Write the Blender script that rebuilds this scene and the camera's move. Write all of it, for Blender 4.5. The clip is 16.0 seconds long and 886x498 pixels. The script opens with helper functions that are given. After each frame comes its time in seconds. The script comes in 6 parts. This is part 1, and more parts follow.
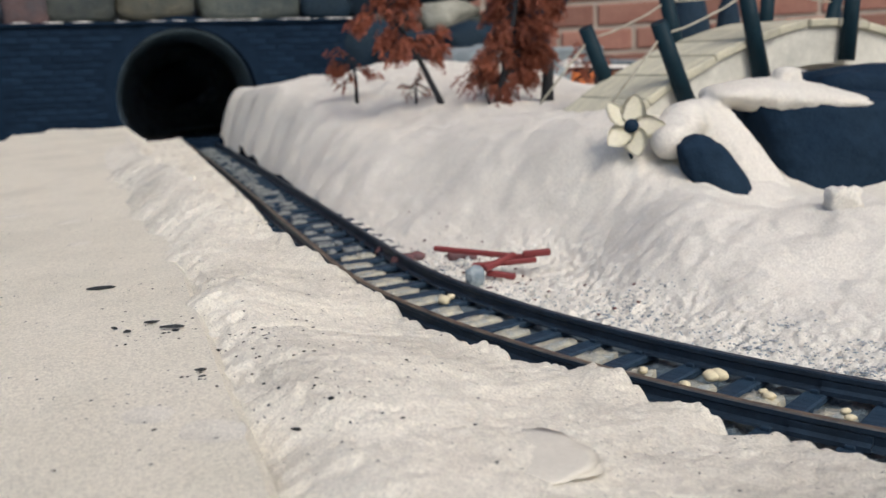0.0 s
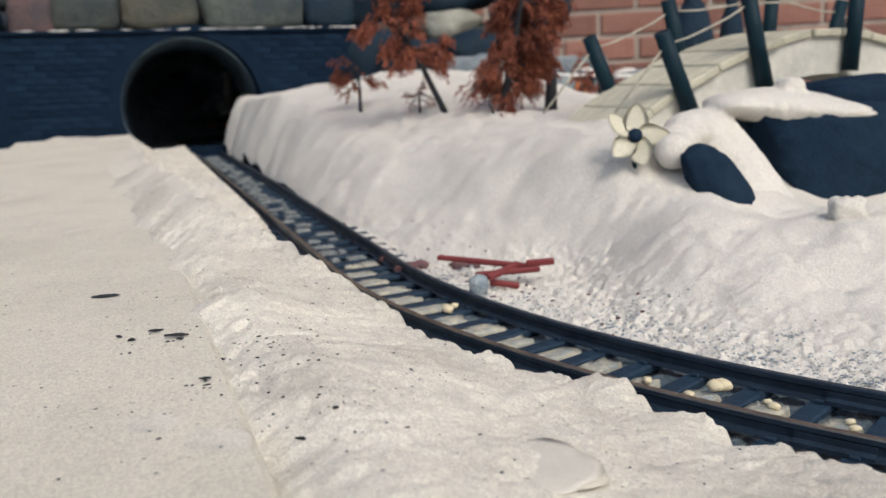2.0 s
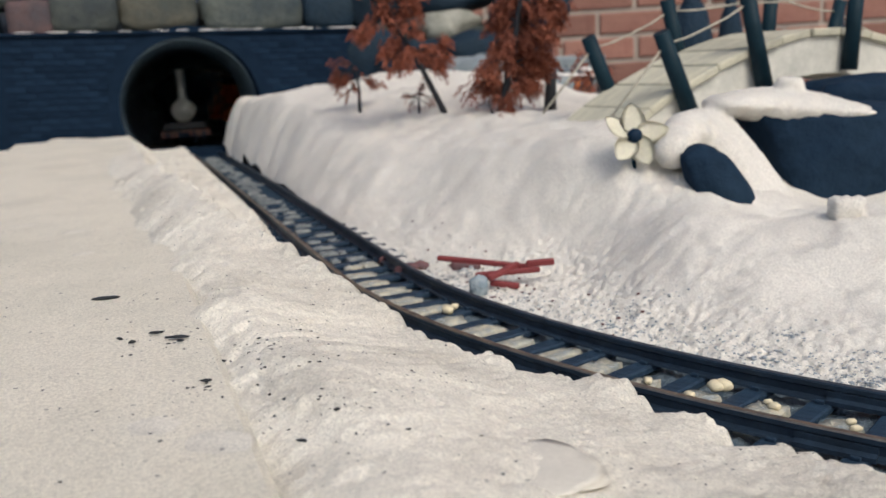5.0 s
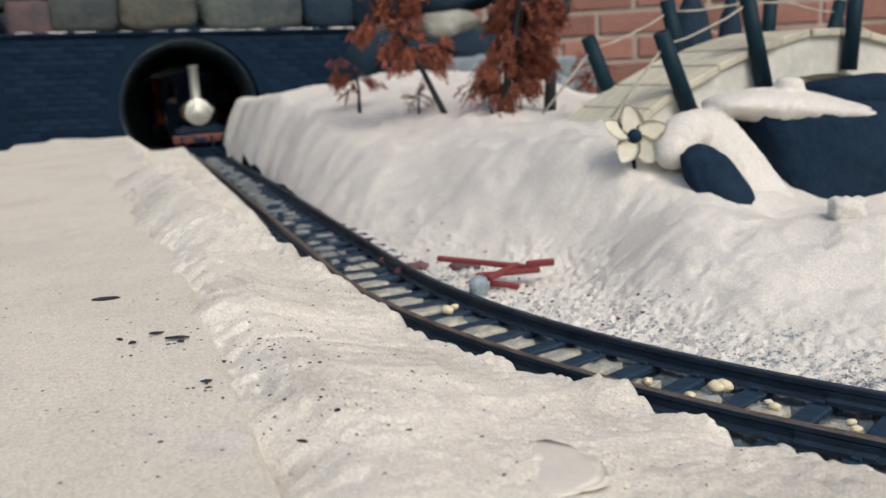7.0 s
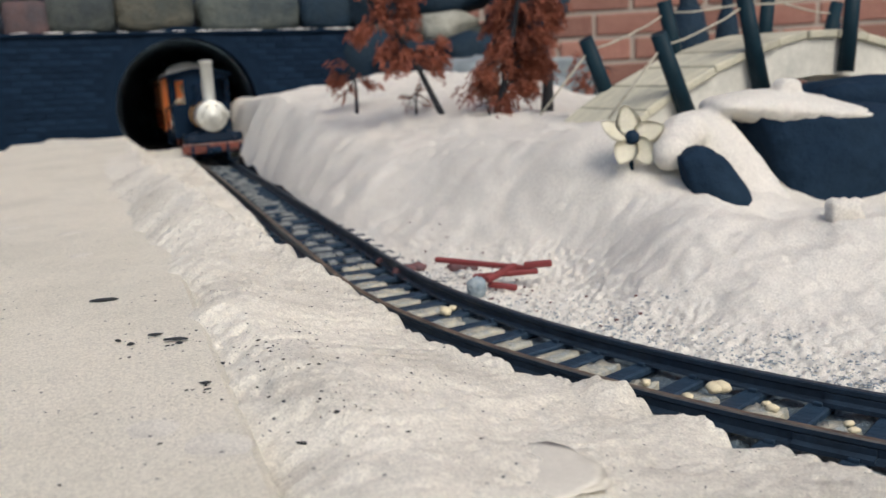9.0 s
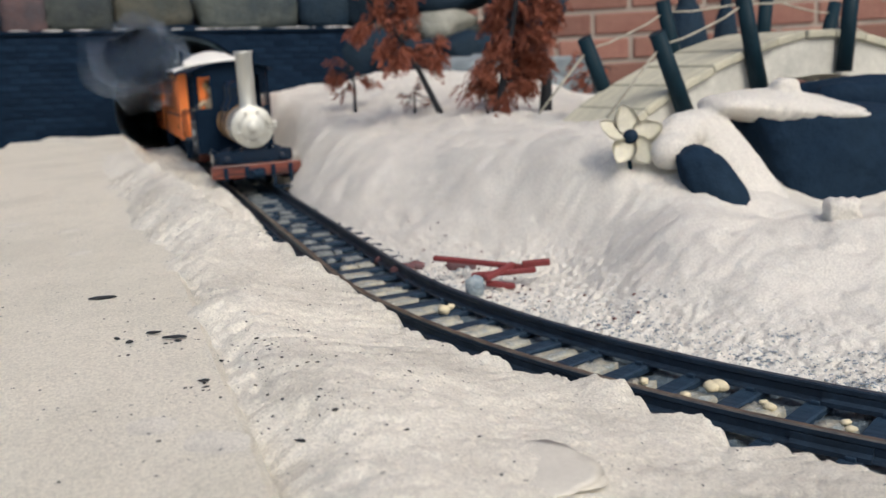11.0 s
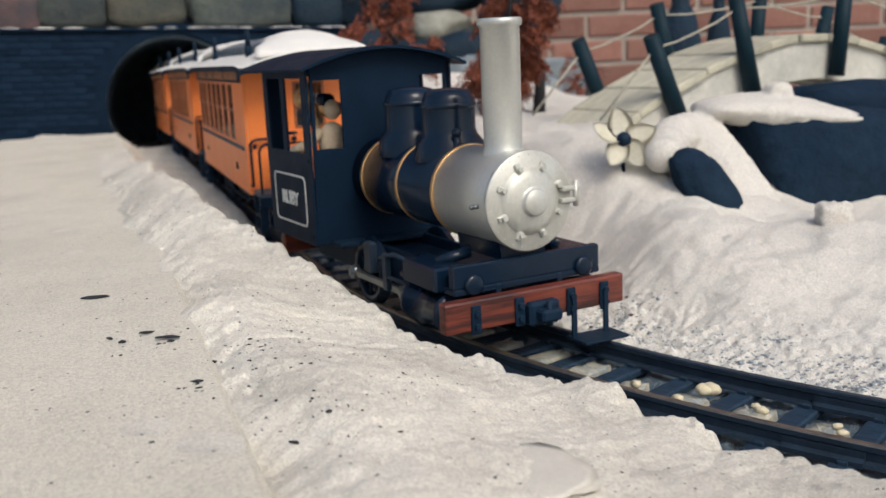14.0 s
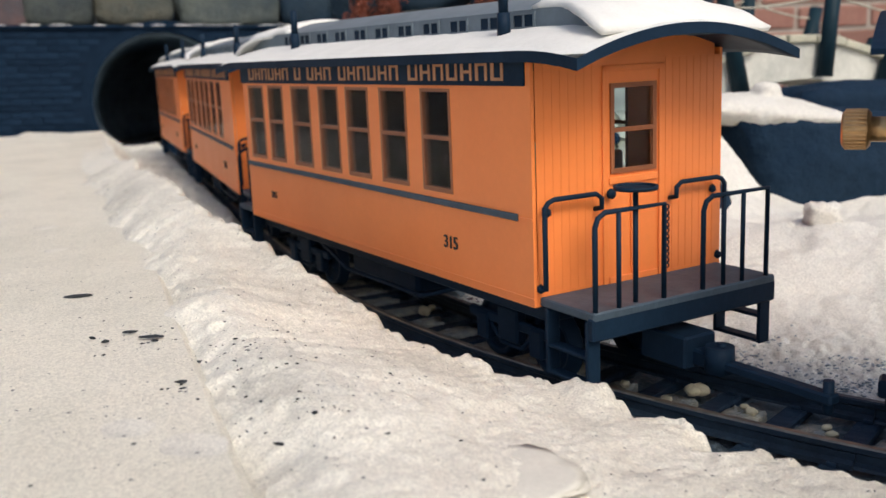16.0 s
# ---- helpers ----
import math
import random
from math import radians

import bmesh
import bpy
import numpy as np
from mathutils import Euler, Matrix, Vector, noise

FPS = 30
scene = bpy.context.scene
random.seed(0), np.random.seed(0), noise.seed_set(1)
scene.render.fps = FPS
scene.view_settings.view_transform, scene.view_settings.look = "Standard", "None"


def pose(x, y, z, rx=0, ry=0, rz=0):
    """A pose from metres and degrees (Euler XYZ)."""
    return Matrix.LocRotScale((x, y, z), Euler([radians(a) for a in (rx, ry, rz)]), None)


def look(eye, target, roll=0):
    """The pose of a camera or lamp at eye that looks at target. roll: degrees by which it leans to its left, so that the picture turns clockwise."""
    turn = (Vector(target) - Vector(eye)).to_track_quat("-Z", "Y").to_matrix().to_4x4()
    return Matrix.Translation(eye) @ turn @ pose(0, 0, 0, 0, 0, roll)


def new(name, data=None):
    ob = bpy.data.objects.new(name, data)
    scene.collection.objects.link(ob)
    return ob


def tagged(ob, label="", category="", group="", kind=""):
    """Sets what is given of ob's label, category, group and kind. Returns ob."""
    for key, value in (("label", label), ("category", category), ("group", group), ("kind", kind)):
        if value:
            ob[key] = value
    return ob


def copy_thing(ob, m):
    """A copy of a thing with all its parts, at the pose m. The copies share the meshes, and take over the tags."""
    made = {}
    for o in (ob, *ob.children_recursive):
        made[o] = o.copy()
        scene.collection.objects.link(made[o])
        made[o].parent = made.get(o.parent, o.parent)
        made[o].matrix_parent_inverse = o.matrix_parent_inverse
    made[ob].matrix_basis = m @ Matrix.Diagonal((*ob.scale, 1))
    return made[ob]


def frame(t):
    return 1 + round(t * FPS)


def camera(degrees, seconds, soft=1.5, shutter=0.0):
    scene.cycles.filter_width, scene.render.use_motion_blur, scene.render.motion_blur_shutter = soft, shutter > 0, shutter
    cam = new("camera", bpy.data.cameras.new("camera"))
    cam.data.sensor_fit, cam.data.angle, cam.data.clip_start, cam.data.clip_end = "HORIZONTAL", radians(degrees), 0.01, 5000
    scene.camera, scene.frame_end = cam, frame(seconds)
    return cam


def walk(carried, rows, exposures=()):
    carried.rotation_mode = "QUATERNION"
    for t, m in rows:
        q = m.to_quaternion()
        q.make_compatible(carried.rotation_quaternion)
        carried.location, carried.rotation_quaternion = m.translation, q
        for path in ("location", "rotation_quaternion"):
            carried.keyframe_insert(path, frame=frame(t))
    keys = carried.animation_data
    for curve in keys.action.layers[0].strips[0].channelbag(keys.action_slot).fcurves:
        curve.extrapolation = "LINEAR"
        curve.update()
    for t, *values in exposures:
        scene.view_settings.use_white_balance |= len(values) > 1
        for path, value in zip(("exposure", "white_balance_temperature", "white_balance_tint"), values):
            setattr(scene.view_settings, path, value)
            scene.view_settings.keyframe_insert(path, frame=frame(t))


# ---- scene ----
# camera: hand-held phone close over the snow beside the track
cam = camera(49.51, 16.0, soft=1.5)
cam.data.dof.use_dof = True
cam.data.dof.focus_distance = 0.38
cam.data.dof.aperture_fstop = 19.0


def carry(x, y, z, tilt, turn, roll):
    return pose(x, y, z, 0, 0, turn) @ pose(0, 0, 0, tilt, 0, 0) @ pose(0, 0, 0, 0, 0, roll)


walk(cam, [
    (0, carry(0.0006, 0.0003, 0.1457, 78.122, -0.14, -3.343)),
    (0.5, carry(0.0004, 0.0004, 0.1456, 78.296, -0.098, -3.255)),
    (1, carry(0.0001, 0.0006, 0.1455, 78.402, -0.073, -3.181)),
    (1.5, carry(0, 0.0005, 0.1459, 78.538, -0.105, -3.181)),
    (2, carry(-0.0001, 0.0001, 0.1461, 78.635, -0.013, -3.205)),
    (2.5, carry(0.0001, 0.0001, 0.1465, 78.669, -0.051, -3.196)),
    (3, carry(0.0004, 0.0002, 0.1463, 78.69, 0.014, -3.276)),
    (3.5, carry(-0, 0, 0.1462, 78.696, 0.001, -3.289)),
    (4, carry(-0.0001, 0.0002, 0.1464, 78.649, -0.046, -3.346)),
    (6.5, carry(-0.0008, -0, 0.1466, 78.629, -0.028, -3.395)),
    (7, carry(-0.0007, 0.0003, 0.1466, 78.655, -0.075, -3.364)),
    (7.5, carry(-0.0009, 0.0003, 0.147, 78.67, -0.217, -3.259)),
    (8, carry(-0.0012, 0.0004, 0.1468, 78.677, -0.273, -3.245)),
    (8.5, carry(-0.0014, -0.0002, 0.1467, 78.662, -0.269, -3.314)),
    (9, carry(-0.0014, 0.0002, 0.1471, 78.67, -0.274, -3.301)),
    (11.5, carry(-0.0017, -0.0005, 0.1471, 78.584, -0.488, -3.05)),
    (12, carry(-0.0019, -0.0004, 0.1475, 78.586, -0.614, -2.899)),
    (12.5, carry(-0.0021, -0.0003, 0.1477, 78.662, -0.676, -2.865)),
    (13, carry(-0.002, -0.001, 0.1475, 78.702, -0.704, -2.881)),
    (13.5, carry(-0.0019, -0.0005, 0.1475, 78.656, -0.755, -2.805)),
    (14, carry(-0.0024, -0.0004, 0.1477, 78.599, -0.879, -2.678)),
    (14.5, carry(-0.0021, 0.0018, 0.1472, 78.585, -1.004, -2.62)),
    (15, carry(-0.0023, 0.0031, 0.1467, 78.569, -1.278, -2.5)),
    (15.5, carry(-0.0021, 0.0027, 0.1469, 78.533, -1.444, -2.432)),
    (16, carry(-0.0024, 0.0032, 0.1468, 78.545, -1.613, -2.37)),], exposures=[(0, 0.24), (13.5, 0.24), (14.5, 0.30), (15, 0.42), (15.5, 0.47), (16, 0.46)])

# world: bright overcast sky and a wide weak sun
world = bpy.data.worlds.new("world")
scene.world = world
world.use_nodes = True
wn = world.node_tree.nodes
sky = wn.new("ShaderNodeTexSky")
sky.sky_type = "NISHITA"
sky.sun_disc = False
sky.sun_elevation = radians(48)
sky.sun_rotation = radians(150)
sky.air_density, sky.dust_density, sky.ozone_density = 1.0, 4.0, 1.0
world.node_tree.links.new(sky.outputs[0], wn["Background"].inputs[0])
wn["Background"].inputs[1].default_value = 0.125
sun = new("sun", bpy.data.lights.new("sun", "SUN"))
sun.data.energy, sun.data.angle, sun.data.color = 1.25, radians(25), (1.0, 0.955, 0.87)
sun.matrix_world = look((0, 0, 0), (-0.33, 0.57, -0.74))

# ---------------------------------------------------------------- materials


def material(name, colour, rough=0.6, metal=0.0, vary=0.25, scale=60.0, fine=400.0, bump=0.15, second=None, depth=0.0008,
             stretch=(1, 1, 1), spec=0.5, random_tint=0.0, coat=0.0, mask=(0.35, 0.7)):
    """A surface with two scales of variation and a fine relief. second: the colour of its stains."""
    m = bpy.data.materials.new(name)
    m.use_nodes = True
    n, l = m.node_tree.nodes, m.node_tree.links
    b = n["Principled BSDF"]
    co = n.new("ShaderNodeTexCoord")
    mp = n.new("ShaderNodeMapping")
    mp.inputs["Scale"].default_value = stretch
    l.new(co.outputs["Object"], mp.inputs[0])
    big, small = n.new("ShaderNodeTexNoise"), n.new("ShaderNodeTexNoise")
    for t, s, det in ((big, scale, 5), (small, fine, 3)):
        t.inputs["Scale"].default_value, t.inputs["Detail"].default_value = s, det
        t.inputs["Roughness"].default_value = 0.62
        l.new(mp.outputs[0], t.inputs["Vector"])
    ramp = n.new("ShaderNodeMapRange")
    ramp.inputs[1].default_value, ramp.inputs[2].default_value = mask
    l.new(big.outputs["Fac"], ramp.inputs[0])
    mix = n.new("ShaderNodeMix")
    mix.data_type = "RGBA"
    sec = second if second else tuple(c * (1 - vary) for c in colour)
    mix.inputs[6].default_value = (*colour, 1)
    mix.inputs[7].default_value = (*sec, 1)
    l.new(ramp.outputs[0], mix.inputs[0])
    mul = n.new("ShaderNodeMix")
    mul.data_type, mul.blend_type = "RGBA", "MULTIPLY"
    mul.inputs[0].default_value = 1.0
    gr = n.new("ShaderNodeMapRange")
    gr.inputs[1].default_value, gr.inputs[2].default_value = 0.3, 0.7
    gr.inputs[3].default_value, gr.inputs[4].default_value = 1 - vary * 0.6, 1.0
    l.new(small.outputs["Fac"], gr.inputs[0])
    l.new(mix.outputs[2], mul.inputs[6])
    l.new(gr.outputs[0], mul.inputs[7])
    last = mul.outputs[2]
    if random_tint:
        oi = n.new("ShaderNodeObjectInfo")
        rr = n.new("ShaderNodeMapRange")
        rr.inputs[3].default_value, rr.inputs[4].default_value = 1 - random_tint, 1.0
        l.new(oi.outputs["Random"], rr.inputs[0])
        m3 = n.new("ShaderNodeMix")
        m3.data_type, m3.blend_type = "RGBA", "MULTIPLY"
        m3.inputs[0].default_value = 1.0
        l.new(last, m3.inputs[6])
        l.new(rr.outputs[0], m3.inputs[7])
        last = m3.outputs[2]
    l.new(last, b.inputs["Base Color"])
    rm = n.new("ShaderNodeMapRange")
    rm.inputs[3].default_value, rm.inputs[4].default_value = max(rough - 0.12, 0.02), min(rough + 0.12, 1)
    l.new(big.outputs["Fac"], rm.inputs[0])
    l.new(rm.outputs[0], b.inputs["Roughness"])
    b.inputs["Metallic"].default_value = metal
    b.inputs["Specular IOR Level"].default_value = spec
    b.inputs["Coat Weight"].default_value = coat
    add = n.new("ShaderNodeMath")
    add.operation = "ADD"
    l.new(big.outputs["Fac"], add.inputs[0])
    l.new(small.outputs["Fac"], add.inputs[1])
    bp = n.new("ShaderNodeBump")
    bp.inputs["Strength"].default_value, bp.inputs["Distance"].default_value = bump, depth
    l.new(add.outputs[0], bp.inputs["Height"])
    l.new(bp.outputs[0], b.inputs["Normal"])
    return m


def snow_material(name, clean, dirt, speck, tint_scale=14.0, wet=0.0, speck_at=0.72):
    """Granular old snow: grey melt patches, crystalline grain and dark grit specks."""
    m = material(name, clean, rough=0.55, vary=0.26, scale=tint_scale, fine=1500, bump=0.85, second=dirt, depth=0.0010, mask=(0.44, 0.66))
    n, l = m.node_tree.nodes, m.node_tree.links
    b = n["Principled BSDF"]
    src = b.inputs["Base Color"].links[0].from_socket
    co = [x for x in n if x.type == "TEX_COORD"][0]
    v = n.new("ShaderNodeTexVoronoi")
    v.inputs["Scale"].default_value = 470
    l.new(co.outputs["Object"], v.inputs["Vector"])
    near = n.new("ShaderNodeMath")
    near.operation = "LESS_THAN"
    l.new(v.outputs["Distance"], near.inputs[0])
    sep = n.new("ShaderNodeSeparateColor")
    l.new(v.outputs["Color"], sep.inputs[0])
    size = n.new("ShaderNodeMath")
    size.operation = "POWER"
    size.inputs[1].default_value = 2.2
    l.new(sep.outputs[1], size.inputs[0])
    cut = n.new("ShaderNodeMath")
    cut.operation, cut.inputs[1].default_value = "MULTIPLY", 0.30
    l.new(size.outputs[0], cut.inputs[0])
    l.new(cut.outputs[0], near.inputs[1])
    wob = n.new("ShaderNodeTexNoise")
    wob.inputs["Scale"].default_value = 700
    l.new(co.outputs["Object"], wob.inputs["Vector"])
    warp = n.new("ShaderNodeVectorMath")
    warp.operation = "MULTIPLY_ADD"
    warp.inputs[1].default_value = (0.0022, 0.0022, 0.0022)
    l.new(wob.outputs["Color"], warp.inputs[0])
    l.new(co.outputs["Object"], warp.inputs[2])
    l.new(warp.outputs[0], v.inputs["Vector"])
    zone = n.new("ShaderNodeTexNoise")
    zone.inputs["Scale"].default_value = 16
    l.new(co.outputs["Object"], zone.inputs["Vector"])
    zm = n.new("ShaderNodeMath")
    zm.operation, zm.inputs[1].default_value = "MULTIPLY", 0.9
    l.new(zone.outputs["Fac"], zm.inputs[0])
    sm = n.new("ShaderNodeMath")
    sm.operation = "ADD"
    l.new(zm.outputs[0], sm.inputs[0])
    l.new(sep.outputs[0], sm.inputs[1])
    few = n.new("ShaderNodeMath")
    few.operation, few.inputs[1].default_value = "GREATER_THAN", speck_at + 0.72
    l.new(sm.outputs[0], few.inputs[0])
    both = n.new("ShaderNodeMath")
    both.operation = "MULTIPLY"
    l.new(near.outputs[0], both.inputs[0])
    l.new(few.outputs[0], both.inputs[1])
    mx = n.new("ShaderNodeMix")
    mx.data_type = "RGBA"
    l.new(both.outputs[0], mx.inputs[0])
    l.new(src, mx.inputs[6])
    mx.inputs[7].default_value = (*speck, 1)
    g = n.new("ShaderNodeTexVoronoi")
    g.inputs["Scale"].default_value = 1250
    l.new(co.outputs["Object"], g.inputs["Vector"])
    gs = n.new("ShaderNodeSeparateColor")
    l.new(g.outputs["Color"], gs.inputs[0])
    gm = n.new("ShaderNodeMapRange")
    gm.inputs[3].default_value, gm.inputs[4].default_value = 0.77, 1.05
    l.new(gs.outputs[2], gm.inputs[0])
    gx = n.new("ShaderNodeMix")
    gx.data_type, gx.blend_type = "RGBA", "MULTIPLY"
    gx.inputs[0].default_value = 1.0
    l.new(mx.outputs[2], gx.inputs[6])
    l.new(gm.outputs[0], gx.inputs[7])
    l.new(gx.outputs[2], b.inputs["Base Color"])
    gb = n.new("ShaderNodeBump")
    gb.inputs["Strength"].default_value, gb.inputs["Distance"].default_value = 0.6, 0.0008
    l.new(gs.outputs[0], gb.inputs["Height"])
    l.new(b.inputs["Normal"].links[0].from_socket, gb.inputs["Normal"])
    l.new(gb.outputs[0], b.inputs["Normal"])
    b.inputs["Subsurface Weight"].default_value = 0.12
    b.inputs["Subsurface Radius"].default_value = (0.006, 0.005, 0.004)
    b.inputs["Subsurface Scale"].default_value = 1.0
    return m


def glass_material(name, tint=(0.9, 0.95, 0.97)):
    m = bpy.data.materials.new(name)
    m.use_nodes = True
    n, l = m.node_tree.nodes, m.node_tree.links
    out = n["Material Output"]
    tr, gl, mx, fr = (n.new(k) for k in ("ShaderNodeBsdfTransparent", "ShaderNodeBsdfGlossy", "ShaderNodeMixShader", "ShaderNodeFresnel"))
    tr.inputs[0].default_value = (*tint, 1)
    gl.inputs["Roughness"].default_value = 0.04
    fr.inputs[0].default_value = 1.22
    l.new(fr.outputs[0], mx.inputs[0])
    l.new(tr.outputs[0], mx.inputs[1])
    l.new(gl.outputs[0], mx.inputs[2])
    l.new(mx.outputs[0], out.inputs[0])
    return m


SNOW = snow_material("old_snow", (0.905, 0.865, 0.755), (0.70, 0.665, 0.575), (0.03, 0.04, 0.05), speck_at=0.54)
SNOW_FAR = snow_material("bank_snow", (0.870, 0.838, 0.760), (0.77, 0.745, 0.68), (0.12, 0.13, 0.15), tint_scale=9, speck_at=0.92)
ROOF_SNOW = material("roof_snow", (0.74, 0.73, 0.69), rough=0.6, vary=0.1, scale=40, fine=600, bump=0.4)
BOARD = snow_material("weathered_white_board", (0.87, 0.825, 0.70), (0.76, 0.725, 0.61), (0.05, 0.055, 0.06), tint_scale=12, speck_at=0.60)
GROUND = material("winter_ground", (0.40, 0.38, 0.36), rough=0.8, vary=0.3, scale=3, fine=40, bump=0.5, second=(0.16, 0.15, 0.14), depth=0.01)
BED = material("wet_ballast", (0.15, 0.19, 0.21), rough=0.35, vary=0.5, scale=70, fine=420, bump=0.8, second=(0.06, 0.10, 0.14), depth=0.003)
ICE = material("bed_ice", (0.56, 0.52, 0.40), rough=0.25, vary=0.3, scale=120, fine=700, bump=0.6, second=(0.22, 0.27, 0.29), depth=0.0015)
ICE_CLEAR = material("clear_ice", (0.42, 0.49, 0.52), rough=0.15, vary=0.4, scale=150, fine=600, bump=0.7, second=(0.17, 0.24, 0.29), depth=0.002)
PEBBLE = material("cream_pebble", (0.74, 0.66, 0.45), rough=0.6, vary=0.2, scale=160, fine=900, bump=0.3)
RAIL = material("weathered_rail", (0.026, 0.046, 0.074), rough=0.42, metal=0.2, vary=0.4, scale=80, fine=600, bump=0.2, spec=0.3)
RAIL_HEAD = material("worn_rail_head", (0.36, 0.31, 0.24), rough=0.38, metal=0.85, vary=0.35, scale=60, fine=500, bump=0.15, second=(0.16, 0.15, 0.14))
TIE = material("black_sleeper", (0.026, 0.052, 0.088), rough=0.5, vary=0.4, scale=90, fine=500, bump=0.4, stretch=(1, 4, 1), spec=0.15)
WALL_DARK = material("dark_painted_brick", (0.0140, 0.030, 0.058), rough=0.8, vary=0.35, scale=40, fine=300, bump=0.5, second=(0.010, 0.023, 0.045), random_tint=0.35, spec=0.02)
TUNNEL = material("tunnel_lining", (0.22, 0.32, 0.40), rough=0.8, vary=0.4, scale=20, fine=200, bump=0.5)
EARTH = material("dark_earth", (0.010, 0.024, 0.048), rough=0.9, vary=0.5, scale=12, fine=120, bump=0.9, second=(0.024, 0.032, 0.038), depth=0.01)
STONE_GREY = material("grey_fieldstone", (0.085, 0.10, 0.088), rough=0.8, vary=0.4, scale=18, fine=160, bump=0.7, second=(0.026, 0.042, 0.052), depth=0.004, random_tint=0.35)
STONE_TAN = material("tan_fieldstone", (0.105, 0.10, 0.072), rough=0.8, vary=0.4, scale=18, fine=160, bump=0.7, second=(0.045, 0.060, 0.058), depth=0.004, random_tint=0.3)
STONE_DARK = material("dark_slate", (0.016, 0.034, 0.058), rough=0.7, vary=0.4, scale=16, fine=150, bump=0.7, second=(0.024, 0.040, 0.055), depth=0.005, random_tint=0.3, spec=0.1)
BOULDER = material("black_wet_rock", (0.012, 0.027, 0.051), rough=0.75, vary=0.4, scale=10, fine=120, bump=0.5, second=(0.017, 0.034, 0.058), depth=0.004, spec=0.04)
BRICK = material("red_brick", (0.37, 0.19, 0.145), rough=0.85, vary=0.3, scale=9, fine=90, bump=0.5, second=(0.30, 0.135, 0.105), depth=0.004, random_tint=0.4)
MORTAR = material("grey_mortar", (0.42, 0.37, 0.32), rough=0.9, vary=0.25, scale=15, fine=150, bump=0.6, depth=0.004)
NEEDLE = material("rust_dry_foliage", (0.37, 0.105, 0.052), rough=0.8, vary=0.5, scale=30, fine=300, bump=0.2, second=(0.20, 0.055, 0.034), random_tint=0.25)
BARK = material("dark_bark", (0.014, 0.016, 0.022), rough=0.85, vary=0.4, scale=70, fine=400, bump=0.8, stretch=(1, 1, 0.2))
BRIDGE_WHITE = material("weathered_white_wood", (0.72, 0.71, 0.64), rough=0.7, vary=0.2, scale=18, fine=180, bump=0.4, second=(0.44, 0.45, 0.41), depth=0.001, random_tint=0.12)
PLANK = material("pale_deck_plank", (0.70, 0.67, 0.51), rough=0.75, vary=0.3, scale=16, fine=160, bump=0.5, second=(0.46, 0.45, 0.36), stretch=(1, 3, 1), random_tint=0.25)
POST_GREEN = material("dark_green_paint", (0.010, 0.030, 0.044), rough=0.5, vary=0.3, scale=50, fine=300, bump=0.3, spec=0.1)
ROPE = material("pale_cord", (0.46, 0.44, 0.36), rough=0.9, vary=0.3, scale=200, fine=900, bump=0.4)
PETAL = material("cream_petal", (0.95, 0.92, 0.79), rough=0.55, vary=0.25, scale=70, fine=300, bump=0.2, second=(0.86, 0.84, 0.68))
RED_PLASTIC = material("faded_red_paint", (0.198, 0.032, 0.034), rough=0.55, vary=0.3, scale=60, fine=400, bump=0.3, second=(0.20, 0.035, 0.035))
RED_ROCK = material("reddish_gravel", (0.25, 0.10, 0.10), rough=0.8, vary=0.5, scale=60, fine=400, bump=0.8, second=(0.12, 0.08, 0.09), random_tint=0.4)
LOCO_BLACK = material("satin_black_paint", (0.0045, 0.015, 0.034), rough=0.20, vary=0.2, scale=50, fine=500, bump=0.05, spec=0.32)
CAB_BLACK = material("matt_black_paint", (0.0065, 0.018, 0.038), rough=0.5, vary=0.2, scale=45, fine=500, bump=0.08, spec=0.05)
SILVER = material("silver_paint", (0.60, 0.61, 0.57), rough=0.42, metal=0.6, vary=0.14, scale=30, fine=600, bump=0.06, second=(0.54, 0.55, 0.51))
SILVER_FLAT = material("cast_silver_paint", (0.62, 0.63, 0.58), rough=0.45, metal=0.45, vary=0.2, scale=60, fine=500, bump=0.15, second=(0.50, 0.49, 0.43))
BRASS = material("brass", (0.78, 0.48, 0.22), rough=0.40, metal=0.8, vary=0.25, scale=60, fine=500, bump=0.06)
STEEL = material("bright_steel", (0.26, 0.28, 0.29), rough=0.32, metal=0.9, vary=0.3, scale=60, fine=500, bump=0.1)
BEAM_WOOD = material("red_brown_beam", (0.20, 0.044, 0.024), rough=0.42, vary=0.35, scale=190, fine=300, bump=0.25, second=(0.045, 0.012, 0.011), stretch=(1, 0.10, 1.2), mask=(0.42, 0.62), coat=0.15)
ORANGE = material("orange_coach_paint", (0.93, 0.262, 0.064), rough=0.42, vary=0.06, scale=14, fine=300, bump=0.04, second=(0.88, 0.238, 0.058))
ORANGE_DARK = material("brown_window_frame", (0.34, 0.115, 0.045), rough=0.5, vary=0.2, scale=40, fine=300, bump=0.1)
COACH_BLACK = material("coach_black", (0.0105, 0.026, 0.050), rough=0.5, vary=0.25, scale=40, fine=400, bump=0.1, spec=0.08)
ROOF_GREY = material("blue_grey_roof", (0.15, 0.19, 0.22), rough=0.55, vary=0.2, scale=30, fine=300, bump=0.15)
PLATFORM_GREY = material("grey_platform", (0.055, 0.088, 0.120), rough=0.6, vary=0.3, scale=60, fine=400, bump=0.3)
GOLD = material("gold_lettering", (0.56, 0.25, 0.11), rough=0.5, vary=0.15, scale=80, fine=500, bump=0.02)
WHITE_PAINT = material("white_lettering", (0.70, 0.72, 0.68), rough=0.5, vary=0.1, scale=80, fine=500, bump=0.02)
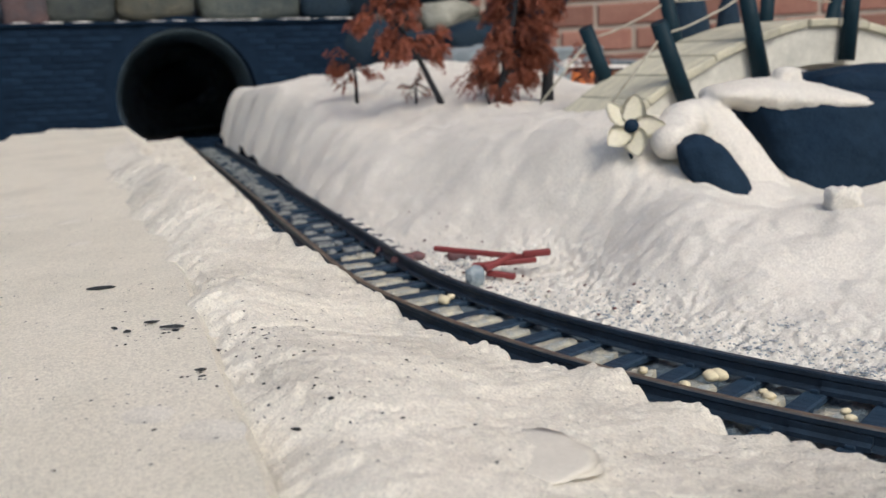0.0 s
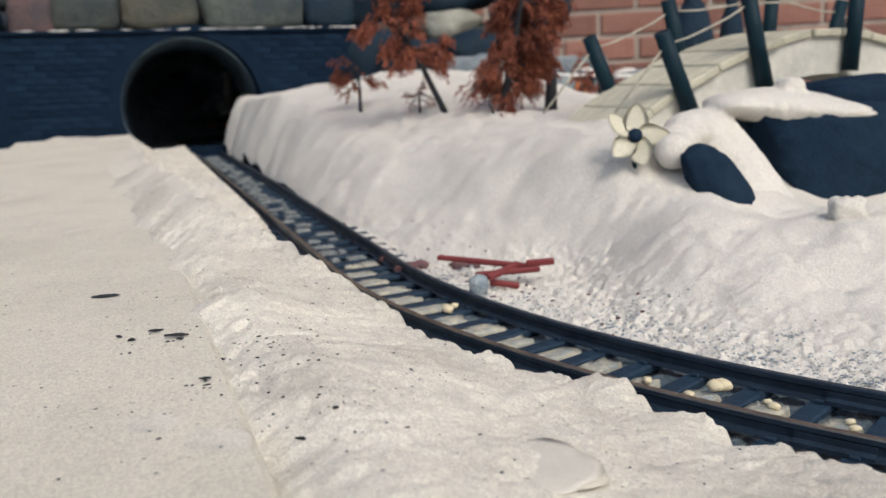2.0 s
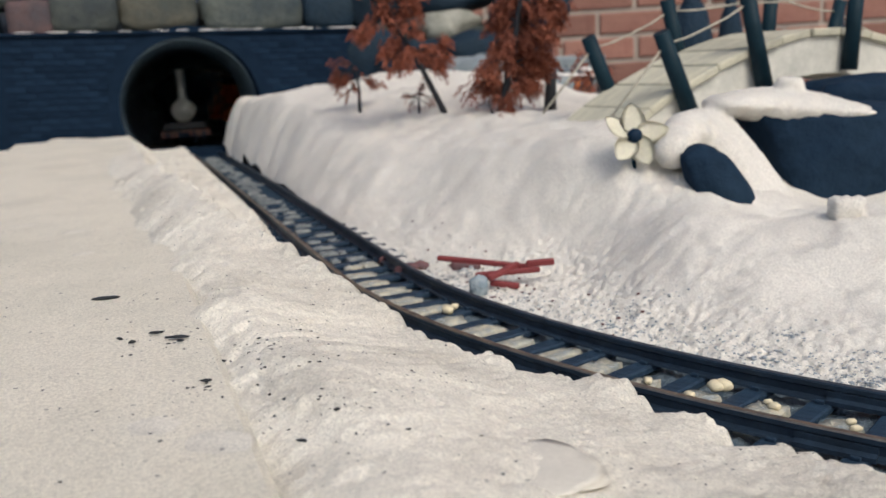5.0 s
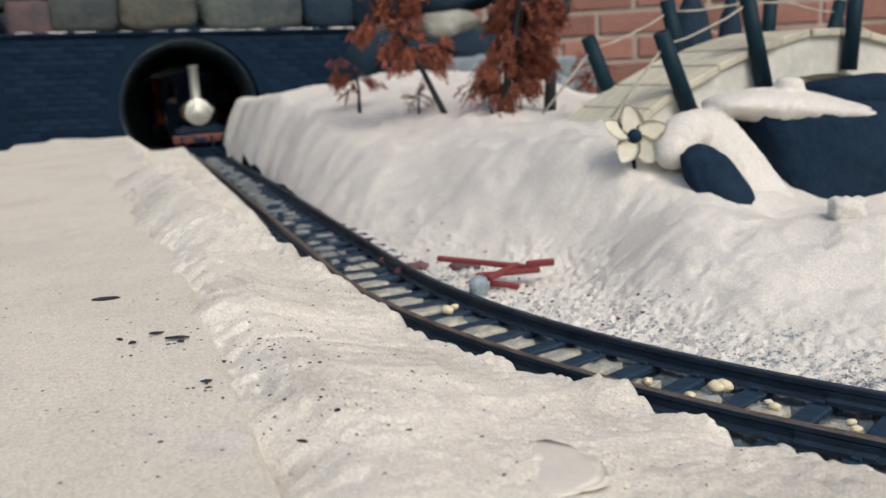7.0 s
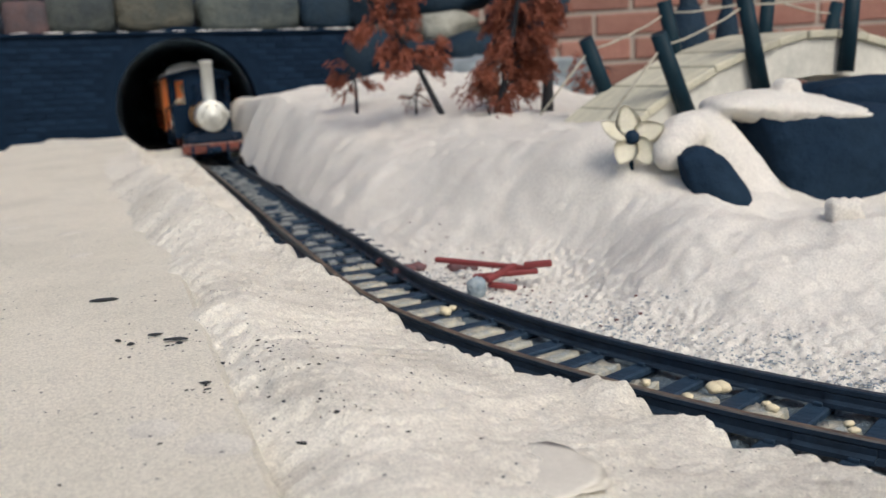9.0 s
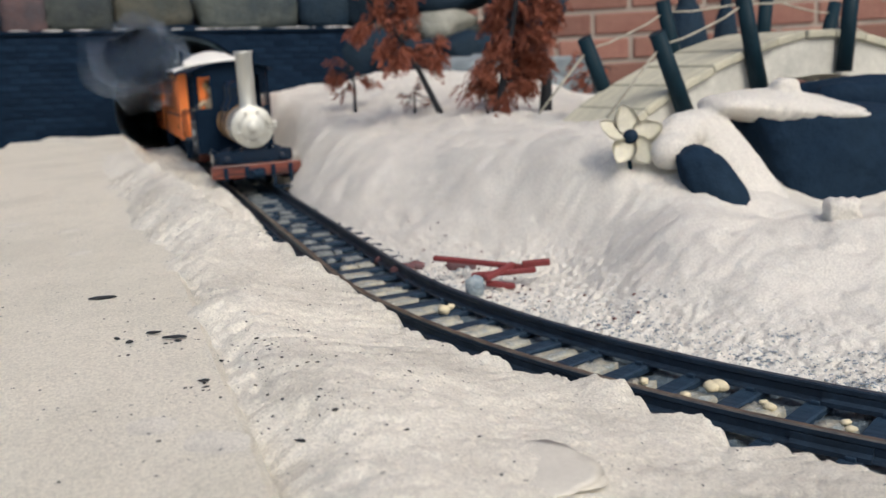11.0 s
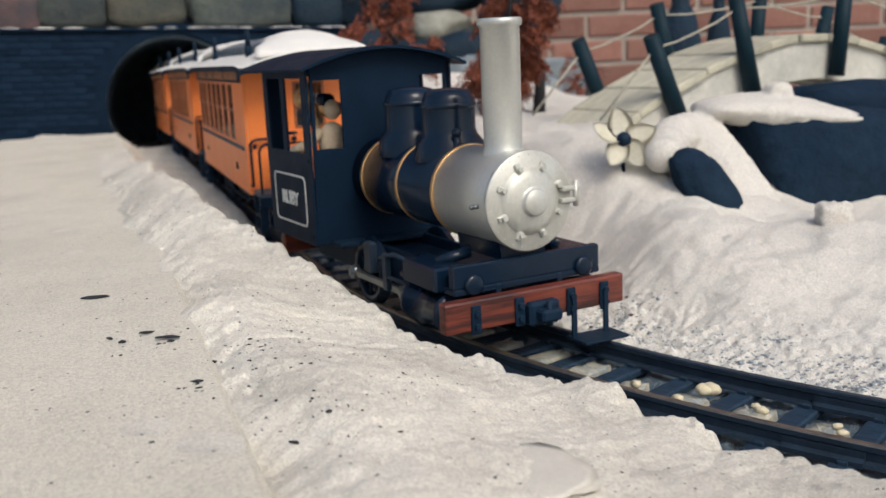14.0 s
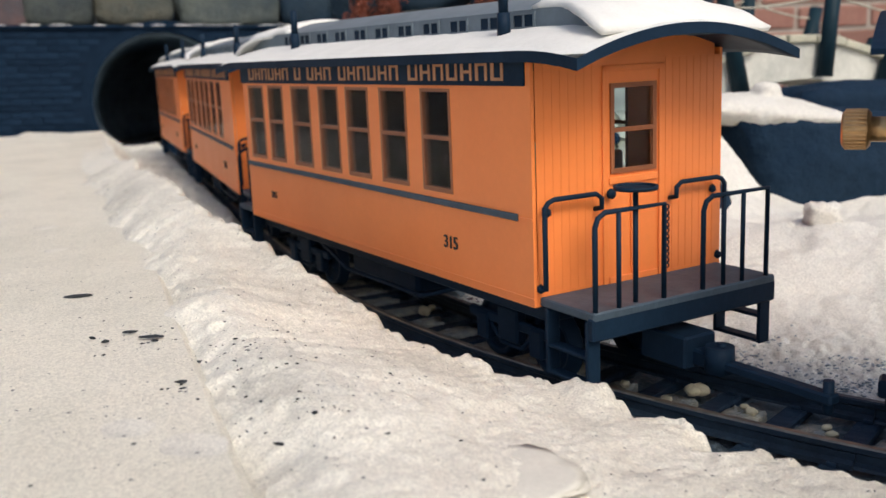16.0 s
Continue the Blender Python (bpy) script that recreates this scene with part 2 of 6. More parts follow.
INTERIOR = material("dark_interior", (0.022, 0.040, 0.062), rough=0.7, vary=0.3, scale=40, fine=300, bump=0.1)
SEAT = material("pale_grey_seat", (0.62, 0.66, 0.68), rough=0.6, vary=0.2, scale=40, fine=300, bump=0.1)
CLOTH = material("cream_cloth_paint", (0.62, 0.52, 0.38), rough=0.7, vary=0.3, scale=60, fine=400, bump=0.2, second=(0.40, 0.30, 0.20))
GRIT = material("black_grit", (0.02, 0.025, 0.03), rough=0.8, vary=0.4, scale=200, fine=900, bump=0.4)
GLASS = glass_material("window_glass")

# ---------------------------------------------------------------- mesh helpers


def part(name, bm, mat, parent=None, label="", smooth=False, m=None, kind=""):
    me = bpy.data.meshes.new(name)
    bm.to_mesh(me)
    bm.free()
    me.materials.append(mat)
    if smooth:
        me.polygons.foreach_set("use_smooth", [True] * len(me.polygons))
    ob = new(name, me)
    if parent:
        ob.parent = parent
    if m:
        ob.matrix_basis = m
    if label or kind:
        tagged(ob, label, kind=kind)
    return ob


def share(ob, parent, m):
    """Another object on the same mesh."""
    o = new(ob.name.split(".")[0], ob.data)
    o.parent = parent
    o.matrix_basis = m
    return o


def thing(name, label, category, group="", m=None):
    ob = new(name)
    tagged(ob, label, category, group)
    if m:
        ob.matrix_basis = m
    return ob


def box(bm, x0, x1, y0, y1, z0, z1, bevel=0.0, m=None, seg=1):
    b2 = bmesh.new() if bevel or m else bm
    r = bmesh.ops.create_cube(b2, size=1.0)
    for v in r["verts"]:
        v.co = Vector(((x0 + x1) / 2 + v.co.x * (x1 - x0), (y0 + y1) / 2 + v.co.y * (y1 - y0), (z0 + z1) / 2 + v.co.z * (z1 - z0)))
    if b2 is not bm:
        if bevel:
            bmesh.ops.bevel(b2, geom=b2.edges[:], offset=bevel, segments=seg, affect="EDGES", profile=0.5)
        if m:
            bmesh.ops.transform(b2, matrix=m, verts=b2.verts[:])
        join(bm, b2)
    return bm


def join(bm, other):
    base = [bm.verts.new(v.co) for v in other.verts]
    other.verts.index_update()
    for f in other.faces:
        try:
            nf = bm.faces.new([base[v.index] for v in f.verts])
            nf.smooth = f.smooth
        except ValueError:
            pass
    other.free()


def rod(bm, a, b, r0, r1=None, seg=12, cap=True):
    """A round bar from a to b."""
    a, b = Vector(a), Vector(b)
    r1 = r0 if r1 is None else r1
    q = (b - a).to_track_quat("Z", "Y")
    rings = []
    for p, r in ((a, r0), (b, r1)):
        rings.append([bm.verts.new(p + q @ Vector((r * math.cos(2 * math.pi * i / seg), r * math.sin(2 * math.pi * i / seg), 0))) for i in range(seg)])
    for i in range(seg):
        j = (i + 1) % seg
        f = bm.faces.new((rings[0][i], rings[0][j], rings[1][j], rings[1][i]))
        f.smooth = True
    if cap:
        bm.faces.new(rings[0][::-1])
        bm.faces.new(rings[1])
    return bm


def lathe(bm, profile, seg=32, m=None):
    """Turns (radius, height) pairs about z."""
    m = m or Matrix()
    rings = []
    for r, z in profile:
        if r < 1e-6:
            rings.append([bm.verts.new(m @ Vector((0, 0, z)))])
        else:
            rings.append([bm.verts.new(m @ Vector((r * math.cos(2 * math.pi * i / seg), r * math.sin(2 * math.pi * i / seg), z))) for i in range(seg)])
    for a, b in zip(rings, rings[1:]):
        for i in range(seg):
            j = (i + 1) % seg
            if len(a) == 1 and len(b) == 1:
                continue
            vs = (a[0], b[j], b[i]) if len(a) == 1 else (a[i], a[j], b[0]) if len(b) == 1 else (a[i], a[j], b[j], b[i])
            f = bm.faces.new(vs)
            f.smooth = True
    return bm


def pipe(bm, pts, r, seg=8):
    """A bent round bar through the points."""
    pts = [Vector(p) for p in pts]
    rings = []
    for i, p in enumerate(pts):
        d = (pts[min(i + 1, len(pts) - 1)] - pts[max(i - 1, 0)]).normalized()
        q = d.to_track_quat("Z", "Y")
        rings.append([bm.verts.new(p + q @ Vector((r * math.cos(2 * math.pi * k / seg), r * math.sin(2 * math.pi * k / seg), 0))) for k in range(seg)])
    for a, b in zip(rings, rings[1:]):
        off = min(range(seg), key=lambda o: sum((a[k].co - b[(k + o) % seg].co).length for k in range(seg)))
        for k in range(seg):
            f = bm.faces.new((a[k], a[(k + 1) % seg], b[(k + 1 + off) % seg], b[(k + off) % seg]))
            f.smooth = True
    bm.faces.new(rings[0][::-1])
    bm.faces.new(rings[-1])
    return bm


def plate(bm, outline, x0, x1, holes=(), axis="x"):
    """A flat plate from an outline (a, b) and holes, thick from x0 to x1 along the axis."""
    b2 = bmesh.new()
    edges = []
    for loop in (outline, *holes):
        vs = [b2.verts.new((0, a, b)) for a, b in loop]
        edges += [b2.edges.new((vs[i], vs[(i + 1) % len(vs)])) for i in range(len(vs))]
    bmesh.ops.triangle_fill(b2, edges=edges, use_beauty=True, use_dissolve=False)
    r = bmesh.ops.extrude_face_region(b2, geom=b2.faces[:])
    top = {v for v in r["geom"] if isinstance(v, bmesh.types.BMVert)}
    for v in b2.verts:
        k = x1 if v in top else x0
        a, b = v.co.y, v.co.z
        v.co = (k, a, b) if axis == "x" else (a, k, b) if axis == "y" else (a, b, k)
    bmesh.ops.recalc_face_normals(b2, faces=b2.faces[:])
    join(bm, b2)
    return bm


def rect(a0, a1, b0, b1):
    return [(a0, b0), (a1, b0), (a1, b1), (a0, b1)]


def rounded(a0, a1, b0, b1, r, n=6):
    out = []
    for cx, cy, q in ((a1 - r, b1 - r, 0), (a0 + r, b1 - r, 1), (a0 + r, b0 + r, 2), (a1 - r, b0 + r, 3)):
        out += [(cx + r * math.cos(math.pi / 2 * (q + k / n)), cy + r * math.sin(math.pi / 2 * (q + k / n))) for k in range(n + 1)]
    return out


def lettering(name, text, size, mat, parent, m, label="", bold=0.0):
    """Raised letters from the built-in font."""
    cu = bpy.data.curves.new(name, "FONT")
    cu.body, cu.size, cu.align_x, cu.align_y, cu.extrude, cu.offset = text, size, "CENTER", "CENTER", 0.0003, bold
    tmp = bpy.data.objects.new(name + "_curve", cu)
    scene.collection.objects.link(tmp)
    bpy.context.view_layer.update()
    me = bpy.data.meshes.new_from_object(tmp.evaluated_get(bpy.context.evaluated_depsgraph_get()))
    bpy.data.objects.remove(tmp)
    me.materials.clear()
    me.materials.append(mat)
    ob = new(name, me)
    ob.parent = parent
    ob.matrix_basis = m
    if label:
        tagged(ob, label)
    return ob


def vnoise(x, y, scale, seed=0.0):
    """Smooth lattice noise from -1 to 1, for arrays."""
    x, y = np.asarray(x) * scale + 17.3 * seed, np.asarray(y) * scale - 9.1 * seed
    xi, yi = np.floor(x), np.floor(y)
    u, v = x - xi, y - yi
    u, v = u * u * (3 - 2 * u), v * v * (3 - 2 * v)

    def h(a, b):
        k = np.sin(a * 127.1 + b * 311.7 + seed * 74.7) * 43758.5453
        return (k - np.floor(k)) * 2 - 1
    return (h(xi, yi) * (1 - u) + h(xi + 1, yi) * u) * (1 - v) + (h(xi, yi + 1) * (1 - u) + h(xi + 1, yi + 1) * u) * v


def fbm(x, y, scale, octaves=4, seed=0.0):
    out, amp = 0.0, 1.0
    for k in range(octaves):
        out = out + amp * vnoise(x, y, scale * 2.03 ** k, seed + k)
        amp *= 0.5
    return out


def step(v, a, b):
    t = np.clip((np.asarray(v, float) - a) / (b - a), 0, 1)
    return t * t * (3 - 2 * t)


def sheet(name, X, Y, Z, mat, label="", category="", kind="structure", closed=False):
    """A surface over a grid of points."""
    n, k = X.shape
    idx = np.arange(n * k).reshape(n, k)
    quads = np.stack([idx[:-1, :-1], idx[1:, :-1], idx[1:, 1:], idx[:-1, 1:]], -1).reshape(-1, 4)
    me = bpy.data.meshes.new(name)
    me.from_pydata(np.stack([X, Y, Z], -1).reshape(-1, 3).tolist(), [], quads.tolist())
    me.materials.append(mat)
    me.polygons.foreach_set("use_smooth", [True] * len(me.polygons))
    me.update()
    ob = new(name, me)
    return tagged(ob, label, category, kind=kind)


def lump(bm, at, size, seed, rough=0.25, sub=2, flat=0.0, turn=0.0, freq=1.6):
    """An uneven stone: a ball pushed about by noise. flat: how square it is."""
    b2 = bmesh.new()
    bmesh.ops.create_icosphere(b2, subdivisions=sub, radius=1.0)
    q = Euler((0, 0, turn)).to_matrix()
    for v in b2.verts:
        d = v.co.normalized()
        if flat:
            k = max(abs(d.x), abs(d.y), abs(d.z))
            d = d.lerp(d / k, flat)
        d = d * (1 + rough * noise.noise(v.co * freq + Vector((seed * 3.7, seed * 1.3, seed * 7.1))) + rough * 0.4 * noise.noise(v.co * freq * 3 + Vector((seed, 0, 0))))
        v.co = Vector(at) + q @ Vector((d.x * size[0], d.y * size[1], d.z * size[2]))
    for f in b2.faces:
        f.smooth = True
    join(bm, b2)
    return bm

# ---------------------------------------------------------------- the line of the track
# A straight out of the tunnel runs into a left-hand curve; inside the hill the line bends round behind the trees.


CX, CY, RAD, A0 = 0.660, 0.922, 0.753, -1.247
FX, FY = math.cos(A0), math.sin(A0)
PX, PY = CX + RAD * math.sin(A0), CY - RAD * math.cos(A0)
BACK, BEND = -1.60, 0.50
BX, BY = PX + BACK * FX, PY + BACK * FY
QX, QY = BX - BEND * math.sin(A0), BY + BEND * math.cos(A0)
ARC = BEND * (A0 + math.pi)


def line(s, n=0.0):
    """The place and heading at s metres along the track, n metres to its left."""
    if s >= 0:
        a = A0 + s / RAD
        x, y = CX + RAD * math.sin(a), CY - RAD * math.cos(a)
    elif s >= BACK:
        a = A0
        x, y = PX + s * FX, PY + s * FY
    else:
        a = A0 + (s - BACK) / BEND
        if a > -math.pi:
            x, y = QX + BEND * math.sin(a), QY - BEND * math.cos(a)
        else:
            a = -math.pi
            x, y = QX - (s - BACK + ARC), QY + BEND
    return x - n * math.sin(a), y + n * math.cos(a), -0.0126 * max(0.0, -s - 0.5) ** 2, a


def lines(S, N):
    """The same for arrays, east of the tunnel."""
    S, N = np.asarray(S, float), np.asarray(N, float)
    a = A0 + np.maximum(S, 0) / RAD
    x = np.where(S > 0, CX + RAD * np.sin(a), PX + S * FX) - N * np.sin(a)
    y = np.where(S > 0, CY - RAD * np.cos(a), PY + S * FY) + N * np.cos(a)
    return x, y


def chord(s, half):
    x0, y0, z0, _ = line(s - half)
    x1, y1, z1, _ = line(s + half)
    d = math.hypot(x1 - x0, y1 - y0)
    turn = math.atan2(y1 - y0, x1 - x0)
    return Matrix.Translation(((x0 + x1) / 2, (y0 + y1) / 2, (z0 + z1) / 2)) @ Matrix.Rotation(turn, 4, "Z") @ Matrix.Rotation(-math.atan2(z1 - z0, d), 4, "Y")


PORTAL = -1.20

# ---------------------------------------------------------------- ground, snow, track bed
def build_ground():
    g = np.concatenate([np.linspace(-60, -3, 12), np.linspace(-2.8, 5, 60), np.linspace(6, 60, 12)])
    X, Y = np.meshgrid(g, g, indexing="ij")
    Z = -0.16 + 0.01 * fbm(X, Y, 1.3, 3) * step(np.hypot(X, Y), 0.2, 1.0)
    sheet("ground", X, Y, Z, GROUND, "patchy brown winter ground round the garden railway", "ground")


def crest(s):
    """Height of the near bank where it breaks off beside the rail."""
    return np.interp(s, [-1.2, -0.6, -0.3, 0.0, 0.10, 0.155, 0.187, 0.211, 0.225, 0.25, 0.28, 0.30, 0.32, 0.337, 0.345, 0.357, 0.374, 0.383, 0.395, 0.42, 0.6],
                     [0.030, 0.046, 0.054, 0.060, 0.056, 0.0478, 0.0390, 0.0322, 0.0252, 0.0246, 0.0242, 0.0205, 0.0245, 0.0275, 0.0285, 0.0205, 0.0185, 0.0125, 0.0175, 0.0175, 0.018])


def rim(s):
    """How far the bank's rim lies from the middle of the track."""
    return np.interp(s, [-1.2, -0.34, -0.06, 0.09, 0.15, 0.20, 0.9], [0.136, 0.136, 0.118, 0.108, 0.094, 0.088, 0.088])


def build_near_snow():
    s = np.concatenate([np.linspace(-1.18, -0.3, 170), np.linspace(-0.295, 0.05, 140), np.linspace(0.052, 0.46, 360), np.linspace(0.465, 0.9, 70)])
    k = np.concatenate([np.linspace(-1.0, -0.02, 56), np.linspace(0.0, 0.12, 110), np.linspace(0.123, 0.40, 90)])
    S, K = np.meshgrid(s, k, indexing="ij")
    x0, y0 = lines(S, -0.09 * np.ones_like(S))
    edge = rim(S) + 0.0035 * vnoise(x0, y0, 60, 3) + 0.0020 * vnoise(x0, y0, 170, 4) + 0.0022 * vnoise(x0, y0, 420, 5)
    N = -np.where(K < 0, edge + K * (edge - 0.033), edge + K)
    X, Y = lines(S, N)
    U = (X - PX) * -math.sin(A0) + (Y - PY) * math.cos(A0)
    top = 0.0525 - 0.012 * step(-S, 0.95, 1.15) - 0.017 * step(S, 0.22, 0.42) * step(U, -0.14, -0.04)
    lip = np.exp(-np.maximum(K, 0) / 0.007)
    even = np.interp(S, [-1.2, -0.6, 0.0, 0.12, 0.24, 0.34, 0.6], [0.030, 0.046, 0.058, 0.049, 0.028, 0.023, 0.019])
    near = np.exp(-(np.maximum(K, 0) / 0.013) ** 2)
    c = even + (crest(S) - even) * near + (0.0022 * vnoise(X, Y, 75, 1) + 0.0014 * vnoise(X, Y, 210, 2)) * lip
    Z = c + (top - c) * step(K, 0.0, 0.10)
    # uneven, clumpy surface
    lumpy = step(K, 0.0, 0.03)
    Z = Z + 0.0028 * fbm(X, Y, 20, 2, 7) * lumpy + 0.0007 * np.abs(fbm(X, Y, 60, 3, 8)) + 0.00060 * fbm(X, Y, 330, 2, 9)
    # a low hump along the board's edge
    hump = np.exp(-((U + 0.118 + 0.012 * vnoise(X, Y, 16, 11)) / 0.026) ** 2)
    Z = Z + 0.0085 * hump * step(-S, -0.35, 0.0)
    # a ragged granular step where it ends on the board
    end = np.interp(S, [-1.18, -0.95, -0.80, -0.39, 0.035, 0.2, 0.27, 0.34, 0.6], [0.30, 0.26, 0.205, 0.192, 0.165, 0.152, 0.148, 0.142, 0.138])
    d = -U - end + 0.006 * fbm(X, Y, 26, 2, 12) + 0.003 * vnoise(X, Y, 160, 13)
    face = np.exp(-((d + 0.012) / 0.016) ** 2)
    Z = Z - 0.0145 * step(d, -0.040, 0.012) + 0.0009 * fbm(X, Y, 210, 3, 15) * face
    # down to the icy shelf beside the rail
    dist = np.maximum(0.0, -K) * (edge - 0.033)
    width = 0.018 + 0.020 * step(-S, -0.15, -0.02)
    drop = step(dist, 0.0, width)
    shelf = np.interp(S, [-1.2, -0.32, -0.22, 0.0, 0.16], [0.008, 0.006, -0.002, -0.0065, -0.016]) + 0.0026 * fbm(X, Y, 45, 3, 16) + 0.0016 * fbm(X, Y, 160, 3, 14)
    shelf = shelf - 0.012 * step(dist, 0.80, 1.0) - 0.010 * step(-K, 0.90, 1.0)
    Z = np.where(K < 0, c * (1 - drop) + shelf * drop, Z)
    sheet("near_snow_bank", X, Y, Z, SNOW, "dirty granular snow bank with black grit beside the rails", "snow")


def far_height(X, Y, S, N):
    foot = 0.041 - 0.010 * step(-S, 0.0, 0.25) + 0.066 * np.exp(-((S - 0.075) / 0.12) ** 2) + 0.016 * np.exp(-((S + 0.12) / 0.14) ** 2) + 0.006 * vnoise(X, Y, 20, 31)
    wide = np.interp(S, [-1.2, -0.9, -0.4, 0.0, 0.2, 0.35, 0.6], [0.05, 0.065, 0.095, 0.12, 0.15, 0.22, 0.24])
    H = 0.076 + 0.044 * np.exp(-((X - 0.0) / 0.24) ** 2 - ((Y - 1.52) / 0.26) ** 2) + 0.012 * step(Y, 1.2, 1.7) * step(-X, -0.1, 0.2)
    H = H - 0.034 * step(X, 0.10, 0.22) * step(-Y, -0.86, -0.58) - 0.008 * step(X, 0.16, 0.3)
    H = H - 0.05 * step(X, 0.30, 0.60) * step(Y, 1.2, 1.6) - 0.055 * step(X, 0.14, 0.30) * step(Y, 1.2, 1.7)
    H = H - 0.022 * (1 - step(N, 0.10, 0.24)) * step(S, -0.95, -0.35) * (1 - step(X, 0.07, 0.15))
    # hollow by the black rocks
    H = H - 0.045 * np.exp(-((X - 0.345) / 0.10) ** 2 - ((Y - 0.74) / 0.085) ** 2)
    H = H - 0.013 * np.exp(-((X - 0.220) / 0.050) ** 2 - ((Y - 0.65) / 0.055) ** 2)
    r = np.clip((N - foot) / wide, 0, 1)
    k = step(S, -0.45, 0.12)
    rise = (1 - k) * np.sin(r * math.pi / 2) ** 0.9 + k * r * r * (3 - 2 * r)
    Z = -0.010 + (H + 0.010) * rise
    Z = Z + 0.004 * fbm(X, Y, 16, 3, 21) * rise + 0.0016 * fbm(X, Y, 70, 3, 22) * step(r, 0, 0.15)
    # lumpy melt edge at the foot
    Z = Z + (0.0026 * np.abs(fbm(X, Y, 150, 3, 23)) + 0.0013 * fbm(X, Y, 320, 2, 25)) * (1 - step(r, 0.10, 0.42)) * step(S, -0.4, 0.0)
    # gullies down the steep side
    Z = Z - 0.0012 * np.abs(vnoise(S, N, 18, 24)) * rise * (1 - rise) * 4
    return Z


def build_far_snow():
    s = np.linspace(-1.19, 0.0, 260)
    n = np.concatenate([np.linspace(0.033, 0.26, 110), np.linspace(0.265, 0.9, 110), np.linspace(0.92, 1.7, 30)])
    S, N = np.meshgrid(s, n, indexing="ij")
    X, Y = lines(S, N)
    Z = far_height(X, Y, S, N)
    s2 = np.concatenate([np.linspace(0.0, 0.46, 340), np.linspace(0.465, 0.95, 60)])
    n2 = np.concatenate([np.linspace(0.033, 0.26, 180), np.linspace(0.265, 0.74, 110), np.linspace(0.741, 0.7525, 30)])
    S2, N2 = np.meshgrid(s2, n2, indexing="ij")
    X2, Y2 = lines(S2, N2)
    Z2 = far_height(X2, Y2, S2, N2)
    sheet("far_snow_bank", X, Y, Z, SNOW_FAR, "tall clean snow bank carved beside the track with a flat top", "snow")
    sheet("curve_snow_bank", X2, Y2, Z2, SNOW_FAR, "melting snow slope inside the curve of the track", "snow")


def snow_at(x, y):
    """Height of the far snow at a place."""
    dx, dy = x - PX, y - PY
    s, n = dx * FX + dy * FY, dx * -FY + dy * FX
    if s > 0:
        a = math.atan2(x - CX, -(y - CY))
        s, n = (a - A0) * RAD, RAD - math.hypot(x - CX, y - CY)
    return float(far_height(np.array([[x]]), np.array([[y]]), np.array([[s]]), np.array([[n]]))[0, 0])


def build_bed():
    s = np.concatenate([np.linspace(-1.9, -0.3, 200), np.linspace(-0.295, 0.95, 500)])
    n = np.linspace(-0.16, 0.13, 100)
    S, N = np.meshgrid(s, n, indexing="ij")
    X, Y = np.empty_like(S), np.empty_like(S)
    drop = np.empty_like(S)
    for i, v in enumerate(s):
        x, y, z, a = line(float(v))
        X[i], Y[i], drop[i] = x - n * math.sin(a), y + n * math.cos(a), z
    Z = drop - 0.0128 + 0.0016 * fbm(X, Y, 130, 3, 41) + 0.001 * fbm(X, Y, 400, 2, 42)
    sheet("track_bed", X, Y, Z, BED, "wet icy dark gravel bed under the rails", "ballast")


def sweep(name, profile, s0, s1, n, count, mat, label="", parent=None, lift=0.0):
    """A profile of (across, height) carried along the track at n."""
    bm = bmesh.new()
    last = None
    for i in range(count + 1):
        s = s0 + (s1 - s0) * i / count
        x, y, z, a = line(s)
        ring = [bm.verts.new((x - (n + u) * math.sin(a), y + (n + u) * math.cos(a), z + v + lift)) for u, v in profile]
        if last:
            for k in range(len(ring)):
                j = (k + 1) % len(ring)
                bm.faces.new((last[k], last[j], ring[j], ring[k]))
        else:
            bm.faces.new(ring[::-1])
        last = ring
    bm.faces.new(last)
    bmesh.ops.recalc_face_normals(bm, faces=bm.faces[:])
    return part(name, bm, mat, parent, label)


TIE_PITCH, TIE_LAST = 0.0307, 0.370 + 0.0307 * 14


